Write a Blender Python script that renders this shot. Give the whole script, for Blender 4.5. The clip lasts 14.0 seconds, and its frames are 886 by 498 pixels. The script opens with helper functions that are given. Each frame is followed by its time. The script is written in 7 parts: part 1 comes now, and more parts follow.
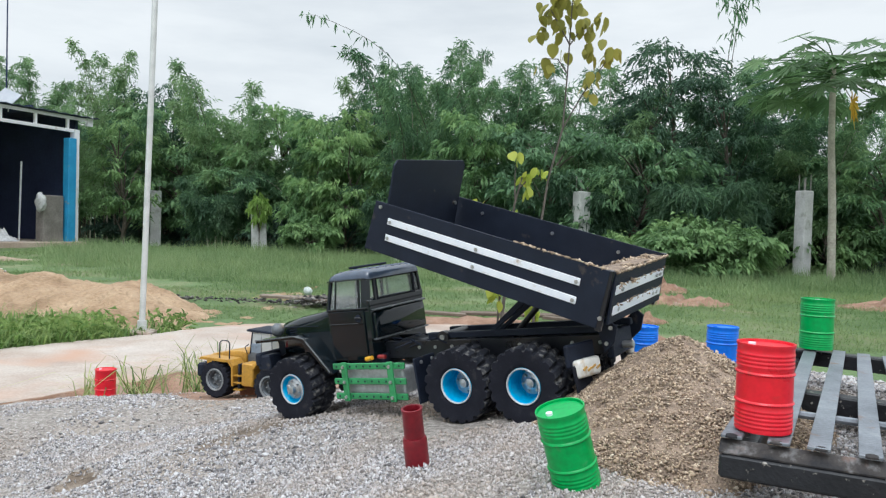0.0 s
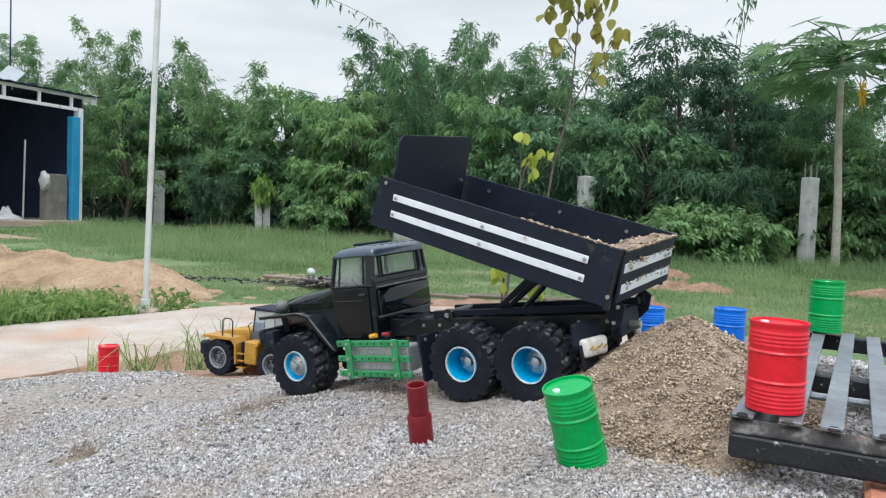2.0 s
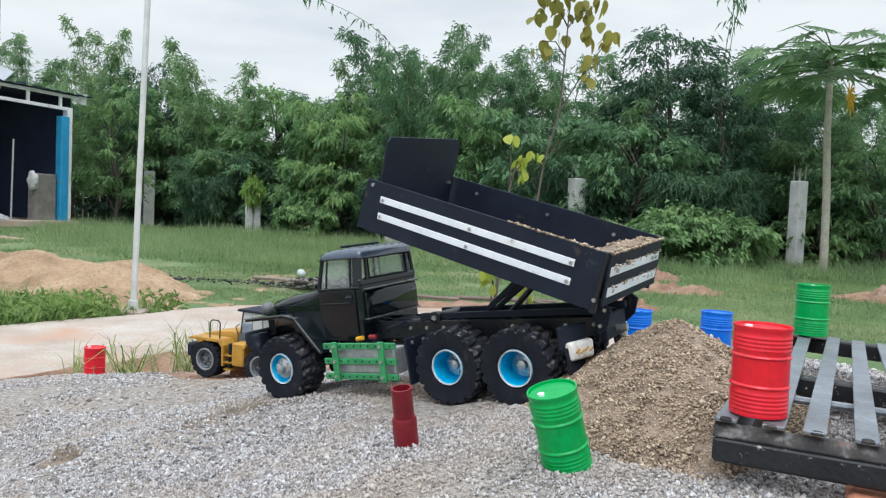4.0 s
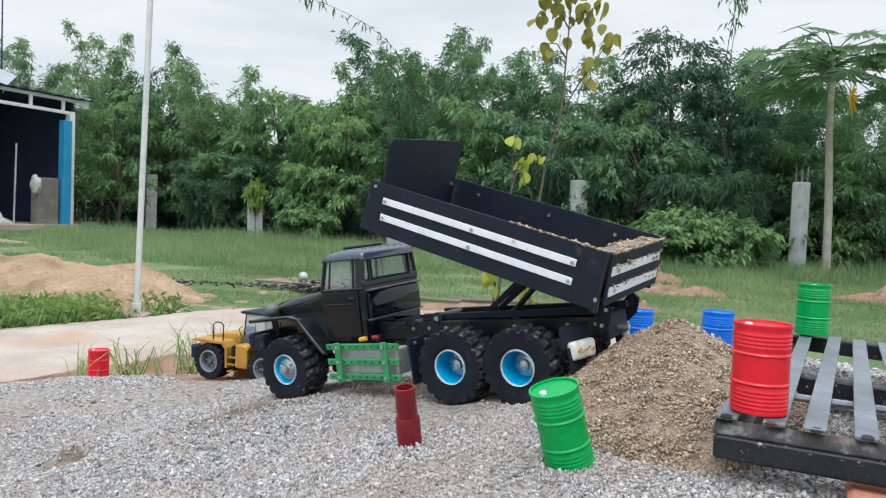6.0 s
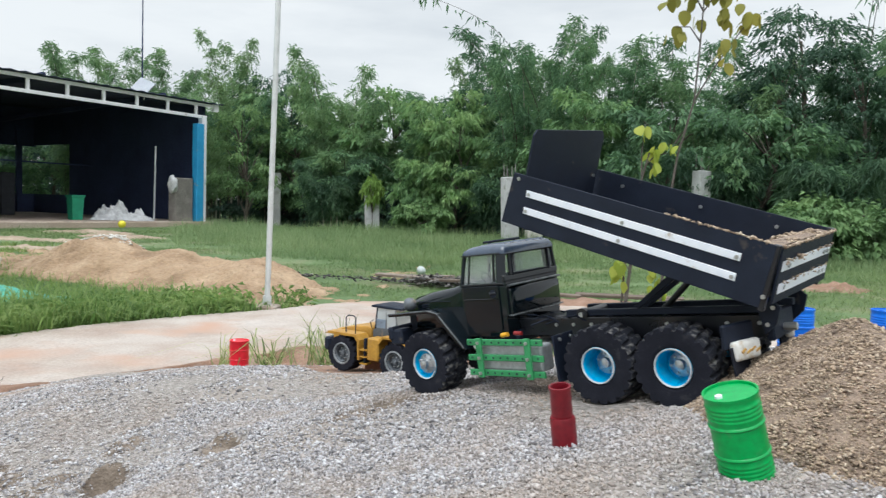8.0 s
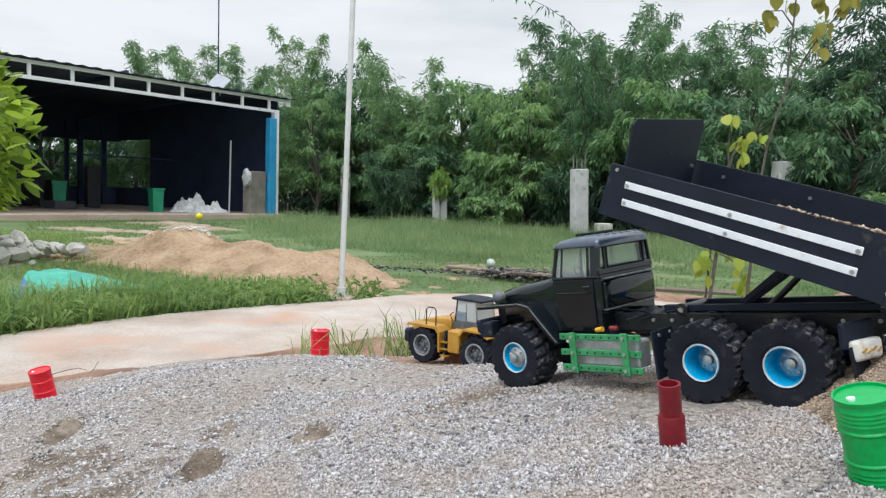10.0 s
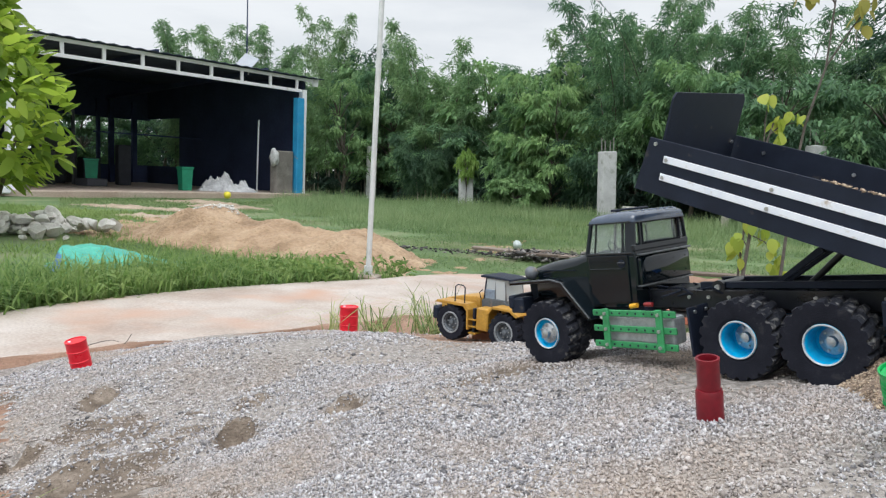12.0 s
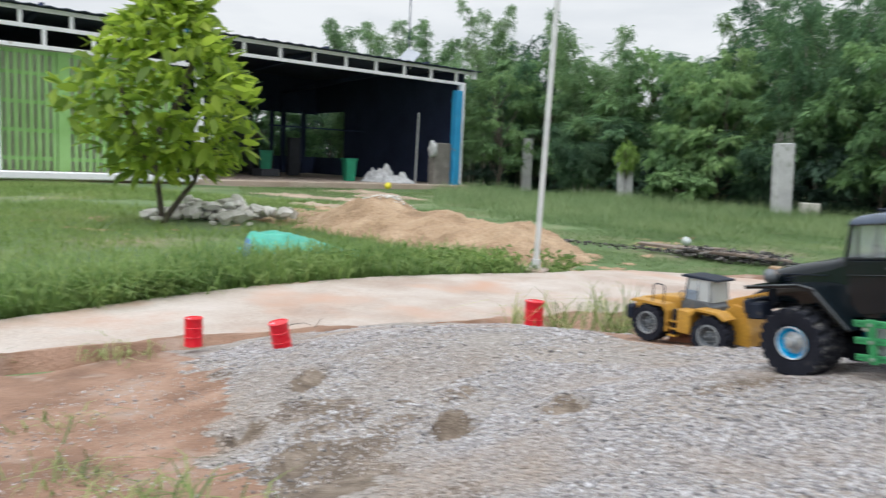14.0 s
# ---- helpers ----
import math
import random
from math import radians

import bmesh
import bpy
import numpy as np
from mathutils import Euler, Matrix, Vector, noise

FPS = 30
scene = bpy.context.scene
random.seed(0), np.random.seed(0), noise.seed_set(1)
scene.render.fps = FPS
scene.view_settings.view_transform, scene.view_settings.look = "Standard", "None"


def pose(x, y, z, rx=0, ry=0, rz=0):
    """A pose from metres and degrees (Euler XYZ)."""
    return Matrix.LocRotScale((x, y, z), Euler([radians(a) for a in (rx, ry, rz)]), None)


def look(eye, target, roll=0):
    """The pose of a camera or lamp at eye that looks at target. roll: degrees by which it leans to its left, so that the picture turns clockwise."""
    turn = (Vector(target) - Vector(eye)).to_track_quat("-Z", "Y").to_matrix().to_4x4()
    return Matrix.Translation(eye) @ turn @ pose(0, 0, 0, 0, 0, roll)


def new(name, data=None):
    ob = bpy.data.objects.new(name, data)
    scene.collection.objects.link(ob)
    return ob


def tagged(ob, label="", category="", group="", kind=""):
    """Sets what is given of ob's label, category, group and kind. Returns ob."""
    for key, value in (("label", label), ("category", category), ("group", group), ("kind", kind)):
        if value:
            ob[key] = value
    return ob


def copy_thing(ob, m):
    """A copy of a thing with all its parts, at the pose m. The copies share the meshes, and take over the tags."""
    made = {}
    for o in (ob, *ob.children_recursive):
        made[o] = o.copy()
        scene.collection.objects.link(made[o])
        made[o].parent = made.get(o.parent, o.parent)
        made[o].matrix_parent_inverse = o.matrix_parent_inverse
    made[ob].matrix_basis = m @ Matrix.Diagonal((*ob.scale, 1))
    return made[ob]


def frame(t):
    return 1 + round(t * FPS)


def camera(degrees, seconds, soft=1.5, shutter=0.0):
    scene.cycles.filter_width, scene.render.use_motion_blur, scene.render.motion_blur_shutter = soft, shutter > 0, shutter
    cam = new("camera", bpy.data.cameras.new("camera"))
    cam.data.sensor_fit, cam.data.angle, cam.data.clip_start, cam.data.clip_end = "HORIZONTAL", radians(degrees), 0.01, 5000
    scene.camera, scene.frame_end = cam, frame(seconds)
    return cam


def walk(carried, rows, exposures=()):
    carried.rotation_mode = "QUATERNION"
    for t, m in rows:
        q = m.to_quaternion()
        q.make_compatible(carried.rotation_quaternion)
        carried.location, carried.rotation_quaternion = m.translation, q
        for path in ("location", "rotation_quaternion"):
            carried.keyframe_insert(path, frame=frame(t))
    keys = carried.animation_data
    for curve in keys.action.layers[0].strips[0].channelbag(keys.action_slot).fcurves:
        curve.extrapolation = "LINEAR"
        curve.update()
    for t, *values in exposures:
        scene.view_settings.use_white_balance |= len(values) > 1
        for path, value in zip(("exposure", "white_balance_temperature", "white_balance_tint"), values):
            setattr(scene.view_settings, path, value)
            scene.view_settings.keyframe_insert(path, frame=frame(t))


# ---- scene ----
cam = camera(62.59, 14.0, soft=1.25, shutter=0.5)
walk(cam, [
    (0, pose(0.0000, -0.0000, 0.7000, 88.40, -1.70, -0.00)),
    (0.5, pose(-0.0019, 0.0046, 0.6973, 88.10, -1.84, 0.04)),
    (1, pose(-0.0028, 0.0076, 0.6956, 87.73, -2.12, 0.15)),
    (1.5, pose(-0.0019, 0.0088, 0.6901, 87.35, -2.31, 0.26)),
    (2, pose(-0.0037, 0.0125, 0.6901, 87.10, -2.34, 0.27)),
    (2.5, pose(-0.0010, 0.0133, 0.6915, 86.94, -2.29, 0.05)),
    (5, pose(0.0024, 0.0163, 0.6911, 87.50, -2.69, -0.57)),
    (5.5, pose(0.0025, 0.0125, 0.6901, 87.53, -2.62, -0.54)),
    (6, pose(0.0019, 0.0089, 0.6892, 87.45, -2.38, -0.26)),
    (6.5, pose(-0.0019, 0.0098, 0.6881, 87.33, -2.25, 0.95)),
    (7, pose(-0.0163, 0.0153, 0.6874, 87.08, -2.15, 3.26)),
    (7.5, pose(-0.0255, 0.0212, 0.6852, 86.88, -1.98, 6.05)),
    (8, pose(-0.0437, 0.0270, 0.6865, 86.68, -1.73, 8.51)),
    (8.5, pose(-0.0582, 0.0293, 0.6872, 86.51, -1.53, 10.34)),
    (10.8, pose(-0.0940, 0.0302, 0.6787, 85.44, -1.68, 14.76)),
    (11, pose(-0.0955, 0.0335, 0.6770, 85.28, -1.66, 14.97)),
    (11.5, pose(-0.0956, 0.0302, 0.6751, 84.87, -1.92, 15.38)),
    (12, pose(-0.0971, 0.0276, 0.6711, 84.46, -2.28, 15.71)),
    (12.5, pose(-0.1037, 0.0263, 0.6714, 84.16, -2.62, 16.19)),
    (13, pose(-0.1096, 0.0251, 0.6729, 84.01, -2.75, 17.49)),
    (13.5, pose(-0.1374, 0.0224, 0.6711, 83.73, -2.82, 21.05)),
    (14, pose(-0.2197, 0.0181, 0.6673, 83.34, -2.59, 27.52)),
], exposures=[(0.0, 0.10, 5850, 6), (6.0, 0.10, 5860, 6), (8.5, 0.09, 5920, 6.5), (11.0, 0.08, 5960, 8), (14.0, 0.07, 5980, 8.5)])

# ---- light: bright overcast evening sky, faint broad sun ----
world = bpy.data.worlds.new("sky")
scene.world = world
world.use_nodes = True
wn, wl = world.node_tree.nodes, world.node_tree.links
wn.clear()
w_out = wn.new("ShaderNodeOutputWorld")
w_bg = wn.new("ShaderNodeBackground")
w_bg.inputs["Strength"].default_value = 0.1
w_sky = wn.new("ShaderNodeTexSky")
w_sky.sky_type = 'NISHITA'
w_sky.sun_disc = False
w_sky.sun_elevation, w_sky.sun_rotation = radians(57), radians(197)
w_sky.dust_density = 3.0
w_co = wn.new("ShaderNodeTexCoord")
w_map = wn.new("ShaderNodeMapping")
w_map.inputs["Scale"].default_value = (1.6, 1.6, 7.0)
w_no = wn.new("ShaderNodeTexNoise")
w_no.inputs["Scale"].default_value = 1.5
w_no.inputs["Detail"].default_value = 7
w_no.inputs["Roughness"].default_value = 0.55
w_tone = wn.new("ShaderNodeValToRGB")
w_tone.color_ramp.elements[0].position, w_tone.color_ramp.elements[0].color = 0.36, (0.81, 0.803, 0.79, 1)
w_tone.color_ramp.elements[1].position, w_tone.color_ramp.elements[1].color = 0.60, (1.0, 0.972, 0.93, 1)
w_gain = wn.new("ShaderNodeVectorMath")
w_gain.operation = 'SCALE'
w_mix = wn.new("ShaderNodeMix")
w_mix.data_type = 'RGBA'
w_mix.inputs["Factor"].default_value = 0.93
wl.new(w_co.outputs["Generated"], w_map.inputs["Vector"])
wl.new(w_map.outputs["Vector"], w_no.inputs["Vector"])
wl.new(w_no.outputs["Fac"], w_tone.inputs["Fac"])
# an overcast sky is brightest overhead
w_sep = wn.new("ShaderNodeSeparateXYZ")
w_rise = wn.new("ShaderNodeMapRange")
w_rise.inputs["From Min"].default_value, w_rise.inputs["From Max"].default_value = 0.36, 0.95
w_rise.inputs["To Min"].default_value, w_rise.inputs["To Max"].default_value = 9.1, 25.2
wl.new(w_co.outputs["Generated"], w_sep.inputs["Vector"])
wl.new(w_sep.outputs["Z"], w_rise.inputs["Value"])
wl.new(w_rise.outputs["Result"], w_gain.inputs["Scale"])
wl.new(w_tone.outputs["Color"], w_gain.inputs[0])
wl.new(w_sky.outputs["Color"], w_mix.inputs[6])
wl.new(w_gain.outputs["Vector"], w_mix.inputs[7])
wl.new(w_mix.outputs[2], w_bg.inputs["Color"])
wl.new(w_bg.outputs["Background"], w_out.inputs["Surface"])

sun = new("sun", bpy.data.lights.new("sun", 'SUN'))
sun.data.energy, sun.data.angle, sun.data.color = 1.4, radians(35), (1.0, 0.97, 0.93)
sun.matrix_world = look((-1.5, -5, 8), (0, 0, 0))

# ---- helpers for meshes and materials ----
rng = np.random.default_rng(7)


def node_mat(name, stops, scale=20.0, rough=0.7, metal=0.0, bump=0.2, fine=180.0, spots=None, island=0.0, object_random=0.0, gloss_var=0.1, coat=0.0, bump_size=0.002, spec=0.5):
    """Procedural material: stops is a list of (position, colour) along a coarse noise; a fine noise adds grain and relief."""
    m = bpy.data.materials.new(name)
    m.use_nodes = True
    n, l = m.node_tree.nodes, m.node_tree.links
    b = n["Principled BSDF"]
    co = n.new("ShaderNodeTexCoord")
    a = n.new("ShaderNodeTexNoise")
    a.inputs["Scale"].default_value, a.inputs["Detail"].default_value, a.inputs["Roughness"].default_value = scale, 6, 0.6
    g = n.new("ShaderNodeTexNoise")
    g.inputs["Scale"].default_value, g.inputs["Detail"].default_value = fine, 3
    l.new(co.outputs["Object"], a.inputs["Vector"])
    l.new(co.outputs["Object"], g.inputs["Vector"])
    ramp = n.new("ShaderNodeValToRGB")
    els = ramp.color_ramp.elements
    while len(els) < len(stops):
        els.new(0.5)
    for e, (p, c) in zip(els, stops):
        e.position, e.color = p, (*c, 1)
    fac = a.outputs["Fac"]
    if island or object_random:
        src = n.new("ShaderNodeNewGeometry").outputs["Random Per Island"] if island else n.new("ShaderNodeObjectInfo").outputs["Random"]
        mx = n.new("ShaderNodeMix")
        mx.inputs["Factor"].default_value = island or object_random
        l.new(fac, mx.inputs[2])
        l.new(src, mx.inputs[3])
        fac = mx.outputs[0]
    l.new(fac, ramp.inputs["Fac"])
    col = ramp.outputs["Color"]
    grain = n.new("ShaderNodeMix")
    grain.data_type, grain.blend_type = 'RGBA', 'OVERLAY'
    grain.inputs["Factor"].default_value = 0.35
    l.new(col, grain.inputs[6])
    l.new(g.outputs["Fac"], grain.inputs[7])
    col = grain.outputs[2]
    if spots:
        s_scale, s_lo, s_hi, s_col = spots
        s = n.new("ShaderNodeTexNoise")
        s.inputs["Scale"].default_value, s.inputs["Detail"].default_value = s_scale, 8
        l.new(co.outputs["Object"], s.inputs["Vector"])
        r = n.new("ShaderNodeMapRange")
        r.inputs["From Min"].default_value, r.inputs["From Max"].default_value = s_lo, s_hi
        l.new(s.outputs["Fac"], r.inputs["Value"])
        sm = n.new("ShaderNodeMix")
        sm.data_type = 'RGBA'
        l.new(r.outputs["Result"], sm.inputs["Factor"])
        l.new(col, sm.inputs[6])
        sm.inputs[7].default_value = (*s_col, 1)
        col = sm.outputs[2]
    l.new(col, b.inputs["Base Color"])
    rr = n.new("ShaderNodeMapRange")
    rr.inputs["To Min"].default_value, rr.inputs["To Max"].default_value = max(0.03, rough - gloss_var), min(1, rough + gloss_var)
    l.new(a.outputs["Fac"], rr.inputs["Value"])
    l.new(rr.outputs["Result"], b.inputs["Roughness"])
    b.inputs["Metallic"].default_value = metal
    b.inputs["Specular IOR Level"].default_value = spec
    b.inputs["Coat Weight"].default_value = coat
    if bump:
        bp = n.new("ShaderNodeBump")
        bp.inputs["Strength"].default_value, bp.inputs["Distance"].default_value = bump, bump_size
        l.new(g.outputs["Fac"], bp.inputs["Height"])
        l.new(bp.outputs["Normal"], b.inputs["Normal"])
    return m


def leaf_mat(name, dark, mid, light, through_amount=0.42, rough=0.70, single=0.19, lump=1.1):
    m = bpy.data.materials.new(name)
    m.use_nodes = True
    n, l = m.node_tree.nodes, m.node_tree.links
    b = n["Principled BSDF"]
    geo = n.new("ShaderNodeNewGeometry")
    co = n.new("ShaderNodeTexCoord")
    no = n.new("ShaderNodeTexNoise")
    no.inputs["Scale"].default_value, no.inputs["Detail"].default_value = lump, 3
    l.new(co.outputs["Object"], no.inputs["Vector"])
    mx = n.new("ShaderNodeMix")
    mx.inputs["Factor"].default_value = single
    l.new(no.outputs["Fac"], mx.inputs[2])
    l.new(geo.outputs["Random Per Island"], mx.inputs[3])
    ramp = n.new("ShaderNodeValToRGB")
    ramp.color_ramp.elements.new(0.5)
    for e, (p, c) in zip(ramp.color_ramp.elements, ((0.27, dark), (0.5, mid), (0.74, light))):
        e.position, e.color = p, (*c, 1)
    ob_info = n.new("ShaderNodeObjectInfo")
    own = n.new("ShaderNodeMapRange")
    own.inputs["To Min"].default_value, own.inputs["To Max"].default_value = -0.10, 0.10
    l.new(ob_info.outputs["Random"], own.inputs["Value"])
    tone = n.new("ShaderNodeMath")
    l.new(mx.outputs[0], tone.inputs[0])
    l.new(own.outputs["Result"], tone.inputs[1])
    l.new(tone.outputs["Value"], ramp.inputs["Fac"])
    l.new(ramp.outputs["Color"], b.inputs["Base Color"])
    b.inputs["Roughness"].default_value = rough
    tr = n.new("ShaderNodeBsdfTranslucent")
    l.new(ramp.outputs["Color"], tr.inputs["Color"])
    ms = n.new("ShaderNodeMixShader")
    ms.inputs["Fac"].default_value = through_amount
    l.new(b.outputs["BSDF"], ms.inputs[1])
    l.new(tr.outputs["BSDF"], ms.inputs[2])
    l.new(ms.outputs["Shader"], n["Material Output"].inputs["Surface"])
    return m


def mesh_from(bm, name, mat, smooth=False, angle=40):
    me = bpy.data.meshes.new(name)
    bm.normal_update()
    if smooth:
        lim = radians(angle)
        for e in bm.edges:
            e.smooth = not (len(e.link_faces) == 2 and e.calc_face_angle(0) > lim)
        for fc in bm.faces:
            fc.smooth = True
    bm.to_mesh(me)
    bm.free()
    for m in (mat if isinstance(mat, (list, tuple)) else [mat]):
        me.materials.append(m)
    return me


def part(name, bm, mat, parent, label="", smooth=False, m=None):
    ob = new(name, mesh_from(bm, name, mat, smooth))
    ob.parent = parent
    if m is not None:
        ob.matrix_basis = m
    return tagged(ob, label) if label else ob


def solid(name, bm, mat, label, category, m=None, smooth=False, group="", kind=""):
    """A top-level thing that is one mesh."""
    ob = new(name, mesh_from(bm, name, mat, smooth))
    if m is not None:
        ob.matrix_basis = m
    return tagged(ob, label, category, group, kind)


def thing(name, m, label, category, group="", kind=""):
    """A top-level thing that parents its parts."""
    ob = new(name)
    ob.empty_display_size = 0.02
    ob.matrix_basis = m
    return tagged(ob, label, category, group, kind)


def share(name, me, parent, m):
    ob = new(name, me)
    ob.parent = parent
    ob.matrix_basis = m
    return ob


def box(sx, sy, sz, at=(0, 0, 0), rot=(0, 0, 0), bevel=0.0, bm=None, seg=1):
    bm = bm or bmesh.new()
    r = bmesh.ops.create_cube(bm, size=1)
    vs = r["verts"]
    bmesh.ops.scale(bm, vec=(sx, sy, sz), verts=vs)
    if bevel:
        es = list({e for v in vs for e in v.link_edges})
        rr = bmesh.ops.bevel(bm, geom=es, offset=bevel, segments=seg, affect='EDGES', profile=0.5)
        vs = list({v for fc in rr["faces"] for v in fc.verts} | {v for v in vs if v.is_valid})
    bmesh.ops.transform(bm, matrix=pose(*at, *rot), verts=vs)
    return bm


def rod(p0, p1, r0, r1=None, seg=12, bm=None, caps=True):
    bm = bm or bmesh.new()
    a, b = Vector(p0), Vector(p1)
    d = b - a
    r = bmesh.ops.create_cone(bm, cap_ends=caps, segments=seg, radius1=r0, radius2=r0 if r1 is None else r1, depth=d.length)
    bmesh.ops.transform(bm, matrix=Matrix.Translation((a + b) / 2) @ d.to_track_quat('Z', 'Y').to_matrix().to_4x4(), verts=r["verts"])
    return bm


def lathe(profile, seg=32, bm=None, m=None):
    """Revolve (r, z) pairs round z; ends at r 0 close."""
    bm = bm or bmesh.new()
    rings = []
    for r, z in profile:
        if r <= 1e-6:
            rings.append([bm.verts.new((0, 0, z))])
        else:
            rings.append([bm.verts.new((r * math.cos(2 * math.pi * i / seg), r * math.sin(2 * math.pi * i / seg), z)) for i in range(seg)])
    for a, b in zip(rings, rings[1:]):
        for i in range(seg):
            j = (i + 1) % seg
            if len(a) == 1 and len(b) == 1:
                continue
            if len(a) == 1:
                bm.faces.new((a[0], b[j], b[i]))
            elif len(b) == 1:
                bm.faces.new((a[i], a[j], b[0]))
            else:
                bm.faces.new((a[i], a[j], b[j], b[i]))
    bmesh.ops.recalc_face_normals(bm, faces=bm.faces)
    if m is not None:
        bmesh.ops.transform(bm, matrix=m, verts=[v for ring in rings for v in ring])
    return bm


def prism(outline, y0, y1, bm=None, bevel=0.0):
    """Extrude an (x, z) outline from y0 to y1."""
    bm = bm or bmesh.new()
    a = [bm.verts.new((x, y0, z)) for x, z in outline]
    b = [bm.verts.new((x, y1, z)) for x, z in outline]
    fs = [bm.faces.new(a), bm.faces.new(b[::-1])]
    n = len(a)
    for i in range(n):
        fs.append(bm.faces.new((a[i], b[i], b[(i + 1) % n], a[(i + 1) % n])))
    bmesh.ops.recalc_face_normals(bm, faces=fs)
    if bevel:
        bmesh.ops.bevel(bm, geom=list({e for fc in fs for e in fc.edges}), offset=bevel, segments=2, affect='EDGES', profile=0.5)
    return bm


def tube(points, radii, seg=8, bm=None):
    """A limb swept along points with its own radius at each."""
    bm = bm or bmesh.new()
    rings = []
    pts = [Vector(p) for p in points]
    for i, p in enumerate(pts):
        d = (pts[min(i + 1, len(pts) - 1)] - pts[max(i - 1, 0)]).normalized()
        u = d.orthogonal().normalized() if i == 0 else (u - d * u.dot(d)).normalized()
        v = d.cross(u)
        r = radii[i]
        rings.append([bm.verts.new(p + (u * math.cos(2 * math.pi * k / seg) + v * math.sin(2 * math.pi * k / seg)) * r) for k in range(seg)])
    for a, b in zip(rings, rings[1:]):
        for k in range(seg):
            bm.faces.new((a[k], a[(k + 1) % seg], b[(k + 1) % seg], b[k]))
    bm.faces.new(rings[0][::-1])
    bm.faces.new(rings[-1])
    return bm


def array_mesh(name, verts, faces, mat, smooth=False):
    """A mesh from numpy arrays; all faces have the same number of corners."""
    me = bpy.data.meshes.new(name)
    verts, faces = np.asarray(verts, dtype=np.float32), np.asarray(faces, dtype=np.int32)
    k = faces.shape[1]
    me.vertices.add(len(verts))
    me.vertices.foreach_set("co", verts.ravel())
    me.loops.add(faces.size)
    me.loops.foreach_set("vertex_index", faces.ravel())
    me.polygons.add(len(faces))
    me.polygons.foreach_set("loop_start", np.arange(0, faces.size, k, dtype=np.int32))
    if smooth:
        me.polygons.foreach_set("use_smooth", np.ones(len(faces), dtype=bool))
    me.update(calc_edges=True)
    for m in (mat if isinstance(mat, (list, tuple)) else [mat]):
        me.materials.append(m)
    return me


def unit(a):
    return a / np.maximum(np.linalg.norm(a, axis=-1, keepdims=True), 1e-9)


def leaves(name, at, way, length, width, mat, fold=0.25, droop=0.25, rnd=None):
    """Many pointed leaves with a folded midrib: base points, directions, lengths and widths."""
    rnd = rnd or rng
    n = len(at)
    way = unit(way)
    side = unit(np.cross(way, rnd.normal(size=(n, 3)) * 0.6 + np.array([0, 0, 1.0])))
    up = np.cross(side, way)
    L, W = np.broadcast_to(length, (n,))[:, None], np.broadcast_to(width, (n,))[:, None]
    mid = at + way * L * 0.42
    tip = at + way * L - np.array([0, 0, 1.0]) * L * droop
    v = np.stack([at, mid - side * W * 0.5 + up * W * fold, tip, mid + side * W * 0.5 + up * W * fold], 1).reshape(-1, 3)
    b = np.arange(n)[:, None] * 4
    f = np.concatenate([b + np.array([0, 1, 2]), b + np.array([0, 2, 3])], 0)
    return array_mesh(name, v, f, mat)


def chips(name, at, size, mat, rnd=None):
    """Fine crushed chips: crooked four-cornered splinters."""
    rnd = rnd or rng
    n = len(at)
    base = np.array([[1, 0, -0.35], [-0.5, 0.87, -0.35], [-0.5, -0.87, -0.35], [0, 0, 0.9]])
    j = base[None] * rnd.uniform(0.6, 1.25, (n, 4, 1)) + rnd.normal(size=(n, 4, 3)) * 0.28
    a = rnd.uniform(0, 2 * np.pi, n)
    ca, sa = np.cos(a)[:, None], np.sin(a)[:, None]
    j = np.stack([j[..., 0] * ca - j[..., 1] * sa, j[..., 0] * sa + j[..., 1] * ca, j[..., 2]], -1)
    v = j * (np.broadcast_to(size, (n,)) * 0.5)[:, None, None] + np.asarray(at)[:, None, :]
    b = np.arange(n)[:, None] * 4
    f = np.concatenate([b + np.array(q) for q in ([0, 1, 3], [1, 2, 3], [2, 0, 3], [0, 2, 1])], 0)
    return array_mesh(name, v.reshape(-1, 3), f, mat)


def blades(name, at, height, width, mat, lean=0.5, rnd=None, far=False):
    """Grass blades: bent, tapered, three triangles each, or one for far grass."""
    rnd = rnd or rng
    n = len(at)
    ang = rnd.uniform(0, 2 * np.pi, n)
    d = np.stack([np.cos(ang), np.sin(ang), np.zeros(n)], 1)
    s = np.stack([-np.sin(ang), np.cos(ang), np.zeros(n)], 1)
    k = rnd.uniform(0.1, 1.0, n)[:, None] * lean
    H, W = np.broadcast_to(height, (n,))[:, None], np.broadcast_to(width, (n,))[:, None]
    z = np.array([0, 0, 1.0])
    mid = at + d * H * k * 0.35 + z * H * 0.6
    tip = at + d * H * k * 1.1 + z * H * (1.0 - 0.35 * k)
    if far:
        v = np.stack([at - s * W * .5, at + s * W * .5, tip], 1).reshape(-1, 3)
        return array_mesh(name, v, np.arange(n * 3).reshape(n, 3), mat)
    v = np.stack([at - s * W * .5, at + s * W * .5, mid + s * W * .35, mid - s * W * .35, tip], 1).reshape(-1, 3)
    b = np.arange(n)[:, None] * 5
    f = np.concatenate([b + np.array([0, 1, 2]), b + np.array([0, 2, 3]), b + np.array([3, 2, 4])], 0)
    return array_mesh(name, v, f, mat)


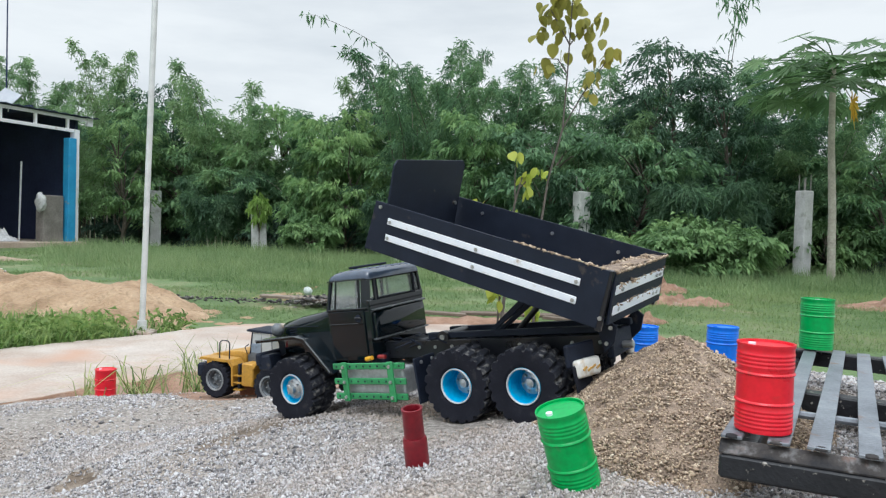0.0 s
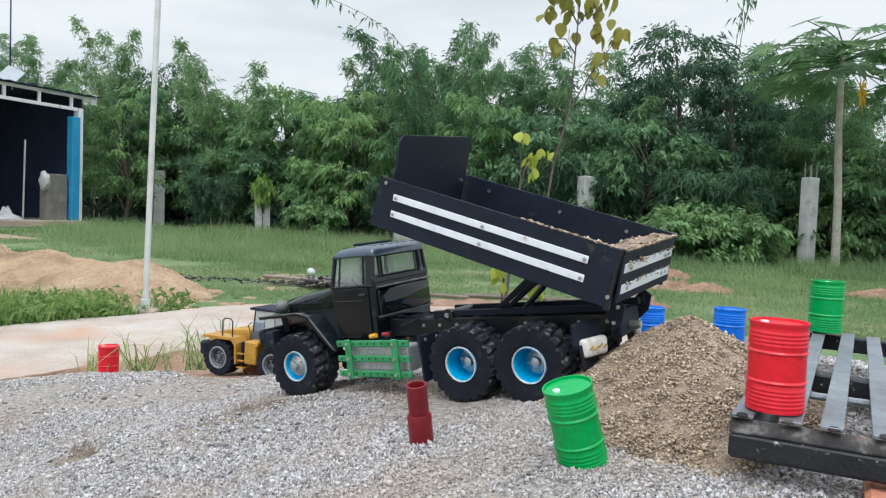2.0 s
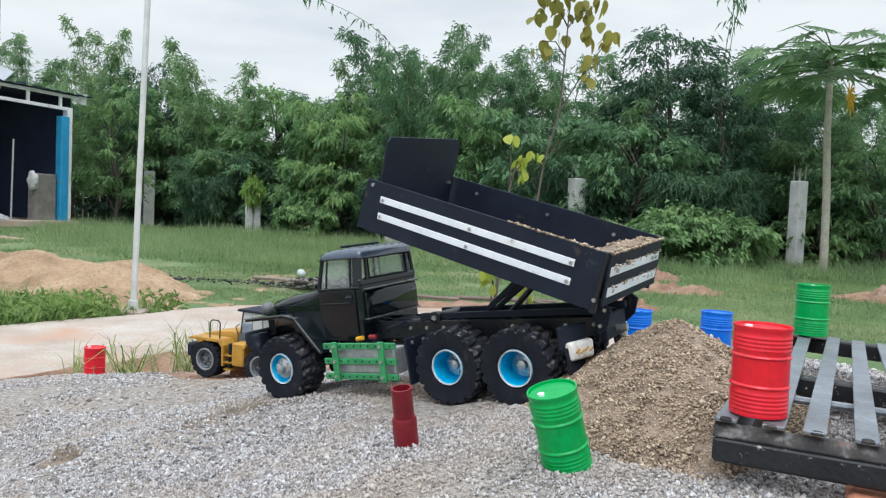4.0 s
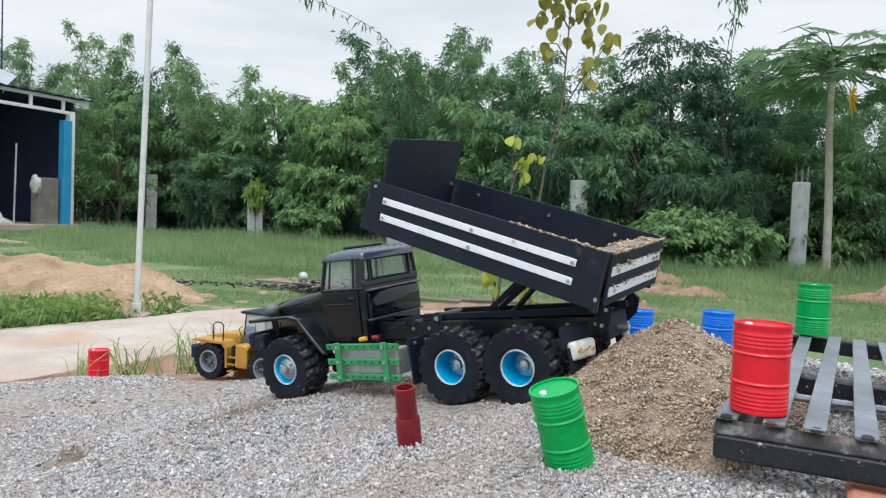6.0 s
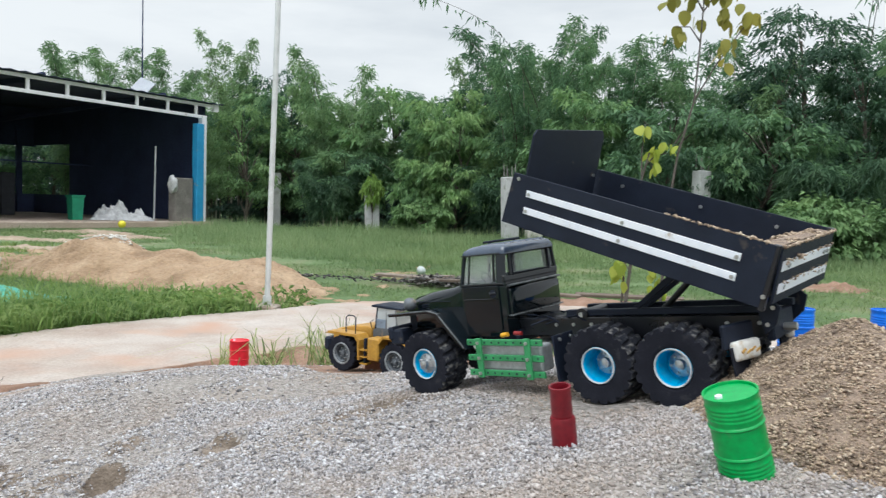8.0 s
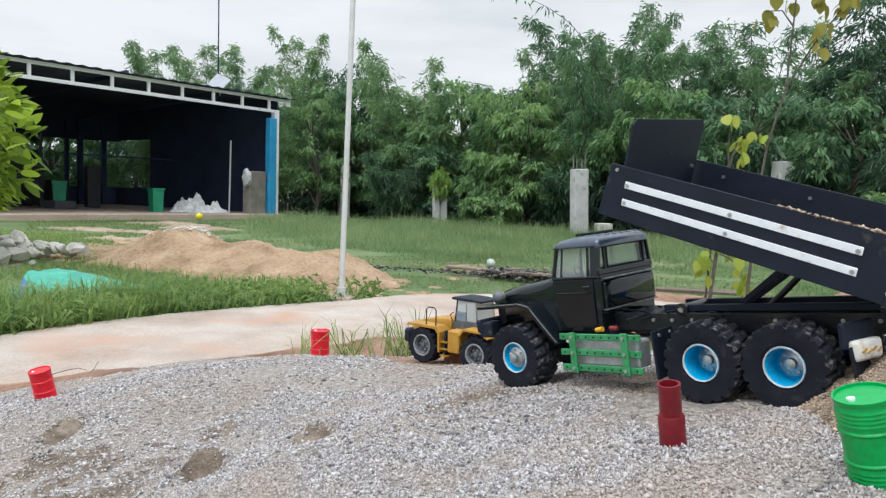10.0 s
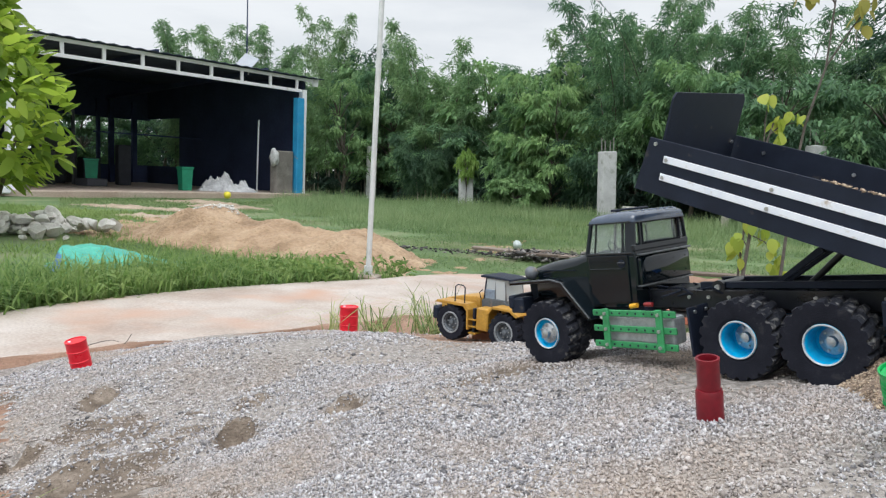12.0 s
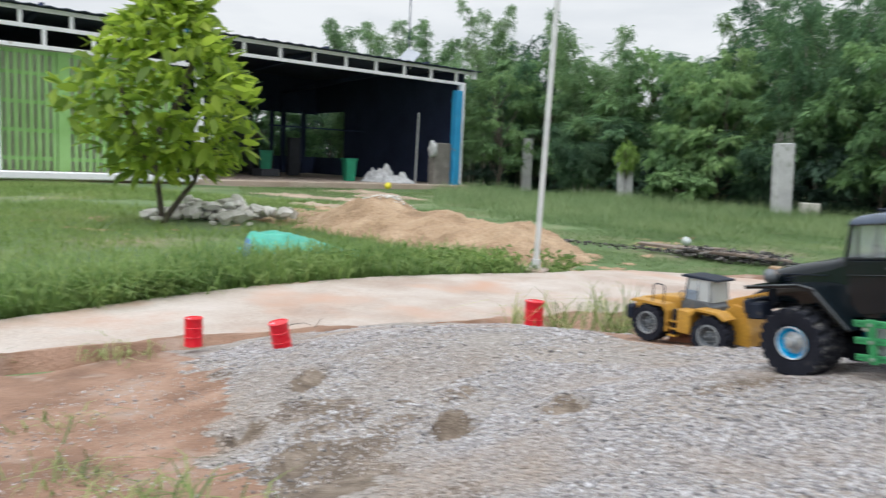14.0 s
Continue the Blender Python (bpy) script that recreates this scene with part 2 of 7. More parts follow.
def stones(name, at, size, mat, flat=0.7, rnd=None):
    """Many small angular stones resting at points; eight faces each."""
    rnd = rnd or rng
    n = len(at)
    base = np.array([[1, 0, 0], [-1, 0, 0], [0, 1, 0], [0, -1, 0], [0, 0, 1], [0, 0, -1]], float)
    j = base[None] * rnd.uniform(0.55, 1.15, (n, 6, 1)) + rnd.normal(size=(n, 6, 3)) * 0.22
    j *= np.stack([rnd.uniform(.8, 1.3, n), rnd.uniform(.6, 1.0, n), rnd.uniform(.45, 1.0, n) * flat], 1)[:, None, :]
    a, b = rnd.uniform(0, 2 * np.pi, n), rnd.normal(size=n) * 0.5
    ca, sa, cb, sb = np.cos(a), np.sin(a), np.cos(b), np.sin(b)
    o = np.zeros(n)
    R = np.stack([np.stack([ca, -sa * cb, sa * sb], 1), np.stack([sa, ca * cb, -ca * sb], 1), np.stack([o, sb, cb], 1)], 1)
    v = np.einsum('nij,nkj->nki', R, j) * (np.broadcast_to(size, (n,)) * 0.5)[:, None, None] + np.asarray(at)[:, None, :]
    tri = np.array([[0, 2, 4], [2, 1, 4], [1, 3, 4], [3, 0, 4], [2, 0, 5], [1, 2, 5], [3, 1, 5], [0, 3, 5]])
    f = (np.arange(n)[:, None, None] * 6 + tri[None]).reshape(-1, 3)
    return array_mesh(name, v.reshape(-1, 3), f, mat)


def bumps(x, y, scale, octaves=3, seed=0.0):
    """Smooth value noise on arrays, roughly -1 to 1."""
    x, y = np.broadcast_arrays(np.asarray(x, float), np.asarray(y, float))
    out, amp = np.zeros(x.shape), 1.0
    for o in range(octaves):
        u, v = x / scale * 2 ** o + seed + 17.3 * o, y / scale * 2 ** o - seed * 1.7 + 5.1 * o
        iu, iv = np.floor(u), np.floor(v)
        fu, fv = u - iu, v - iv
        fu, fv = fu * fu * (3 - 2 * fu), fv * fv * (3 - 2 * fv)

        def h(a, b):
            t = np.sin(a * 127.1 + b * 311.7) * 43758.5453
            return (t - np.floor(t)) * 2 - 1
        out += amp * (h(iu, iv) * (1 - fu) * (1 - fv) + h(iu + 1, iv) * fu * (1 - fv) + h(iu, iv + 1) * (1 - fu) * fv + h(iu + 1, iv + 1) * fu * fv)
        amp *= 0.5
    return out / 1.6


def sheet(name, xs, ys, height, mat, slot=None, smooth=True):
    """A height field over a grid; slot(x, y) gives the material index of a face."""
    X, Y = np.meshgrid(xs, ys, indexing='ij')
    Z = height(X, Y)
    nx, ny = len(xs), len(ys)
    i, j = np.meshgrid(np.arange(nx - 1), np.arange(ny - 1), indexing='ij')
    a = (i * ny + j).ravel()
    f = np.stack([a, a + ny, a + ny + 1, a + 1], 1)
    me = array_mesh(name, np.stack([X, Y, Z], -1).reshape(-1, 3), f, mat, smooth)
    if slot:
        c = lambda q: (q[:-1, :-1] + q[1:, 1:]).ravel() / 2
        me.polygons.foreach_set("material_index", slot(c(X), c(Y)).astype(np.int32))
    return me


# ---- materials ----
M_gravel_bed = node_mat("gravel_bed", [(0.3, (0.12, 0.105, 0.092)), (0.5, (0.27, 0.242, 0.218)), (0.7, (0.45, 0.415, 0.39))], scale=110, rough=0.9, bump=1.0, fine=260, bump_size=0.004, spots=(2.6, 0.54, 0.76, (0.35, 0.29, 0.235)))
M_gravel = node_mat("gravel_stone", [(0.05, (0.095, 0.092, 0.096)), (0.28, (0.30, 0.288, 0.298)), (0.50, (0.47, 0.420, 0.388)), (0.66, (0.445, 0.434, 0.452)), (0.96, (0.67, 0.658, 0.672))], scale=60, rough=0.9, island=0.86, bump=0.4, fine=400, spec=0.25, spots=(3.2, 0.50, 0.68, (0.41, 0.337, 0.278)))
M_sandstone = node_mat("dumped_grit", [(0.08, (0.125, 0.094, 0.076)), (0.40, (0.335, 0.250, 0.174)), (0.72, (0.49, 0.380, 0.272)), (0.95, (0.60, 0.51, 0.405))], scale=60, rough=0.9, island=0.78, bump=0.4, fine=400)
M_grit_bed = node_mat("grit_bed", [(0.3, (0.125, 0.092, 0.070)), (0.6, (0.305, 0.228, 0.170))], scale=90, rough=0.95, bump=1.0, fine=300, bump_size=0.004)
M_dirt = node_mat("trodden_dirt", [(0.3, (0.075, 0.055, 0.040)), (0.5, (0.155, 0.120, 0.090)), (0.7, (0.27, 0.222, 0.178))], scale=30, rough=0.95, bump=1.0, fine=220, bump_size=0.005)
M_red_soil = node_mat("red_soil", [(0.3, (0.15, 0.084, 0.054)), (0.5, (0.25, 0.148, 0.098)), (0.7, (0.36, 0.235, 0.17))], scale=5, rough=0.95, bump=1.0, fine=120, bump_size=0.008, spots=(9, 0.56, 0.72, (0.33, 0.25, 0.20)))
M_earth = node_mat("ground_earth", [(0.3, (0.066, 0.115, 0.038)), (0.5, (0.112, 0.172, 0.064)), (0.60, (0.18, 0.198, 0.10)), (0.70, (0.32, 0.25, 0.18))], scale=0.9, rough=0.95, bump=0.8, fine=40, bump_size=0.02)
M_concrete = node_mat("path_concrete", [(0.3, (0.29, 0.215, 0.172)), (0.5, (0.39, 0.33, 0.285)), (0.7, (0.48, 0.435, 0.40))], scale=1.7, rough=0.85, bump=0.3, fine=90, spots=(2.4, 0.50, 0.74, (0.42, 0.265, 0.19)))
M_mound = node_mat("orange_sand", [(0.32, (0.225, 0.146, 0.083)), (0.48, (0.345, 0.236, 0.144)), (0.68, (0.45, 0.33, 0.215))], scale=3.2, rough=0.95, bump=1.0, fine=38, bump_size=0.03)
M_rock = node_mat("pale_rock", [(0.3, (0.42, 0.39, 0.35)), (0.5, (0.62, 0.60, 0.56)), (0.75, (0.78, 0.77, 0.74))], scale=6, rough=0.9, bump=0.6, fine=60, bump_size=0.01)
M_patch = node_mat("bare_earth", [(0.3, (0.24, 0.18, 0.125)), (0.5, (0.33, 0.255, 0.185)), (0.7, (0.43, 0.35, 0.265))], scale=3, rough=0.95, bump=0.8, fine=40, bump_size=0.015)
M_brick = node_mat("edging_brick", [(0.3, (0.36, 0.13, 0.08)), (0.6, (0.48, 0.20, 0.12)), (0.8, (0.55, 0.28, 0.19))], scale=14, rough=0.9, bump=0.6, fine=150, object_random=0.5)
M_black = node_mat("matt_black_panel", [(0.3, (0.008, 0.0115, 0.023)), (0.7, (0.014, 0.020, 0.037))], scale=30, rough=0.6, bump=0.15, fine=900, spec=0.25, spots=(40, 0.66, 0.8, (0.10, 0.085, 0.07)))
M_cab = node_mat("dark_green_gloss", [(0.3, (0.003, 0.0065, 0.0095)), (0.7, (0.006, 0.0105, 0.0145))], scale=20, rough=0.07, bump=0.006, fine=500, gloss_var=0.02, spec=0.42, spots=(60, 0.74, 0.9, (0.05, 0.045, 0.038)))
# Blue base paints the sky's reflection into the cab roof.
M_cab_roof = node_mat("sky_sheen_paint", [(0.3, (0.03, 0.045, 0.075)), (0.7, (0.075, 0.10, 0.15))], scale=25, rough=0.2, bump=0.02, fine=500, spec=0.8)
# Pale stops paint the highlights along the cab's ledges and fender beads.
M_cab_edge = node_mat("highlight_paint_edge", [(0.3, (0.02, 0.024, 0.03)), (0.6, (0.10, 0.11, 0.12)), (0.8, (0.26, 0.27, 0.28))], scale=60, rough=0.3, bump=0.1, fine=500)
M_black_gloss = node_mat("black_gloss", [(0.3, (0.008, 0.009, 0.013)), (0.7, (0.016, 0.018, 0.023))], scale=40, rough=0.3, bump=0.05, fine=500)
M_rubber = node_mat("tyre_rubber", [(0.3, (0.008, 0.009, 0.015)), (0.6, (0.014, 0.015, 0.023)), (0.8, (0.05, 0.05, 0.054))], scale=45, rough=0.85, bump=0.3, fine=700, spec=0.2, spots=(160, 0.68, 0.95, (0.09, 0.088, 0.086)))
M_tread = node_mat("dusty_tread_rubber", [(0.3, (0.010, 0.012, 0.019)), (0.55, (0.026, 0.028, 0.037)), (0.8, (0.11, 0.108, 0.112))], scale=70, rough=0.9, bump=0.4, fine=700, spec=0.2, spots=(110, 0.54, 0.75, (0.24, 0.23, 0.215)))
M_rim_blue = node_mat("blue_rim", [(0.3, (0.006, 0.29, 0.56)), (0.7, (0.014, 0.40, 0.72))], scale=50, rough=0.35, metal=0.0, bump=0.05)
M_steel = node_mat("bare_steel", [(0.3, (0.42, 0.43, 0.45)), (0.7, (0.66, 0.67, 0.68))], scale=60, rough=0.38, metal=0.9, bump=0.15, fine=500)
M_slat = node_mat("galvanised_slat", [(0.3, (0.13, 0.145, 0.17)), (0.6, (0.24, 0.26, 0.29)), (0.8, (0.36, 0.38, 0.40))], scale=18, rough=0.5, metal=0.5, bump=0.25, fine=250, spots=(30, 0.62, 0.75, (0.20, 0.10, 0.05)))
M_black_paint = node_mat("chipped_black_paint", [(0.3, (0.009, 0.010, 0.013)), (0.7, (0.022, 0.023, 0.028))], scale=25, rough=0.45, bump=0.4, fine=200, spec=0.35, spots=(150, 0.64, 0.70, (0.34, 0.31, 0.28)))
M_worn_strip = node_mat("worn_dusty_steel", [(0.44, (0.014, 0.014, 0.017)), (0.58, (0.048, 0.042, 0.040)), (0.76, (0.27, 0.27, 0.28))], scale=34, rough=0.7, metal=0.0, spec=0.3, bump=0.3, fine=260, spots=(35, 0.64, 0.76, (0.13, 0.065, 0.04)))
M_stripe = node_mat("white_stripe", [(0.3, (0.74, 0.78, 0.86)), (0.7, (0.86, 0.89, 0.94))], scale=40, rough=0.4, bump=0.05, spots=(70, 0.64, 0.8, (0.45, 0.38, 0.30)))
M_white = node_mat("dusty_white", [(0.3, (0.62, 0.60, 0.56)), (0.7, (0.78, 0.77, 0.74))], scale=60, rough=0.5, bump=0.1, spots=(80, 0.56, 0.7, (0.45, 0.33, 0.18)))
M_green_rail = node_mat("green_plastic", [(0.3, (0.03, 0.20, 0.07)), (0.7, (0.05, 0.30, 0.11))], scale=60, rough=0.45, bump=0.1)
M_grey_tank = node_mat("grey_tank", [(0.3, (0.36, 0.38, 0.40)), (0.7, (0.50, 0.52, 0.54))], scale=40, rough=0.4, metal=0.4, bump=0.1)
M_drum_red = node_mat("red_drum_paint", [(0.3, (0.58, 0.005, 0.018)), (0.7, (0.72, 0.009, 0.028))], scale=25, rough=0.3, bump=0.05, spots=(60, 0.66, 0.8, (0.36, 0.06, 0.05)))
M_drum_green = node_mat("green_drum_paint", [(0.3, (0.0, 0.27, 0.05)), (0.7, (0.008, 0.37, 0.08))], scale=25, rough=0.36, bump=0.05, spots=(60, 0.66, 0.8, (0.12, 0.28, 0.12)))
M_drum_blue = node_mat("blue_drum_paint", [(0.3, (0.004, 0.125, 0.64)), (0.7, (0.008, 0.185, 0.80))], scale=25, rough=0.4, bump=0.05)
M_maroon = node_mat("maroon_plastic", [(0.3, (0.13, 0.003, 0.010)), (0.7, (0.21, 0.006, 0.015))], scale=30, rough=0.42, bump=0.1, spots=(70, 0.72, 0.88, (0.22, 0.06, 0.06)))
M_yellow = node_mat("loader_yellow", [(0.3, (0.34, 0.17, 0.017)), (0.7, (0.47, 0.255, 0.034))], scale=30, rough=0.45, bump=0.05, spots=(50, 0.6, 0.8, (0.35, 0.22, 0.10)))
M_rim_grey = node_mat("worn_grey_rim", [(0.3, (0.16, 0.17, 0.18)), (0.7, (0.30, 0.31, 0.32))], scale=40, rough=0.5, bump=0.1)
M_bucket = node_mat("bucket_steel", [(0.3, (0.09, 0.10, 0.115)), (0.7, (0.17, 0.185, 0.20))], scale=25, rough=0.55, metal=0.3, bump=0.2, spots=(40, 0.6, 0.75, (0.30, 0.22, 0.14)))
M_glass = bpy.data.materials.new("cab_glass")
M_glass.use_nodes = True
gb = M_glass.node_tree.nodes["Principled BSDF"]
gb.inputs["Base Color"].default_value, gb.inputs["Roughness"].default_value, gb.inputs["Transmission Weight"].default_value, gb.inputs["IOR"].default_value = (0.88, 0.92, 0.94, 1), 0.05, 0.90, 1.22
# Milky pane: the white of the reflected sky is put into its base colour.
M_pane = bpy.data.materials.new("sky_white_pane")
M_pane.use_nodes = True
pb = M_pane.node_tree.nodes["Principled BSDF"]
pb.inputs["Base Color"].default_value, pb.inputs["Roughness"].default_value, pb.inputs["Transmission Weight"].default_value, pb.inputs["IOR"].default_value = (0.78, 0.83, 0.85, 1), 0.12, 0.55, 1.45
M_lamp_glass = node_mat("lamp_glass", [(0.3, (0.45, 0.47, 0.50)), (0.7, (0.62, 0.64, 0.66))], scale=60, rough=0.15, bump=0.0)
M_orange = node_mat("orange_plug", [(0.3, (0.65, 0.30, 0.01)), (0.7, (0.80, 0.42, 0.02))], rough=0.4, bump=0.0)
M_red_plug = node_mat("red_plug", [(0.3, (0.22, 0.012, 0.012)), (0.7, (0.32, 0.02, 0.02))], rough=0.4, bump=0.0)
M_amber = node_mat("amber_lens", [(0.3, (0.50, 0.29, 0.07)), (0.7, (0.62, 0.40, 0.14))], rough=0.2, bump=0.0)
M_bark = node_mat("bark", [(0.3, (0.06, 0.048, 0.038)), (0.6, (0.11, 0.095, 0.075)), (0.8, (0.17, 0.155, 0.13))], scale=12, rough=0.95, bump=0.9, fine=60, bump_size=0.01)
M_stem = node_mat("sapling_stem", [(0.3, (0.06, 0.052, 0.045)), (0.6, (0.12, 0.105, 0.09)), (0.8, (0.19, 0.17, 0.145))], scale=40, rough=0.9, bump=0.7, fine=200)
M_papaya_bark = node_mat("papaya_bark", [(0.3, (0.26, 0.24, 0.20)), (0.6, (0.38, 0.36, 0.30)), (0.8, (0.46, 0.43, 0.37))], scale=6, rough=0.9, bump=0.6, fine=30, bump_size=0.01)
M_post = node_mat("precast_post", [(0.3, (0.42, 0.42, 0.425)), (0.6, (0.55, 0.55, 0.55)), (0.8, (0.62, 0.62, 0.61))], scale=3, rough=0.9, bump=0.5, fine=60, bump_size=0.008, spots=(5, 0.58, 0.75, (0.22, 0.23, 0.18)))
M_rebar = node_mat("weathered_rebar", [(0.3, (0.20, 0.19, 0.175)), (0.7, (0.32, 0.30, 0.28))], scale=30, rough=0.85, bump=0.3)
M_pole = node_mat("galvanised_pole", [(0.3, (0.52, 0.53, 0.54)), (0.7, (0.70, 0.71, 0.71))], scale=8, rough=0.5, metal=0.3, bump=0.1)
M_shed_white = node_mat("white_steel", [(0.3, (0.83, 0.82, 0.87)), (0.7, (0.89, 0.88, 0.93))], scale=3, rough=0.6, bump=0.1, spots=(6, 0.62, 0.8, (0.35, 0.28, 0.22)))
M_shed_blue = node_mat("blue_column_paint", [(0.3, (0.03, 0.26, 0.52)), (0.7, (0.05, 0.36, 0.66))], scale=3, rough=0.55, bump=0.1, spots=(8, 0.66, 0.8, (0.25, 0.28, 0.30)))
M_roof = node_mat("dark_roof_sheet", [(0.3, (0.034, 0.042, 0.075)), (0.7, (0.066, 0.078, 0.125))], scale=2, rough=0.6, metal=0.3, bump=0.1)
# Near-black blue holds the shed's inner shade in its colour; the mast shares it.
M_shed_dark = node_mat("shade_dark_blue", [(0.3, (0.020, 0.031, 0.075)), (0.7, (0.040, 0.056, 0.125))], scale=1.5, rough=0.9, bump=0.3, fine=20)
M_slab = node_mat("slab_concrete", [(0.3, (0.36, 0.27, 0.21)), (0.7, (0.50, 0.42, 0.35))], scale=1.2, rough=0.9, bump=0.3, fine=30)
M_pier = node_mat("grey_pier", [(0.3, (0.15, 0.135, 0.12)), (0.7, (0.26, 0.24, 0.22))], scale=4, rough=0.95, bump=0.6, fine=30, bump_size=0.01)
M_film = node_mat("cloudy_film", [(0.3, (0.34, 0.38, 0.37)), (0.7, (0.50, 0.54, 0.53))], scale=30, rough=0.4, bump=0.3, fine=60, bump_size=0.01)
M_junk = node_mat("dusty_junk", [(0.3, (0.03, 0.034, 0.045)), (0.7, (0.09, 0.095, 0.11))], scale=5, rough=0.8, bump=0.4, fine=40, object_random=0.6)
M_fence_green = node_mat("green_fence_paint", [(0.3, (0.22, 0.42, 0.12)), (0.7, (0.33, 0.56, 0.21))], scale=3, rough=0.6, bump=0.1)
M_cream = node_mat("cream_wall", [(0.3, (0.52, 0.50, 0.44)), (0.7, (0.66, 0.64, 0.58))], scale=1.2, rough=0.9, bump=0.2)
M_tarp = node_mat("green_tarpaulin", [(0.3, (0.03, 0.25, 0.18)), (0.7, (0.07, 0.41, 0.30))], scale=6, rough=0.5, bump=0.3, fine=60, bump_size=0.01)
M_tarp_blue = node_mat("blue_tarpaulin", [(0.3, (0.04, 0.11, 0.24)), (0.7, (0.08, 0.19, 0.34))], scale=6, rough=0.5, bump=0.3, fine=60, bump_size=0.01)
M_sack = node_mat("pale_sacking", [(0.3, (0.36, 0.36, 0.37)), (0.7, (0.66, 0.66, 0.66))], scale=6, rough=0.8, bump=0.5, fine=30, bump_size=0.02)
M_bin = node_mat("green_bin_plastic", [(0.3, (0.02, 0.22, 0.12)), (0.7, (0.03, 0.32, 0.18))], scale=5, rough=0.5, bump=0.1)
M_ball = node_mat("yellow_ball", [(0.3, (0.70, 0.58, 0.02)), (0.7, (0.80, 0.68, 0.05))], scale=5, rough=0.5, bump=0.1)
M_plank = node_mat("weathered_plank", [(0.3, (0.10, 0.075, 0.058)), (0.6, (0.18, 0.14, 0.11)), (0.8, (0.27, 0.225, 0.185))], scale=8, rough=0.9, bump=0.6, fine=60, object_random=0.5)
M_debris = node_mat("charred_rubble", [(0.2, (0.02, 0.02, 0.022)), (0.55, (0.07, 0.064, 0.062)), (0.9, (0.32, 0.30, 0.28))], scale=6, rough=0.9, island=0.7)
M_door_blue = node_mat("dull_blue_door", [(0.3, (0.14, 0.18, 0.24)), (0.7, (0.24, 0.29, 0.36))], scale=30, rough=0.35, bump=0.05)
M_solar = node_mat("solar_panel", [(0.3, (0.24, 0.26, 0.30)), (0.7, (0.32, 0.35, 0.39))], scale=3, rough=0.2, bump=0.0)
M_bamboo_leaf = leaf_mat("bamboo_leaf", (0.064, 0.136, 0.078), (0.125, 0.240, 0.122), (0.235, 0.378, 0.174))
M_bamboo_pale = leaf_mat("bamboo_pale", (0.125, 0.220, 0.112), (0.220, 0.35, 0.162), (0.35, 0.49, 0.222), 0.5)
M_broad_leaf = leaf_mat("broad_leaf", (0.072, 0.144, 0.080), (0.142, 0.260, 0.124), (0.275, 0.43, 0.18), 0.45)
M_bush_leaf = leaf_mat("bush_leaf", (0.108, 0.205, 0.092), (0.208, 0.35, 0.142), (0.35, 0.50, 0.20), 0.5)
M_shrub_leaf = leaf_mat("shrub_leaf", (0.090, 0.170, 0.066), (0.19, 0.315, 0.120), (0.33, 0.465, 0.19))
# Dark stops put the deep shade under and behind the crowns into the leaves.
M_shade_leaf = leaf_mat("shaded_leaf", (0.020, 0.044, 0.034), (0.038, 0.080, 0.054), (0.080, 0.145, 0.088), 0.25)
M_deep_leaf = leaf_mat("deep_green_leaf", (0.036, 0.080, 0.050), (0.072, 0.146, 0.082), (0.145, 0.245, 0.125), 0.38)
M_fruit_leaf = leaf_mat("fruit_leaf", (0.14, 0.23, 0.028), (0.37, 0.50, 0.06), (0.64, 0.72, 0.13), 0.6, 0.6, 0.3)
M_climber_leaf = leaf_mat("climber_leaf", (0.16, 0.27, 0.06), (0.28, 0.43, 0.10), (0.44, 0.57, 0.18), 0.5)
M_sapling_leaf = leaf_mat("sapling_leaf", (0.17, 0.27, 0.03), (0.34, 0.42, 0.06), (0.55, 0.55, 0.12), 0.45)
M_olive_leaf = leaf_mat("olive_leaf", (0.16, 0.17, 0.03), (0.28, 0.27, 0.05), (0.42, 0.36, 0.07), 0.4)
M_papaya_leaf = leaf_mat("papaya_leaf", (0.052, 0.110, 0.054), (0.096, 0.180, 0.082), (0.16, 0.265, 0.11), 0.45, 0.65, 0.4)
M_papaya_yellow = leaf_mat("papaya_yellow", (0.45, 0.26, 0.02), (0.58, 0.36, 0.03), (0.68, 0.46, 0.06), 0.3)
M_grass = leaf_mat("grass_blade", (0.074, 0.135, 0.044), (0.130, 0.208, 0.076), (0.235, 0.305, 0.125), 0.5, 0.8, 0.20, 0.55)
M_lawn = leaf_mat("lawn_blade", (0.115, 0.195, 0.050), (0.20, 0.29, 0.082), (0.31, 0.385, 0.14), 0.5, 0.8, 0.25, 0.7)
M_verge = leaf_mat("verge_blade", (0.085, 0.165, 0.040), (0.165, 0.270, 0.070), (0.29, 0.385, 0.125), 0.5, 0.7, 0.4, 2.0)
M_tall_grass = leaf_mat("tall_grass_blade", (0.112, 0.185, 0.078), (0.195, 0.28, 0.124), (0.325, 0.40, 0.20), 0.5, 0.8, 0.20, 0.6)
M_reed = leaf_mat("reed_blade", (0.09, 0.15, 0.04), (0.21, 0.28, 0.085), (0.38, 0.41, 0.17), 0.4, 0.6, 0.5)

# ---- ground, path and heaps ----
FOOT_DENTS = ((-0.540, 1.085, 0.052), (-0.72, 1.055, 0.049), (-1.225, 1.325, 0.050), (-1.16, 1.05, 0.040), (-0.90, 0.88, 0.048))
WHEEL_RUTS = ((-0.227, 1.211, 0.010), (0.038, 1.032, 0.009), (0.125, 0.973, 0.009))


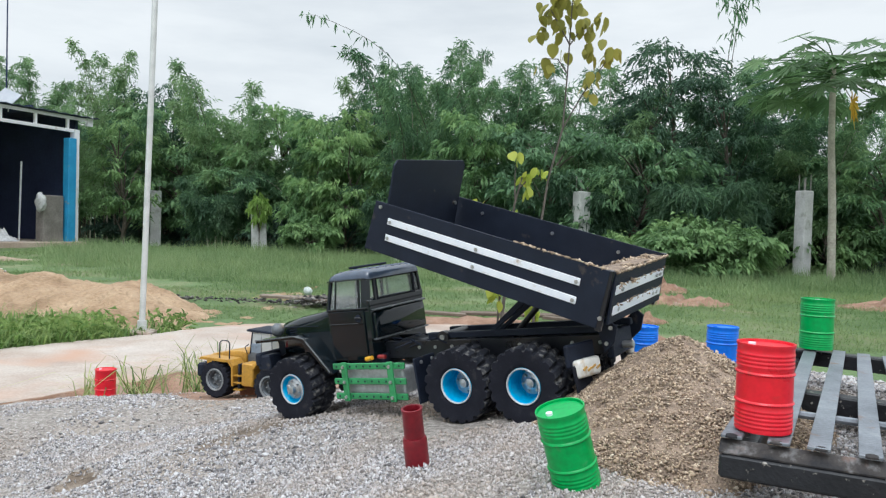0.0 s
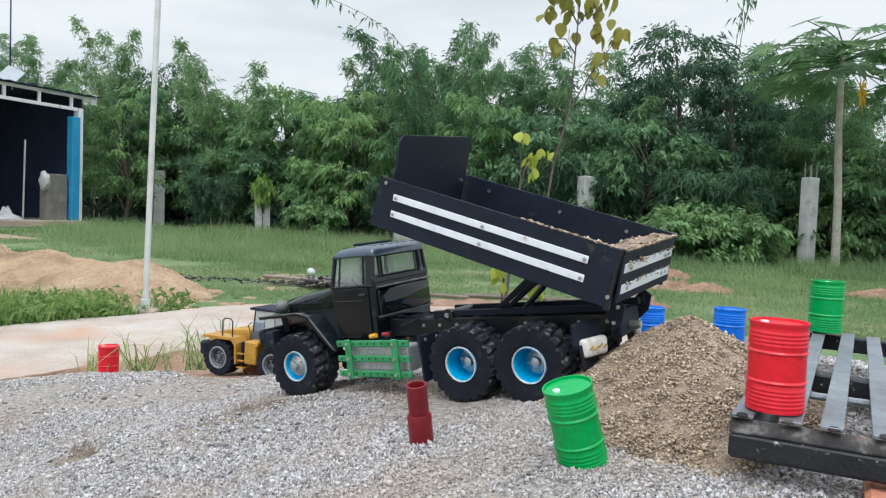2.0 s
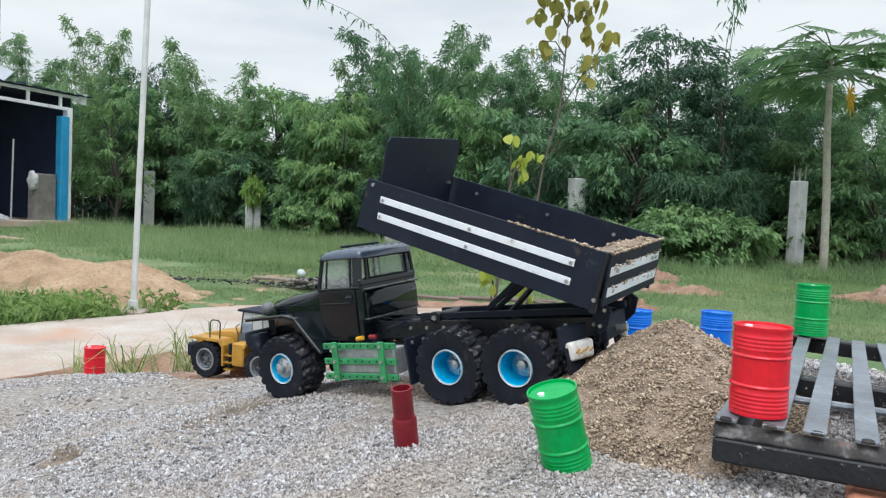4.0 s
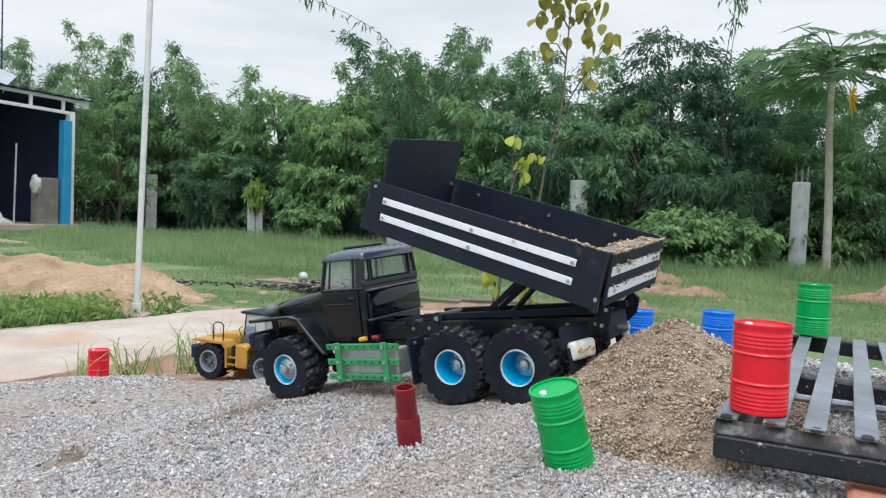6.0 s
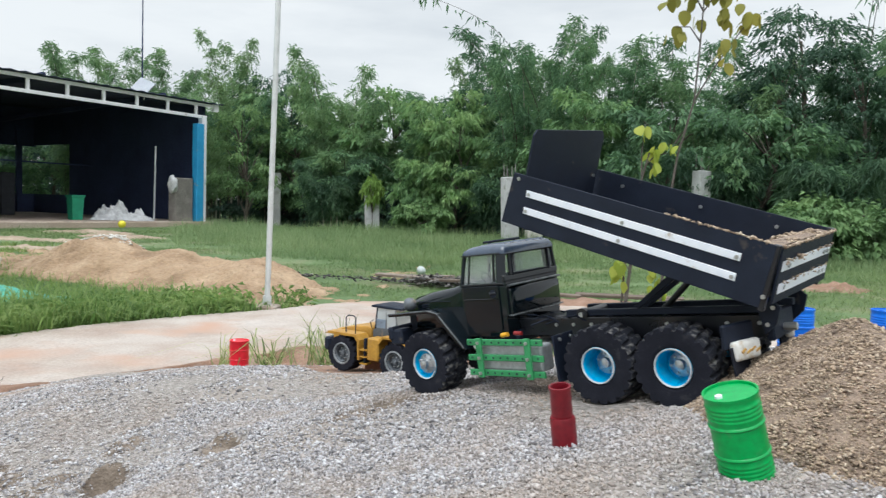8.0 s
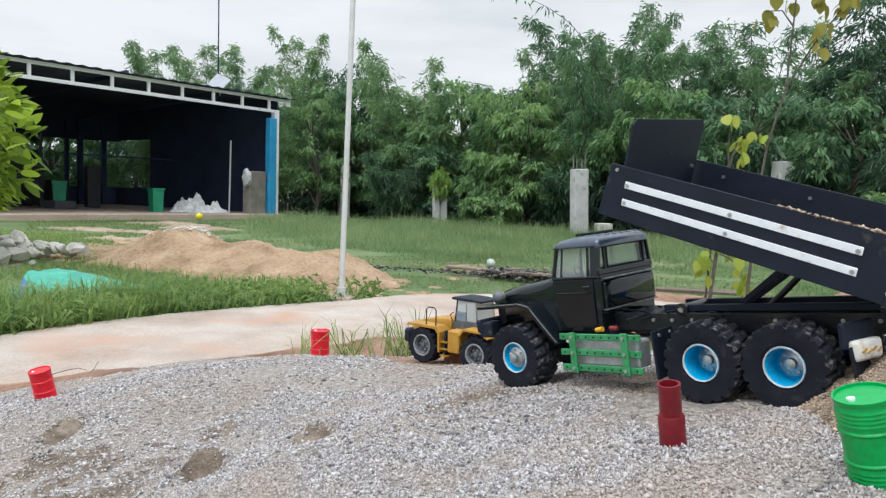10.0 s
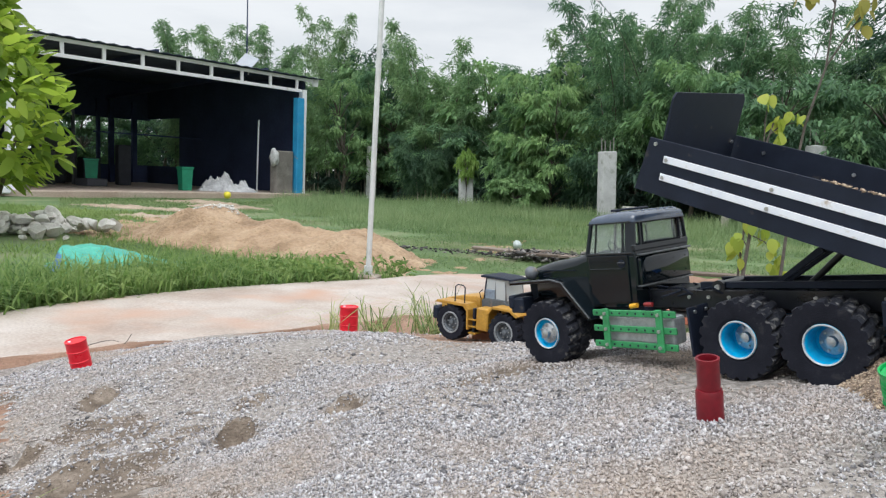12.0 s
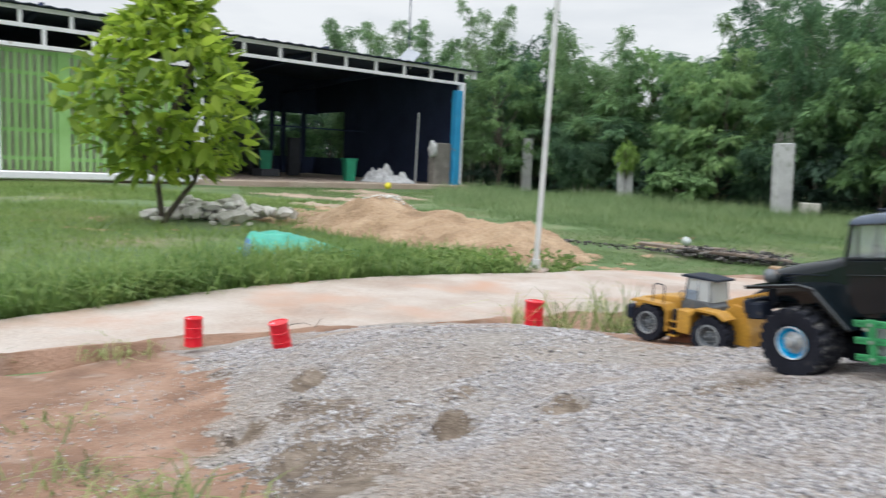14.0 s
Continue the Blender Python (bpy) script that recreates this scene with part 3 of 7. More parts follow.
def broad_crown(x, y):
    u = (x - 0.489) * math.cos(-0.159) + (y - 0.838) * math.sin(-0.159)
    v = -(x - 0.489) * math.sin(-0.159) + (y - 0.838) * math.cos(-0.159)
    return 0.492 * np.exp(-((u / 1.403) ** 2 + (v / 1.947) ** 2))


def tread(x, y, r):
    """Across and along a trodden dent, which is longer than it is wide."""
    return (x * 0.89 + y * 0.46) / (r * 0.74), (y * 0.89 - x * 0.46) / (r * 1.25)


def heap_height(x, y):
    """The spread gravel heap: a broad crown, a shoulder to its west and trodden dents."""
    z = broad_crown(x, y) + 0.118 * np.exp(-(((x + 1.117) / 0.63) ** 2 + ((y - 1.825) / 0.647) ** 2))
    z = z + 0.032 * np.exp(-(((x + 0.32) / 0.20) ** 2 + ((y - 1.17) / 0.20) ** 2)) + 0.022 * np.exp(-(((x + 0.52) / 0.16) ** 2 + ((y - 1.0) / 0.16) ** 2)) + 0.012 * np.exp(-((x - 0.05) ** 2 + (y - 0.72) ** 2) / 0.07)
    for dx, dy, r in FOOT_DENTS:
        u, v = tread(x - dx, y - dy, r)
        u = u + 0.30 * bumps(x, y, 0.05, 2, 27.0)
        v = v + 0.30 * bumps(x, y, 0.05, 2, 29.0)
        z = z - 0.028 * np.exp(-(u * u + v * v) ** 2.0) + 0.015 * np.exp(-u * u - ((v - 1.25) / 0.5) ** 2)
    for dx, dy, deep in WHEEL_RUTS:
        z = z - deep * np.exp(-((x - dx) ** 2 + (y - dy) ** 2) / 0.0030)
    z = z - 0.06 * np.clip((y - 2.6) / 0.9, 0, 1)
    return z + (0.007 + 0.010 * np.clip((-x - 0.45) / 0.25, 0, 1) * np.clip((1.7 - y) / 0.3, 0, 1)) * bumps(x, y, 0.22, 3, 3.0) + 0.002 * bumps(x, y, 0.03, 2, 8.0)


def pile_height(x, y):
    """The brown grit pile that the truck has tipped."""
    u = (x - 0.300) / np.where(x < 0.300, 0.172, 0.165)
    v = (y - 0.90) / np.where(y < 0.90, 0.265 - 0.085 * np.clip((x - 0.27) / 0.09, 0, 1), 0.22)
    r = np.sqrt(u * u + v * v + 0.002)
    return 0.095 * np.clip(1.03 - r, -0.3, 1) ** 1.0 * (1 + 0.10 * bumps(x, y, 0.09, 2, 1.0)) + 0.004 * bumps(x, y, 0.03, 2, 2.0)


def dirt_share(x, y):
    """Trodden dents and wheel scrapes where brown fines show between the stones."""
    d = np.zeros(np.shape(x))
    for dx, dy, r in FOOT_DENTS:
        u, v = tread(x - dx, y - dy, r)
        d = np.maximum(d, 1.15 * np.exp(-((u * u + (v - 0.1) ** 2) / 1.35) ** 1.5))
    d = d + 0.50 * bumps(x, y, 0.05, 3, 3.0)
    worn = 0.46 * bumps(x, y, 0.30, 3, 14.0) + 0.24 * np.exp(-((x + 1.0) ** 2 + (y - 0.95) ** 2) / 0.26) + 0.25 * np.exp(-((x + 0.1) ** 2 + (y - 0.95) ** 2) / 0.03) + 0.40 * np.exp(-(((x + 0.30) * 0.8 + (y - 1.09) * 0.6) / 0.10) ** 2 - ((-(x + 0.30) * 0.6 + (y - 1.09) * 0.8) / 0.025) ** 2)
    border = 0.42 * np.exp(-((y + 0.72 * x - 0.30) / 0.16) ** 2) * (y < 1.6) + 0.30 * bumps(x, y, 0.09, 3, 21.0)
    return np.maximum(d, np.maximum(worn + 0.12 + 0.12 * bumps(x, y, 0.05, 2, 17.0), border))


def soil_edge(x):
    return 2.12 + 0.10 * np.sin(x * 2.1 + 0.4) + 0.42 * np.clip(x + 0.15, 0, 1.2) + 0.22 * np.exp(-((x + 1.0) / 0.25) ** 2) - 0.22 * np.exp(-((x + 0.5) / 0.22) ** 2)


def is_soil(x, y):
    n = 0.07 * bumps(x, y, 0.2, 3, 5.0) + 0.03 * bumps(x, y, 0.045, 2, 15.0)
    return ((y + n > soil_edge(x)) & (x + 3 * n > -1.35)) | (y + 0.72 * x + n * 2.5 < 0.17) & (y < 1.7)


def yard_height(x, y):
    far = np.clip(np.hypot(x, y - 3) / 14, 0, 1)
    return 0.02 * bumps(x, y, 2.2, 3, 9.0) * far + 0.05 * bumps(x, y, 9.0, 2, 2.0) * far ** 2 - 0.012


def stretch(a, b, n, far):
    core = np.linspace(a, b, n)
    k = np.geomspace(1, far, 26) - 1
    return np.concatenate([a - k[:0:-1] - 0.3, core, b + k[1:] + 0.3])


ground = tagged(new("ground", sheet("ground", stretch(-16, 12, 110, 2500), stretch(-4, 24, 110, 2500), yard_height, M_earth)), "grassy earth yard with bare patches reaching to the trees", "ground", kind="structure")

heap = tagged(new("ground_gravel", sheet("ground_gravel", np.concatenate([np.linspace(-2.9, -1.35, 60), np.linspace(-1.34, 0.8, 170), np.linspace(0.81, 2.9, 60)]), np.concatenate([np.linspace(-2.2, 0.5, 60), np.linspace(0.51, 1.5, 100), np.linspace(1.52, 3.9, 110)]), lambda x, y: heap_height(x, y) - 0.006 - 0.10 * np.clip((np.hypot((x - 0.1) / 1.05, (y - 0.95) / 1.15) + 0.28 * bumps(x, y, 1.1, 3, 31.0) - 2.25) / 0.35, 0, 1), [M_gravel_bed, M_red_soil, M_dirt], lambda x, y: np.where(is_soil(x, y), 1, np.where(dirt_share(x, y) > 0.5, 2, 0)))), "spread heap of pale crushed gravel with red soil behind", "gravel", kind="structure")

# loose stones on the heap, finer and denser where the heap is crossed closely
def scatter_stones(n, x0, x1, y0, y1, lo, hi, seed):
    r = np.random.default_rng(seed)
    x, y = r.uniform(x0, x1, n), r.uniform(y0, y1, n)
    dent = np.clip((dirt_share(x, y) - 0.28) * 1.35, 0, 0.9)
    keep = ((~is_soil(x, y)) | (r.random(n) < 0.10)) & (heap_height(x, y) > 0.03) & (r.random(n) > dent * 1.1) & (bumps(x, y, 0.35, 2, 4.0) > -0.62 + r.random(n) * 0.3)
    x, y = x[keep], y[keep]
    s = lo + (hi - lo) * r.random(len(x)) ** 2.2
    return np.stack([x, y, heap_height(x, y) - 0.006 + s * 0.12], 1), s, r


for n, x0, x1, y0, y1, lo, hi, seed in ((50000, -0.75, 0.75, 0.50, 1.45, 0.0032, 0.0098, 1), (24000, -1.9, -0.75, 0.5, 2.3, 0.005, 0.013, 2), (15000, -0.75, 1.6, 1.45, 2.6, 0.006, 0.014, 3), (3000, 0.75, 1.8, 0.4, 1.45, 0.006, 0.014, 4)):
    at, s, r = scatter_stones(n, x0, x1, y0, y1, lo, hi, seed)
    tagged(new("gravel", stones("gravel", at, s, M_gravel, 0.8, r)), "loose grey and beige crushed stone chips on the heap", "gravel", kind="stuff")

for n, x0, x1, y0, y1, lo, hi, seed in ((90000, -0.8, 0.75, 0.52, 1.5, 0.0026, 0.0062, 5), (52000, -0.72, 0.42, 0.48, 0.95, 0.0024, 0.0056, 9), (30000, -1.9, -0.8, 0.6, 2.2, 0.0035, 0.0080, 6)):
    at, s, r = scatter_stones(n, x0, x1, y0, y1, lo, hi, seed)
    tagged(new("gravel", chips("gravel", at, s, M_gravel, r)), "fine angular grey and beige stone splinters on the heap", "gravel", kind="stuff")

grit = tagged(new("grit_pile", sheet("grit_pile", np.linspace(0.05, 0.56, 110), np.linspace(0.58, 1.2, 120), lambda x, y: heap_height(x, y) - 0.006 + pile_height(x, y), M_grit_bed)), "pile of damp brown grit tipped behind the truck", "grit pile", kind="stuff")
r = np.random.default_rng(12)
px_, py_ = r.uniform(0.05, 0.55, 72000), r.uniform(0.58, 1.2, 72000)
ok = pile_height(px_, py_) > -0.006 * r.random(72000)
px_, py_ = px_[ok], py_[ok]
clump = np.clip(bumps(px_, py_, 0.016, 2, 19.0), -0.5, 0.6)
ps_ = (0.0021 + 0.0020 * r.random(len(px_)) ** 2.0 + 0.0028 * r.random(len(px_)) ** 9) * (1 + 0.45 * clump)
tagged(new("grit", stones("grit", np.stack([px_, py_, heap_height(px_, py_) - 0.006 + pile_height(px_, py_) + ps_ * 0.25 + 0.0022 * clump], 1), ps_, M_sandstone, 1.0, r)), "coarse brown grit grains on the tipped pile", "grit", kind="stuff")


# curved concrete path round the soil bed
def smooth_line(pts, n):
    pts = np.array(pts, float)
    t = np.arange(len(pts))
    s = np.linspace(0, len(pts) - 1, n)
    i = np.clip(s.astype(int), 0, len(pts) - 2)
    u = (s - i)[:, None]
    g = np.gradient(pts, axis=0)
    h00, h10, h01, h11 = 2 * u ** 3 - 3 * u ** 2 + 1, u ** 3 - 2 * u ** 2 + u, -2 * u ** 3 + 3 * u ** 2, u ** 3 - u ** 2
    return h00 * pts[i] + h10 * g[i] + h01 * pts[i + 1] + h11 * g[i + 1]


OUTER = smooth_line([(-3.5, -1.2), (-3.05, 0.6), (-2.85, 1.7), (-2.72, 2.55), (-2.45, 3.3), (-2.07, 3.87), (-1.72, 4.28), (-1.25, 4.85), (-0.2, 5.1), (0.6, 5.08), (1.25, 4.62), (1.75, 3.9), (2.1, 3.0)], 160)
INNER = smooth_line([(-2.75, -1.2), (-2.55, 0.5), (-2.40, 1.2), (-2.02, 1.85), (-1.62, 2.4), (-1.28, 2.85), (-0.85, 3.35), (-0.25, 3.76), (0.30, 3.72), (0.62, 3.60), (0.95, 3.3), (1.25, 2.8), (1.4, 2.2)], 160)
bm = bmesh.new()
r = np.random.default_rng(5)
wob_o, wob_i = r.normal(size=(160, 2)) * 0.008, r.normal(size=(160, 2)) * 0.008
rows = []
for k in range(-36, 160):
    o, i = (OUTER[k] + wob_o[k], INNER[k] + wob_i[k]) if k >= 0 else (OUTER[0] + (OUTER[0] - OUTER[1]) * -k * 6, INNER[0] + (INNER[0] - INNER[1]) * -k * 6)
    line = [bm.verts.new((o[0], o[1], -0.06)), bm.verts.new((o[0], o[1], 0.026))]
    for q in np.linspace(0, 1, 9)[1:-1]:
        p = o * (1 - q) + i * q
        line.append(bm.verts.new((p[0], p[1], 0.031 + 0.003 * math.sin(k * 0.3 + q * 5))))
    line += [bm.verts.new((i[0], i[1], 0.026)), bm.verts.new((i[0], i[1], -0.06))]
    rows.append(line)
for a, b in zip(rows, rows[1:]):
    for k in range(len(a) - 1):
        bm.faces.new((a[k], a[k + 1], b[k + 1], b[k]))
bmesh.ops.recalc_face_normals(bm, faces=bm.faces)
solid("path_concrete", bm, M_concrete, "pale curved concrete path stained with red soil", "path", smooth=True, kind="structure")

# bare soil verge along the outer edge of the path
verge_rows = []
bm = bmesh.new()
r = np.random.default_rng(6)
for k in range(96, 150):
    o = OUTER[k]
    d = (OUTER[k] - INNER[k]) / np.linalg.norm(OUTER[k] - INNER[k])
    w = 0.30 + 0.12 * math.sin(k * 0.4) + 0.1 * r.random()
    end = min(1.0, (k - 96) / 8, (149 - k) / 8)
    verge_rows.append([bm.verts.new((*(o + d * w * q), h * end - 0.06 * (1 - end))) for q, h in ((0.0, 0.015), (0.25, 0.045 + 0.02 * r.random()), (0.6, 0.04 + 0.02 * r.random()), (1.0, -0.03))])
for a, b in zip(verge_rows, verge_rows[1:]):
    for k in range(3):
        bm.faces.new((a[k], a[k + 1], b[k + 1], b[k]))
solid("ground_verge", bm, M_red_soil, "low bare soil bank along the path edge", "soil bank", smooth=True, kind="structure")


# red soil trodden onto the inner edge of the path
bm = bmesh.new()
spill = []
for k in range(14, 92):
    d = (OUTER[k] - INNER[k]) / np.linalg.norm(OUTER[k] - INNER[k])
    w = 0.03 + 0.10 * math.sin(k * 0.37) ** 2 * math.sin(k * 0.11) ** 2 + 0.05 * r.random()
    spill.append([bm.verts.new((*(INNER[k] + d * w * q), h)) for q, h in ((-1.2, -0.03), (0.0, 0.040 + 0.006 * r.random()), (0.5, 0.038 + 0.004 * r.random()), (1.0, 0.027))])
for a, b in zip(spill, spill[1:]):
    for k in range(3):
        bm.faces.new((a[k], a[k + 1], b[k + 1], b[k]))
solid("ground_spill", bm, M_red_soil, "thin spill of red soil along the path edge", "soil spill", smooth=True, kind="structure")


def mound_height(x, y):
    x = x + 0.24
    t = np.clip((x + 5.4) / 3.8, 0, 1)
    cy = 6.95 - 1.72 * t
    w = 0.80 - 0.22 * t
    crest = 0.235 * np.exp(-((x + 4.02) / 0.48) ** 2) + 0.175 * np.exp(-((x + 3.0) / 0.70) ** 2) + 0.15 * np.exp(-((x + 2.05) / 0.40) ** 2) + 0.05 * np.exp(-((x + 5.0) / 0.6) ** 2)
    z = crest * 1.18 * np.clip(1.25 - np.abs((y - cy) / w) ** 1.5 * 0.9, -0.25, 1)
    return z * (1 + 0.24 * bumps(x, y, 0.45, 3, 2.0)) + 0.046 * bumps(x, y, 0.17, 4, 7.0) + 0.022 * np.abs(bumps(x, y, 0.06, 2, 11.0)) - 0.03


tagged(new("sand_mound", sheet("sand_mound", np.linspace(-6.5, -1.4, 220), np.linspace(3.9, 8.4, 170), mound_height, M_mound)), "long low mound of orange building sand in the grass", "sand mound", kind="stuff")
at = np.stack([r.normal(-4.28, 0.13, 600), r.normal(6.42, 0.13, 600), np.zeros(600)], 1)
at[:, 2] = mound_height(at[:, 0], at[:, 1]) + 0.005
tagged(new("pale_chippings", stones("pale_chippings", at, r.uniform(0.015, 0.05, 600), M_rock, 0.7, r)), "pale stone chippings spilt on top of the mound", "chippings", kind="stuff")

n = 2600
mx, my = r.uniform(-6.2, -1.7, n), r.uniform(4.2, 8.0, n)
ok = mound_height(mx, my) > 0.02
mx, my = mx[ok], my[ok]
tagged(new("sand_clods", stones("sand_clods", np.stack([mx, my, mound_height(mx, my) - 0.004], 1), 0.008 + 0.03 * r.random(len(mx)) ** 4, M_mound, 0.5, r)), "crumbs and clods of sand on the mound", "sand clods", kind="stuff")

# low heaps of turned soil in the grass to the east
def dirt_mound(cx, cy, rx, ry, h, seed):
    me = sheet("dirt_mound", np.linspace(cx - rx * 1.3, cx + rx * 1.3, 40), np.linspace(cy - ry * 1.3, cy + ry * 1.3, 30), lambda x, y: h * np.exp(-((x - cx) / rx * 1.5) ** 2 - ((y - cy) / ry * 1.5) ** 2) * (1 + 1.3 * bumps(x, y, rx * 0.24, 4, seed)) + 0.03 * bumps(x, y, 0.07, 3, seed) - 0.025 - 0.12 * np.clip(np.hypot((x - cx) / rx, (y - cy) / ry) + 0.35 * bumps(x, y, rx * 0.5, 2, seed) - 0.75, 0, 1), M_red_soil if h > 0.05 else M_patch)
    tagged(new("dirt_mound", me), "small heap of dug red soil in the grass" if h > 0.05 else "bare trodden patch of pale earth in the grass", "dirt mound", group="dug soil heaps", kind="stuff")


dirt_mound(2.55, 7.6, 0.55, 0.4, 0.10, 1.0)
dirt_mound(4.75, 7.6, 0.6, 0.45, 0.12, 3.0)
BARE_SPOTS = ((-8.6, 10.3, 0.9, 0.5, 5.0), (-7.2, 10.3, 1.0, 0.5, 6.0), (-6.6, 8.6, 0.8, 0.4, 7.0), (-7.6, 12.0, 0.9, 0.6, 8.0), (-9.0, 13.2, 1.0, 0.6, 9.0))
for cx, cy, rx, ry, seed in BARE_SPOTS:
    dirt_mound(cx, cy, rx, ry, 0.035, seed)
dirt_mound(1.6, 5.9, 0.3, 0.25, 0.09, 4.0)
dirt_mound(2.72, 9.2, 0.42, 0.35, 0.15, 5.5)

# ---- model six-wheel tipper truck ----
truck = thing("tipper_truck", pose(0.167, 1.038, 0.502, 0, 0, 146) @ pose(0, 0, 0, -4, 8, 0), "black and dark green model tipper truck with raised bed on gravel", "toy truck")


def tyre_mesh(r, w, lugs, mat):
    """One closed tyre whose tread blocks are raised out of the same skin, staggered in two rows."""
    seg = lugs * 6
    rows = [(0.46, -0.40, 0), (0.55, -0.46, 0), (0.84, -0.50, 0), (0.90, -0.50, 1), (0.925, -0.44, 1), (0.93, -0.04, 1), (0.93, 0.0, 0), (0.93, 0.04, 2), (0.925, 0.44, 2), (0.90, 0.50, 2), (0.84, 0.50, 0), (0.55, 0.46, 0), (0.46, 0.40, 0)]
    bm = bmesh.new()
    rings = []
    for q, z, row in rows:
        ring = []
        for i in range(seg):
            k = (i + (3 if row == 2 else 0)) % 6
            skew = (0.06 * (abs(z) - 0.2) * (1 if row == 1 else -1)) if row else 0
            a = 2 * math.pi * i / seg + skew * 3
            rr = r * (q + (0.075 if row and k in (0, 1, 2, 3) else 0)) if row else r * q
            ring.append(bm.verts.new((rr * math.cos(a), rr * math.sin(a), z * w)))
        rings.append(ring)
    rings.append(rings[0])
    for a, b in zip(rings, rings[1:]):
        for i in range(seg):
            bm.faces.new((a[i], a[(i + 1) % seg], b[(i + 1) % seg], b[i]))
    bmesh.ops.recalc_face_normals(bm, faces=bm.faces)
    if isinstance(mat, list):  # the tread carries dust, the sidewalls are wiped clean
        for f in bm.faces:
            f.material_index = 1 if min(v.co.xy.length for v in f.verts) > r * 0.89 else 0
    return mesh_from(bm, "tyre", mat, True, 22)


def wheel(parent, at, outward, tyre_me, rim_me, hub_me, hub_z, turn=0):
    """tyre > rim, hub; outward is +1 or -1 along y."""
    t = share("tyre", tyre_me, parent, Matrix.Translation(at) @ pose(0, 0, 0, -90 * outward, 0, 0) @ pose(0, 0, 0, 0, 0, turn))
    tagged(share("rim", rim_me, t, Matrix.Identity(4)), "painted rim")
    tagged(share("hub", hub_me, t, Matrix.Identity(4)), "steel hub")
    for i in range(6):
        a = i * math.pi / 3
        share("wheel_nut", nut_me, t, Matrix.Translation((0.0125 * math.cos(a), 0.0125 * math.sin(a), hub_z)))


def rim_mesh(r, w, depth, mat):
    return mesh_from(lathe([(r * 0.48, w * 0.41), (r * 0.46, w * 0.45), (r * 0.425, w * 0.42), (r * 0.41, w * 0.30), (r * 0.40, w * depth), (r * 0.1, w * depth), (0, w * depth)], 36), "rim", mat, True, 50)


def hub_mesh(r, w, depth, mat):
    bm = lathe([(r * 0.31, w * depth), (r * 0.31, w * (depth + 0.06)), (r * 0.20, w * (depth + 0.10)), (r * 0.14, w * (depth + 0.12)), (r * 0.13, w * (depth + 0.24)), (r * 0.05, w * (depth + 0.27)), (0, w * (depth + 0.27))], 20)
    return mesh_from(bm, "hub", mat, True, 40)


R_T, W_T = 0.0525, 0.053
tyre_me = tyre_mesh(R_T, W_T, 20, [M_rubber, M_tread])
rim_front, rim_rear = rim_mesh(R_T, W_T, 0.28, M_rim_blue), rim_mesh(R_T, W_T, -0.12, M_rim_blue)
rim_ring = mesh_from(lathe([(R_T * 0.475, W_T * 0.43), (R_T * 0.465, W_T * 0.468), (R_T * 0.440, W_T * 0.462), (R_T * 0.43, W_T * 0.43)], 36), "bead_ring", M_lamp_glass, True)
hub_front, hub_rear = hub_mesh(R_T, W_T, 0.28, M_steel), hub_mesh(R_T, W_T, -0.12, M_steel)
nut_me = mesh_from(rod((0, 0, 0), (0, 0, 0.006), 0.0018, seg=6), "wheel_nut", M_steel)
for x, rm, hb, hz in ((0.43, rim_front, hub_front, W_T * 0.31), (0.106, rim_rear, hub_rear, -W_T * 0.09), (0.0, rim_rear, hub_rear, -W_T * 0.09)):
    for s in (1, -1):
        wheel(truck, (x, s * 0.0775, -0.007 if x > 0.3 else 0), s, tyre_me, rm, hb, hz, turn=x * 900 + s * 7)
for t in [o for o in truck.children if o.name.startswith("tyre")]:
    tagged(share("bead_ring", rim_ring, t, Matrix.Identity(4)), "pale bead ring")

# chassis
for s in (1, -1):
    part("chassis_rail", box(0.585, 0.008, 0.026, (0.195, s * 0.036, 0.043), bevel=0.001), M_black_gloss, truck)
    part("bed_rail", box(0.30, 0.010, 0.009, (0.04, s * 0.030, 0.062), bevel=0.001), M_black, truck)
for x in (-0.095, -0.03, 0.05, 0.14, 0.25, 0.36, 0.47):
    part("cross_member", box(0.012, 0.070, 0.018, (x, 0, 0.042), bevel=0.001), M_black, truck)
for x in (0.43, 0.106, 0.0):
    drop = -0.007 if x > 0.3 else 0
    bm = rod((x, -0.075, drop), (x, 0.075, drop), 0.008, seg=12)
    lathe([(0, -0.016), (0.012, -0.013), (0.018, 0), (0.012, 0.013), (0, 0.016)], 14, bm, pose(x, 0.008, drop, 90))
    part("axle", bm, M_black_gloss, truck, smooth=True)
    for s in (1, -1):
        bm = bmesh.new()
        for k in range(4):
            box(0.09 - k * 0.016, 0.009, 0.0028, (x, s * 0.045, 0.022 - k * 0.003 + drop * 0.7), bm=bm)
        part("leaf_spring", bm, M_black, truck)
part("drive_shaft", rod((0.39, 0, 0.015), (0.02, 0, 0.012), 0.005, seg=10), M_steel, truck, "steel drive shaft", smooth=True)
bm = box(0.07, 0.05, 0.035, (0.22, 0, 0.04), bevel=0.004)
rod((0.16, -0.03, 0.060), (0.16, 0.034, 0.060), 0.0075, seg=18, bm=bm)
rod((0.16, 0.030, 0.060), (0.16, 0.040, 0.060), 0.0095, seg=18, bm=bm)
part("winch_motor", bm, M_black_gloss, truck, "black motor behind the cab", smooth=True)
part("motor_cap", rod((0.16, 0.040, 0.060), (0.16, 0.043, 0.060), 0.004, seg=10), M_steel, truck)
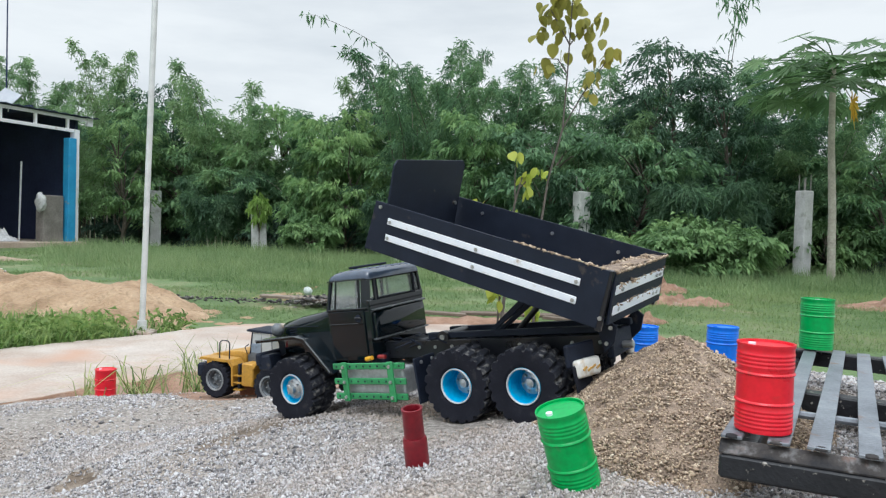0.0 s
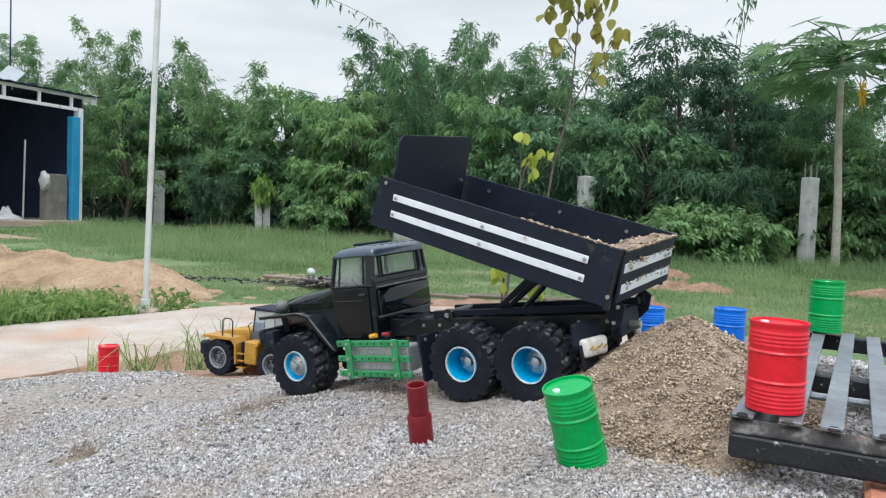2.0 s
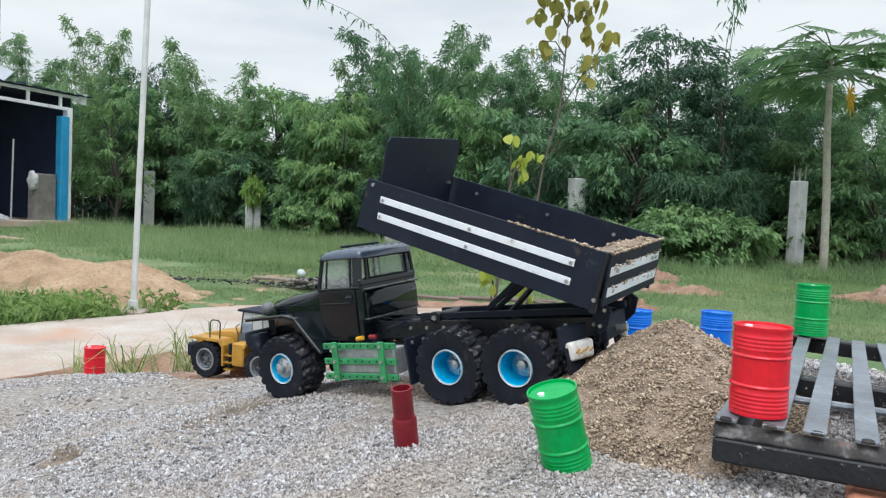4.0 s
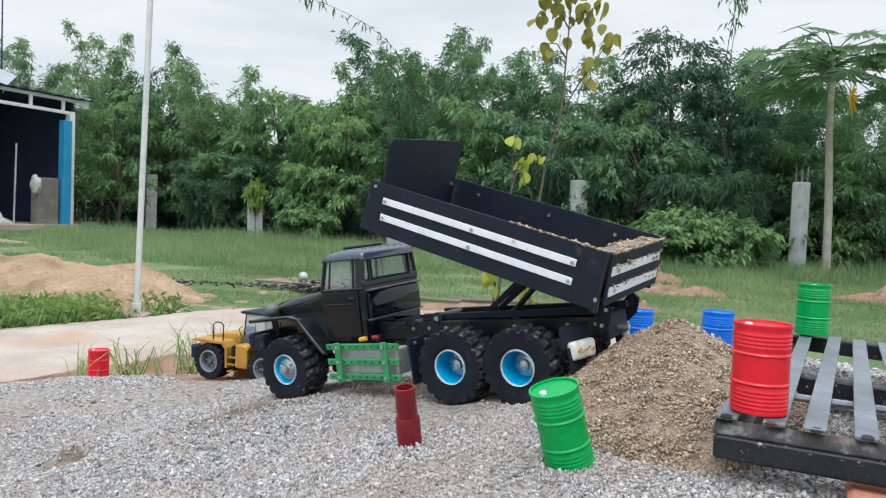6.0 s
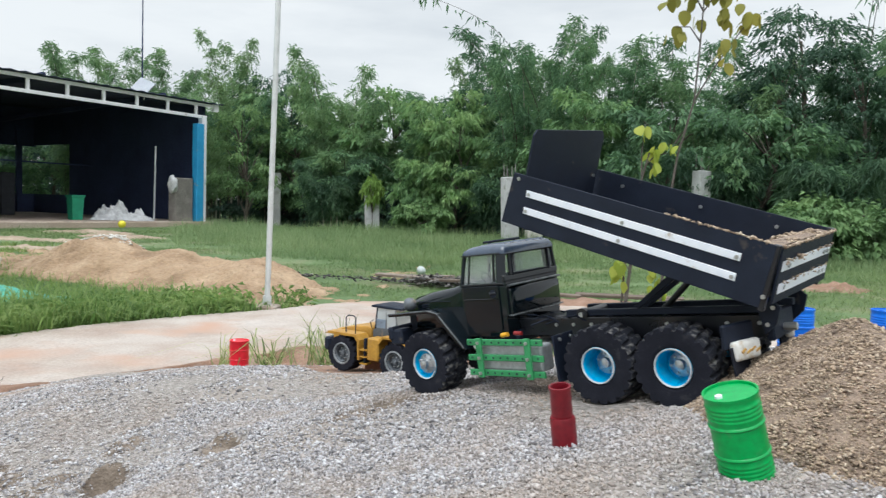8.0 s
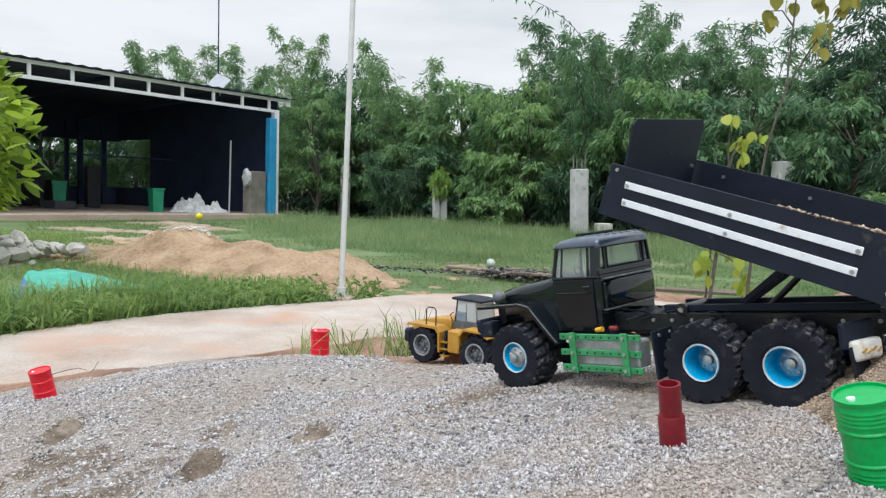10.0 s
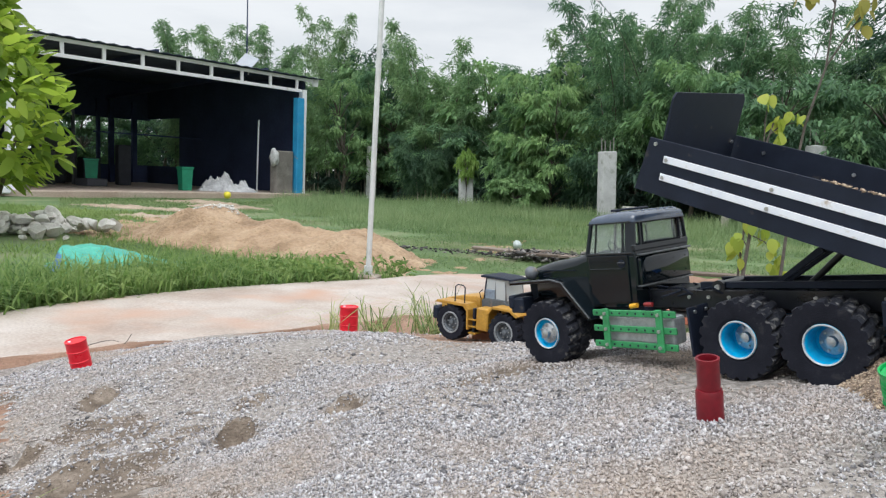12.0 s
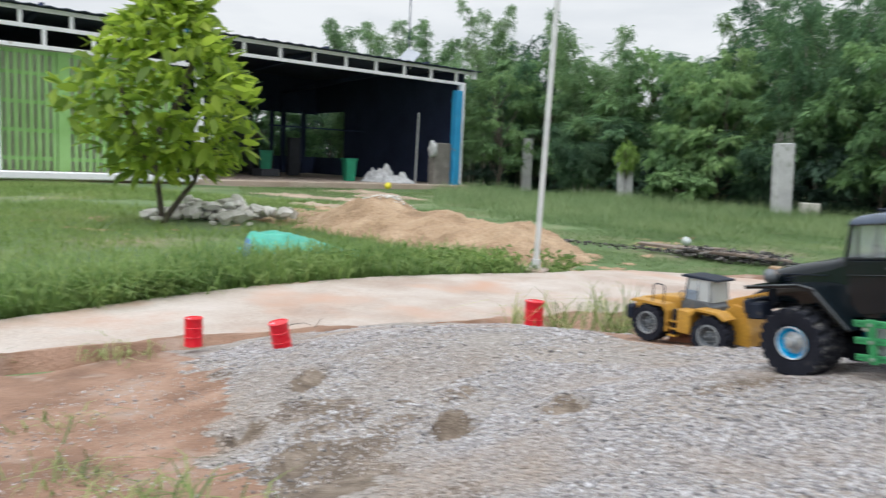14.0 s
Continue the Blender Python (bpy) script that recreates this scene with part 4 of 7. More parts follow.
for k in range(7):
    r_ = random.Random(k)
    y0 = r_.uniform(-0.03, 0.06)
    bm = tube([(0.15 + 0.02 * k, y0, 0.052), (0.16 + 0.02 * k, y0 + 0.01, 0.058 + r_.uniform(0, 0.005)), (0.19 + 0.012 * k, y0 - 0.012, 0.056), (0.22 + 0.01 * k, y0, 0.048)], [0.0014] * 4, 6)
    part("wire", bm, M_black, truck, smooth=True)
bm = bmesh.new()
tube([(0.20, 0.05, 0.056), (0.215, 0.052, 0.062), (0.23, 0.048, 0.058), (0.245, 0.052, 0.054)], [0.0006] * 4, 6, bm)
part("thin_wire", bm, M_black, truck, smooth=True)
screw_me = mesh_from(rod((0, 0, 0), (0, 0, 0.0022), 0.0026, seg=10), "screw", M_steel)
for x in (0.145, 0.175, 0.205, 0.12, 0.03, -0.05, -0.09):
    share("screw", screw_me, truck, Matrix.Translation((x, 0.040, 0.046)) @ pose(0, 0, 0, -90))

# side board and flaps
for s in (1, -1):
    part("front_flap", box(0.003, 0.052, 0.066, (0.168, s * 0.082, 0.008), rot=(0, 3, 0), bevel=0.001), M_black, truck)
    for y in (0.066, 0.094):
        share("screw", screw_me, truck, Matrix.Translation((0.1668, s * y, 0.034)) @ pose(0, 0, 0, 0, -90, 0))
for s in (1, -1):
    part("mud_flap", box(0.003, 0.050, 0.070, (-0.080, s * 0.082, -0.008), rot=(0, 6, 0), bevel=0.001), M_rubber, truck)
    bx = part("light_bracket", box(0.008, 0.050, 0.030, (-0.076, s * 0.080, 0.038), rot=(0, 0, -20 * s), bevel=0.002), M_black, truck)
    part("tail_light", box(0.012, 0.044, 0.024, (-0.084, s * 0.080, 0.021), rot=(0, 0, -20 * s), bevel=0.005, seg=3), M_white, bx, "dusty white tail light housing", smooth=True)
    bm = bmesh.new()
    for k in range(4):
        box(0.002, 0.0075, 0.0026, (-0.0905 + 0.0026 * (k - 1.5), s * (0.080 + (k - 1.5) * 0.0078), 0.0195 + 0.0022 * (k % 2)), rot=(-24 * s, 0, -20 * s), bm=bm)
    part("lens", bm, M_amber, bx, "amber light lenses")
part("rear_beam", box(0.010, 0.075, 0.034, (-0.100, 0, 0.040), bevel=0.002), M_black, truck)
part("tow_hook", rod((-0.105, 0, 0.035), (-0.120, 0, 0.035), 0.005, seg=10), M_steel, truck, "steel tow hook")
for s in (1, -1):
    part("hinge_plate", prism([(-0.100, 0.034), (-0.114, 0.046), (-0.120, 0.066), (-0.110, 0.076), (-0.094, 0.062)], s * 0.050, s * 0.054), M_black, truck)
    for x, z in ((-0.112, 0.066), (-0.104, 0.046)):
        share("screw", screw_me, truck, Matrix.Translation((x, s * 0.054, z)) @ pose(0, 0, 0, -90 * s))

# green battery frame with tank
part("fuel_tank", box(0.115, 0.030, 0.040, (0.255, 0.082, 0.006), bevel=0.004, seg=2), M_grey_tank, truck, "grey metal tank behind green rails")
for z in (0.0305, 0.0075, -0.0155):
    rail = part("green_rail", box(0.140, 0.004, 0.0095, (0.260, 0.103, z), bevel=0.001), M_green_rail, truck, "green perforated rail")
    bm = bmesh.new()
    for k in range(10):
        rod((0.199 + k * 0.0136, 0.1045, z), (0.199 + k * 0.0136, 0.1056, z), 0.0016, seg=8, bm=bm)
    part("hole", bm, M_black, rail)
for x in (0.304, 0.214):
    part("green_upright", box(0.011, 0.004, 0.060, (x, 0.1075, 0.0075), bevel=0.001), M_green_rail, truck, "green upright strap")
    for z in (0.0305, 0.0075, -0.0155):
        share("screw", screw_me, truck, Matrix.Translation((x, 0.1095, z)) @ pose(0, 0, 0, -90))
part("orange_plug", rod((0.258, 0.092, 0.041), (0.270, 0.092, 0.039), 0.0036, seg=12), M_orange, truck, "orange battery plug", smooth=True)
part("red_plug", rod((0.234, 0.090, 0.042), (0.247, 0.090, 0.042), 0.0032, seg=12), M_red_plug, truck, "red battery plug", smooth=True)
part("white_plug", rod((0.306, 0.098, 0.031), (0.318, 0.100, 0.022), 0.0035, seg=10), M_white, truck, "white plug", smooth=True)

# cab: bonnet, doors, back wall
rivet_me = mesh_from(lathe([(0.0014, 0), (0.0010, 0.0008), (0, 0.0011)], 8), "rivet", M_cab, True)


def loft(sections, bm=None):
    """Rounded-top sections: (x, half width, z low, z high, corner radius)."""
    bm = bm or bmesh.new()
    rings = []
    for x, hw, z0, z1, rr in sections:
        ring = [(-hw, z0)]
        for k in range(5):
            a = math.pi - k * math.pi / 8
            ring.append((-hw + rr + rr * math.cos(a), z1 - rr + rr * math.sin(a)))
        for k in range(5):
            a = math.pi / 2 - k * math.pi / 8
            ring.append((hw - rr + rr * math.cos(a), z1 - rr + rr * math.sin(a)))
        ring.append((hw, z0))
        rings.append([bm.verts.new((x, y, z)) for y, z in ring])
    for a, b in zip(rings, rings[1:]):
        n = len(a)
        for i in range(n):
            bm.faces.new((a[i], a[(i + 1) % n], b[(i + 1) % n], b[i]))
    bm.faces.new(rings[0])
    bm.faces.new(rings[-1][::-1])
    bmesh.ops.recalc_face_normals(bm, faces=bm.faces)
    return bm


part("bonnet", loft([(0.357, 0.068, 0.040, 0.1165, 0.012), (0.372, 0.066, 0.042, 0.1150, 0.014), (0.384, 0.0655, 0.044, 0.1125, 0.016), (0.44, 0.060, 0.046, 0.1060, 0.020), (0.490, 0.053, 0.046, 0.0975, 0.022), (0.505, 0.048, 0.046, 0.0910, 0.022)]), M_cab, truck, smooth=True)
part("bonnet_ridge", loft([(0.375, 0.010, 0.110, 0.1160, 0.003), (0.498, 0.006, 0.088, 0.0975, 0.003)]), M_cab, truck, smooth=True)
grille = part("grille", box(0.006, 0.088, 0.036, (0.507, 0, 0.066), bevel=0.002), M_black_gloss, truck)
bm = bmesh.new()
for k in range(9):
    box(0.003, 0.004, 0.030, (0.511, -0.036 + k * 0.009, 0.066), bm=bm)
part("grille_bar", bm, M_black, grille)
bm = bmesh.new()
for k in range(4):
    box(0.018, 0.0015, 0.0016, (0.452, 0.0598 - k * 0.0002, 0.074 + k * 0.0038), rot=(0, 5, 0), bm=bm)
part("bonnet_vent", bm, M_black, truck)
part("bonnet_seam", box(0.085, 0.0016, 0.0014, (0.430, 0.0618, 0.0905), rot=(0, 0, -6.2)), M_black, truck)
for s in (1, -1):
    fo = [(0.506, 0.0705), (0.415, 0.0745), (0.398, 0.070), (0.356, 0.026), (0.344, 0.016), (0.338, 0.018), (0.350, 0.031), (0.390, 0.0755), (0.413, 0.0800), (0.506, 0.0755)]
    part("fender", prism(fo, s * 0.050, s * 0.099, bevel=0.001), M_cab, truck)
    bm = bmesh.new()
    tube([(0.505, s * 0.0995, 0.0755), (0.414, s * 0.0995, 0.0798), (0.392, s * 0.0995, 0.0752), (0.342, s * 0.0995, 0.020)], [0.0012] * 4, 6, bm)
    part("fender_bead", bm, M_cab_edge, truck, smooth=True)
    part("inner_fender", prism([(0.500, 0.070), (0.390, 0.070), (0.356, 0.030), (0.372, 0.030), (0.40, 0.052), (0.47, 0.052), (0.495, 0.040)], s * 0.050, s * 0.054), M_black, truck)
    lamp = part("headlight", lathe([(0, -0.010), (0.006, -0.009), (0.0105, -0.004), (0.0115, 0.004), (0.0105, 0.006)], 20, m=pose(0.482, s * 0.066, 0.0880, 0, 90, 0)), M_bucket, truck, "round grey headlight pod", smooth=True)
    part("lens", lathe([(0.0103, 0.005), (0.006, 0.0085), (0, 0.0095)], 20, m=pose(0.482, s * 0.066, 0.0880, 0, 90, 0)), M_glass, lamp, smooth=True)
part("bumper", box(0.012, 0.196, 0.022, (0.508, 0, 0.042), bevel=0.003), M_black, truck)
for s in (1, -1):
    part("bumper_hook", box(0.022, 0.012, 0.010, (0.516, s * 0.04, 0.040), bevel=0.002), M_black, truck)
    part("bumper_block", box(0.030, 0.030, 0.026, (0.497, s * 0.080, 0.036), bevel=0.003), M_black, truck)

part("cab_floor", loft([(0.271, 0.072, 0.036, 0.1145, 0.005), (0.315, 0.0735, 0.034, 0.1150, 0.005), (0.358, 0.071, 0.034, 0.1150, 0.005)]), M_cab, truck, smooth=True)
CW = 0.0735
for s in (1, -1):
    door = part("door", prism([(0.280, 0.044), (0.350, 0.036), (0.353, 0.1125), (0.280, 0.1125)], s * (CW - 0.001), s * (CW + 0.0016), bevel=0.0010), M_cab, truck)
    part("door_handle", box(0.013, 0.003, 0.003, (0.291, s * (CW + 0.0035), 0.101), bevel=0.001), M_black_gloss, door)
    part("handle_recess", rod((0.291, s * (CW + 0.0010), 0.100), (0.291, s * (CW + 0.0022), 0.100), 0.0062, seg=16), M_black, door)
    part("door_crease", box(0.068, 0.002, 0.0018, (0.316, s * (CW + 0.0018), 0.092), bevel=0.0005), M_cab, door)
    part("quarter_pillar", box(0.0024, 0.003, 0.046, (0.3395, s * (CW - 0.0055), 0.137), rot=(8 * s, -4, 0), bevel=0.0005), M_cab, truck)
    part("front_pillar", rod((0.3560, s * (CW - 0.002), 0.112), (0.3485, s * (CW - 0.0095), 0.162), 0.0034, seg=8), M_cab, truck, smooth=True)
    part("rear_pillar", box(0.015, 0.006, 0.053, (0.2775, s * (CW - 0.0062), 0.138), rot=(8 * s, 0, 0), bevel=0.0015), M_cab, truck)
    part("door_pillar", box(0.0030, 0.004, 0.046, (0.2895, s * (CW - 0.0052), 0.137), rot=(8 * s, 0, 0), bevel=0.0005), M_cab, truck)
    part("window_sill", box(0.084, 0.006, 0.004, (0.314, s * (CW - 0.0025), 0.1145), bevel=0.001), M_cab, truck)
    part("side_window", box(0.070, 0.0010, 0.046, (0.316, s * (CW - 0.0066), 0.137), rot=(8 * s, 0, 0)), M_glass, truck)
part("windscreen", box(0.0010, 0.132, 0.046, (0.3525, 0, 0.137), rot=(0, -8, 0)), M_glass, truck)
part("screen_pillar", box(0.003, 0.004, 0.048, (0.3530, 0, 0.137), rot=(0, -8, 0)), M_cab, truck)
part("seat", box(0.018, 0.11, 0.020, (0.292, 0, 0.118), bevel=0.004), M_black, truck)
part("steering_wheel", lathe([(0.010, -0.001), (0.0115, 0.0), (0.010, 0.001), (0.0088, 0.0), (0.010, -0.001)], 20, m=pose(0.334, 0.033, 0.122, 0, -60, 0)), M_black, truck, smooth=True)
# back of the cab: pressed lower panel, wide window between two narrow ones
back = part("rear_panel", box(0.005, 0.144, 0.054, (0.2705, 0, 0.092), bevel=0.002), M_cab, truck)
part("pressed_panel", loft([(0.2610, 0.060, 0.0705, 0.1055, 0.006), (0.2635, 0.0655, 0.0675, 0.1085, 0.007), (0.2700, 0.0665, 0.0665, 0.1095, 0.007)]), M_cab, back, smooth=True)
part("panel_ledge", box(0.0100, 0.137, 0.0030, (0.2650, 0, 0.1115), bevel=0.0012), M_cab_edge, back)
part("lower_lip", box(0.0085, 0.140, 0.0024, (0.2655, 0, 0.0655), bevel=0.0010), M_cab_edge, back)
for z in (0.0775, 0.0990):
    for y in (-0.05, -0.017, 0.017, 0.05):
        share("rivet", rivet_me, back, Matrix.Translation((0.2612, y, z)) @ pose(0, 0, 0, 0, -90, 0))
part("window_rail_low", box(0.006, 0.146, 0.010, (0.2705, 0, 0.1225), bevel=0.0015), M_cab, back)
part("window_rail_top", box(0.006, 0.132, 0.009, (0.2715, 0, 0.1620), bevel=0.0015), M_cab, back)
for y, lean in ((-0.0668, -8), (-0.0515, -3), (0.0515, 3), (0.0668, 8)):
    part("window_post", box(0.006, 0.0055, 0.043, (0.2710, y, 0.1420), rot=(lean, 0, 0), bevel=0.0012), M_cab, back)
part("rear_window", box(0.0010, 0.102, 0.036, (0.2715, 0, 0.1422)), M_glass, back)
for s in (1, -1):
    part("narrow_window", box(0.0010, 0.012, 0.036, (0.2715, s * 0.0615, 0.1422)), M_glass, back)
    part("window_seal", box(0.0030, 0.0020, 0.034, (0.2680, s * 0.0490, 0.1422), bevel=0.0006), M_rubber, back)
part("window_seal", box(0.0030, 0.098, 0.0020, (0.2680, 0, 0.1275), bevel=0.0006), M_rubber, back)
part("cab_underside", box(0.075, 0.11, 0.020, (0.305, 0, 0.030), bevel=0.003), M_black, truck)
roof = part("roof", loft([(0.2660, 0.0640, 0.1600, 0.1670, 0.006), (0.2690, 0.0672, 0.1600, 0.1725, 0.011), (0.2760, 0.0684, 0.1600, 0.1755, 0.014), (0.315, 0.0686, 0.1600, 0.1762, 0.014), (0.340, 0.0678, 0.1600, 0.1738, 0.013), (0.3500, 0.0664, 0.1600, 0.1700, 0.009), (0.3540, 0.0642, 0.1600, 0.1650, 0.005)]), M_cab_roof, truck, smooth=True)
for k in range(6):
    part("roof_rib", box(0.034, 0.0085, 0.0030, (0.2920, -0.050 + k * 0.020, 0.1755), bevel=0.0012), M_cab_roof, roof)
for s in (1, -1):
    part("drip_rail", box(0.078, 0.0020, 0.0016, (0.3120, s * 0.0700, 0.1612)), M_black_gloss, roof)
part("roof_bar", rod((0.318, -0.045, 0.1795), (0.318, 0.050, 0.1795), 0.0020, seg=8), M_black, roof, smooth=True)
for y in (-0.03, 0.035):
    part("bar_foot", box(0.004, 0.004, 0.006, (0.318, y, 0.1770)), M_black, roof)

# tipping bed, raised about its rear hinge
bed = part("dump_bed", box(0.352, 0.206, 0.004, (0.176, 0, 0.002), bevel=0.0008), M_black, truck, m=pose(-0.112, 0, 0.081, -1.2, -21.2, 0))
BED_H, BED_L, BED_W = 0.070, 0.355, 0.106
for s in (1, -1):
    side = part("side_board", prism([(-0.004, -0.004), (BED_L + 0.014, -0.004), (BED_L + 0.006, BED_H), (-0.006, BED_H)], s * 0.1035, s * 0.1065, bevel=0.0006), M_black, bed)
    for z in (0.0215, 0.0455):
        part("stripe", box(0.305, 0.0012, 0.0095, (0.181, s * 0.1072, z + 0.0005), bevel=0.0004), M_stripe, bed, "white reflective stripe")
        for x in (0.033, 0.181, 0.329):
            share("screw", screw_me, bed, Matrix.Translation((x, s * 0.1070, z)) @ pose(0, 0, 0, -90 * s))
    for x in (0.06, 0.17, 0.30):
        share("screw", screw_me, bed, Matrix.Translation((x, s * 0.1035, 0.054)) @ pose(0, 0, 0, 90 * s))
    share("screw", screw_me, bed, Matrix.Translation((0.350, s * 0.1065, 0.063)) @ pose(0, 0, 0, -90 * s))
    part("bed_rib", box(0.33, 0.010, 0.012, (0.17, s * 0.030, -0.006), bevel=0.001), M_black, bed)
    part("corner_post", box(0.008, 0.006, 0.078, (-0.006, s * 0.103, 0.032), bevel=0.001), M_black_gloss, bed)
    share("screw", screw_me, bed, Matrix.Translation((-0.006, s * 0.106, 0.010)) @ pose(0, 0, 0, -90 * s))
tail = part("tailgate", box(0.003, 0.200, 0.066, (-0.012, 0, 0.036), rot=(0, 4, 0), bevel=0.0006), M_black, bed)
for z in (0.020, 0.046):
    part("stripe", box(0.0012, 0.186, 0.012, (-0.0143 + (0.031 - z) * -0.07, 0, z), rot=(0, 4, 0), bevel=0.0004), M_stripe, bed, "white reflective stripe")
    for y in (-0.075, 0.075, -0.06):
        share("screw", screw_me, bed, Matrix.Translation((-0.0145, y, z)) @ pose(0, 0, 0, 0, -90, 0))
bm = bmesh.new()
vs = [(-0.095, 0.002), (0.095, 0.002), (0.095, 0.125), (0.089, 0.133), (-0.089, 0.133), (-0.095, 0.125)]
a = [bm.verts.new((0.3455, y, z)) for y, z in vs]
b = [bm.verts.new((0.3485, y, z)) for y, z in vs]
bm.faces.new(a)
bm.faces.new(b[::-1])
for i in range(6):
    bm.faces.new((a[i], b[i], b[(i + 1) % 6], a[(i + 1) % 6]))
bmesh.ops.recalc_face_normals(bm, faces=bm.faces)
part("headboard", bm, M_black, bed)
for s in (1, -1):
    share("screw", screw_me, bed, Matrix.Translation((0.3455, s * 0.085, 0.062)) @ pose(0, 0, 0, 0, -90, 0))
part("marker_lamp", rod((0.27, 0.02, -0.006), (0.27, 0.02, -0.014), 0.004, seg=10), M_red_plug, bed, "small red marker lamp")
for y in (0.020, -0.020):
    part("lift_arm", prism([(0.106, 0.052), (0.097, 0.052), (0.022, 0.102), (0.027, 0.110), (0.032, 0.107)], y - 0.003, y + 0.003, bevel=0.0008), M_black, truck)
part("lift_ram", rod((0.06, 0, 0.052), (0.010, 0, 0.098), 0.0045, seg=12), M_black_gloss, truck, "black lifting ram", smooth=True)

# grit left in the bed, heaped against the tailgate
r = np.random.default_rng(21)
n = 4200
gx, gy = r.exponential(0.035, n), r.uniform(-0.100, 0.100, n)
ok = gx < 0.16
gx, gy = gx[ok] - 0.004, gy[ok]
gz = 0.006 + 0.066 * np.exp(-((gx / 0.075) ** 2)) * (0.85 + 0.15 * bumps(gx, gy, 0.03, 2)) + r.uniform(-0.003, 0.003, len(gx))
edge = r.random(len(gx)) < 0.05
gy[edge], gx[edge], gz[edge] = 0.105, r.uniform(-0.004, 0.13, edge.sum()), BED_H + 0.001
lip = r.random(len(gx)) < 0.10
gx[lip], gy[lip], gz[lip] = -0.0125, r.uniform(-0.1, 0.1, lip.sum()), 0.0695
stuck = r.random(len(gx)) < 0.022
gx[stuck], gy[stuck], gz[stuck] = -0.0160, r.uniform(-0.09, 0.09, stuck.sum()), r.choice([0.027, 0.053], stuck.sum()) + r.normal(0, 0.002, stuck.sum())
M_bed = truck.matrix_basis @ bed.matrix_basis
pts = np.stack([gx, gy, gz], 1) @ np.array(M_bed.to_3x3()).T + np.array(M_bed.translation)
tagged(new("bed_grit", stones("bed_grit", pts, 0.0022 + 0.0055 * r.random(len(pts)) ** 2, M_sandstone, 0.9, r)), "damp brown grit left in the tipped truck bed", "grit", kind="stuff")
bm = bmesh.new()
g = 14
grid = [[bm.verts.new((i / g * 0.15 - 0.004, j / g * 0.2 - 0.1, 0.004 + 0.063 * math.exp(-((i / g * 0.15 / 0.075) ** 2)))) for j in range(g + 1)] for i in range(g + 1)]
for i in range(g):
    for j in range(g):
        bm.faces.new((grid[i][j], grid[i + 1][j], grid[i + 1][j + 1], grid[i][j + 1]))
solid("grit_load", bm, M_grit_bed, "slope of brown grit against the truck tailgate", "grit", m=M_bed, smooth=True, kind="stuff")

# ---- small drums, tube, rack ----
def surface(x, y):
    return float(heap_height(np.array(x), np.array(y))) - 0.006


def drum(mat, label, m, ribs=True, r=0.0234, h=0.0765):
    """An open-top look steel drum: body with rolled hoops, lid, bung."""
    d = thing("drum", m, label, "toy drum", group="toy oil drums")
    prof = [(0, 0.0015), (r * 0.94, 0.0015), (r * 0.95, 0), (r * 1.0, 0.0), (r * 1.02, 0.0015), (r, 0.003)]

    def hoop(z, out, half):
        for k in range(5):
            a = k / 4
            prof.append((r + out * math.sin(math.pi * a), z - half + 2 * half * a))
    if ribs:
        for z in (0.07, 0.115, 0.16, 0.205, 0.25):
            hoop(z * h, r * 0.026, h * 0.019)
    hoop(0.335 * h, r * 0.055, h * 0.022)
    hoop(0.665 * h, r * 0.055, h * 0.022)
    if ribs:
        for z in (0.745, 0.79, 0.835, 0.88):
            hoop(z * h, r * 0.026, h * 0.019)
    prof += [(r, h * 0.955), (r * 1.035, h * 0.97), (r * 1.035, h), (r * 0.97, h), (r * 0.95, h - 0.0025)]
    part("body", lathe(prof, 40), mat, d, smooth=True)
    part("lid", lathe([(r * 0.955, h - 0.0030), (r * 0.93, h - 0.0022), (0, h - 0.0022)], 40), mat, d, smooth=True)
    part("bung", lathe([(r * 0.14, h - 0.0024), (r * 0.14, h + 0.0002), (0, h + 0.0004)], 14, m=Matrix.Translation((-r * 0.55, r * 0.1, 0))), M_stripe if mat is not M_drum_blue else mat, d, "pale screw bung", smooth=True)
    return d


drum(M_drum_green, "bright green ribbed toy drum leaning in gravel beside the grit pile", pose(0.1365, 0.690, surface(0.1365, 0.690) - 0.007, -5, -16, 40), r=0.0228, h=0.083)
drum(M_drum_red, "bright red ribbed toy drum standing on the steel rack", pose(0.287, 0.638, 0.5320, 0, 0, 15))
drum(M_drum_green, "bright green ribbed toy drum on the rack's far beam", pose(0.578, 1.115, 0.5335, 0, 0, 70))
drum(M_drum_blue, "blue ribbed toy drum standing on gravel behind the pile", pose(0.506, 1.30, surface(0.506, 1.30) - 0.006, 0, 0, 20), r=0.0265, h=0.088)
drum(M_drum_blue, "blue ribbed toy drum standing on gravel behind the truck tail", pose(0.360, 1.29, surface(0.36, 1.29) - 0.004, 0, 0, 120), r=0.0265, h=0.088)
drum(M_drum_red, "red two-hooped toy drum at the gravel edge by grass", pose(-0.978, 2.13, surface(-0.978, 2.13) - 0.004, 0, 0, 10), ribs=False, r=0.0285, h=0.086)
drum(M_drum_red, "red two-hooped toy drum leaning in gravel by the path", pose(-1.640, 1.741, surface(-1.640, 1.741) - 0.006, 4, -12, 50), ribs=False, r=0.0285, h=0.092)
drum(M_drum_red, "red two-hooped toy drum standing upright by the path", pose(-1.985, 1.71, 0.045, 0, 0, 80), ribs=False, r=0.0285, h=0.092)

tube_thing = thing("plastic_sleeve", pose(-0.0205, 0.806, surface(-0.02, 0.806) - 0.001, 3, -10, 30), "dark red plastic pipe sleeve with a stepped collar stuck in gravel", "pipe sleeve")
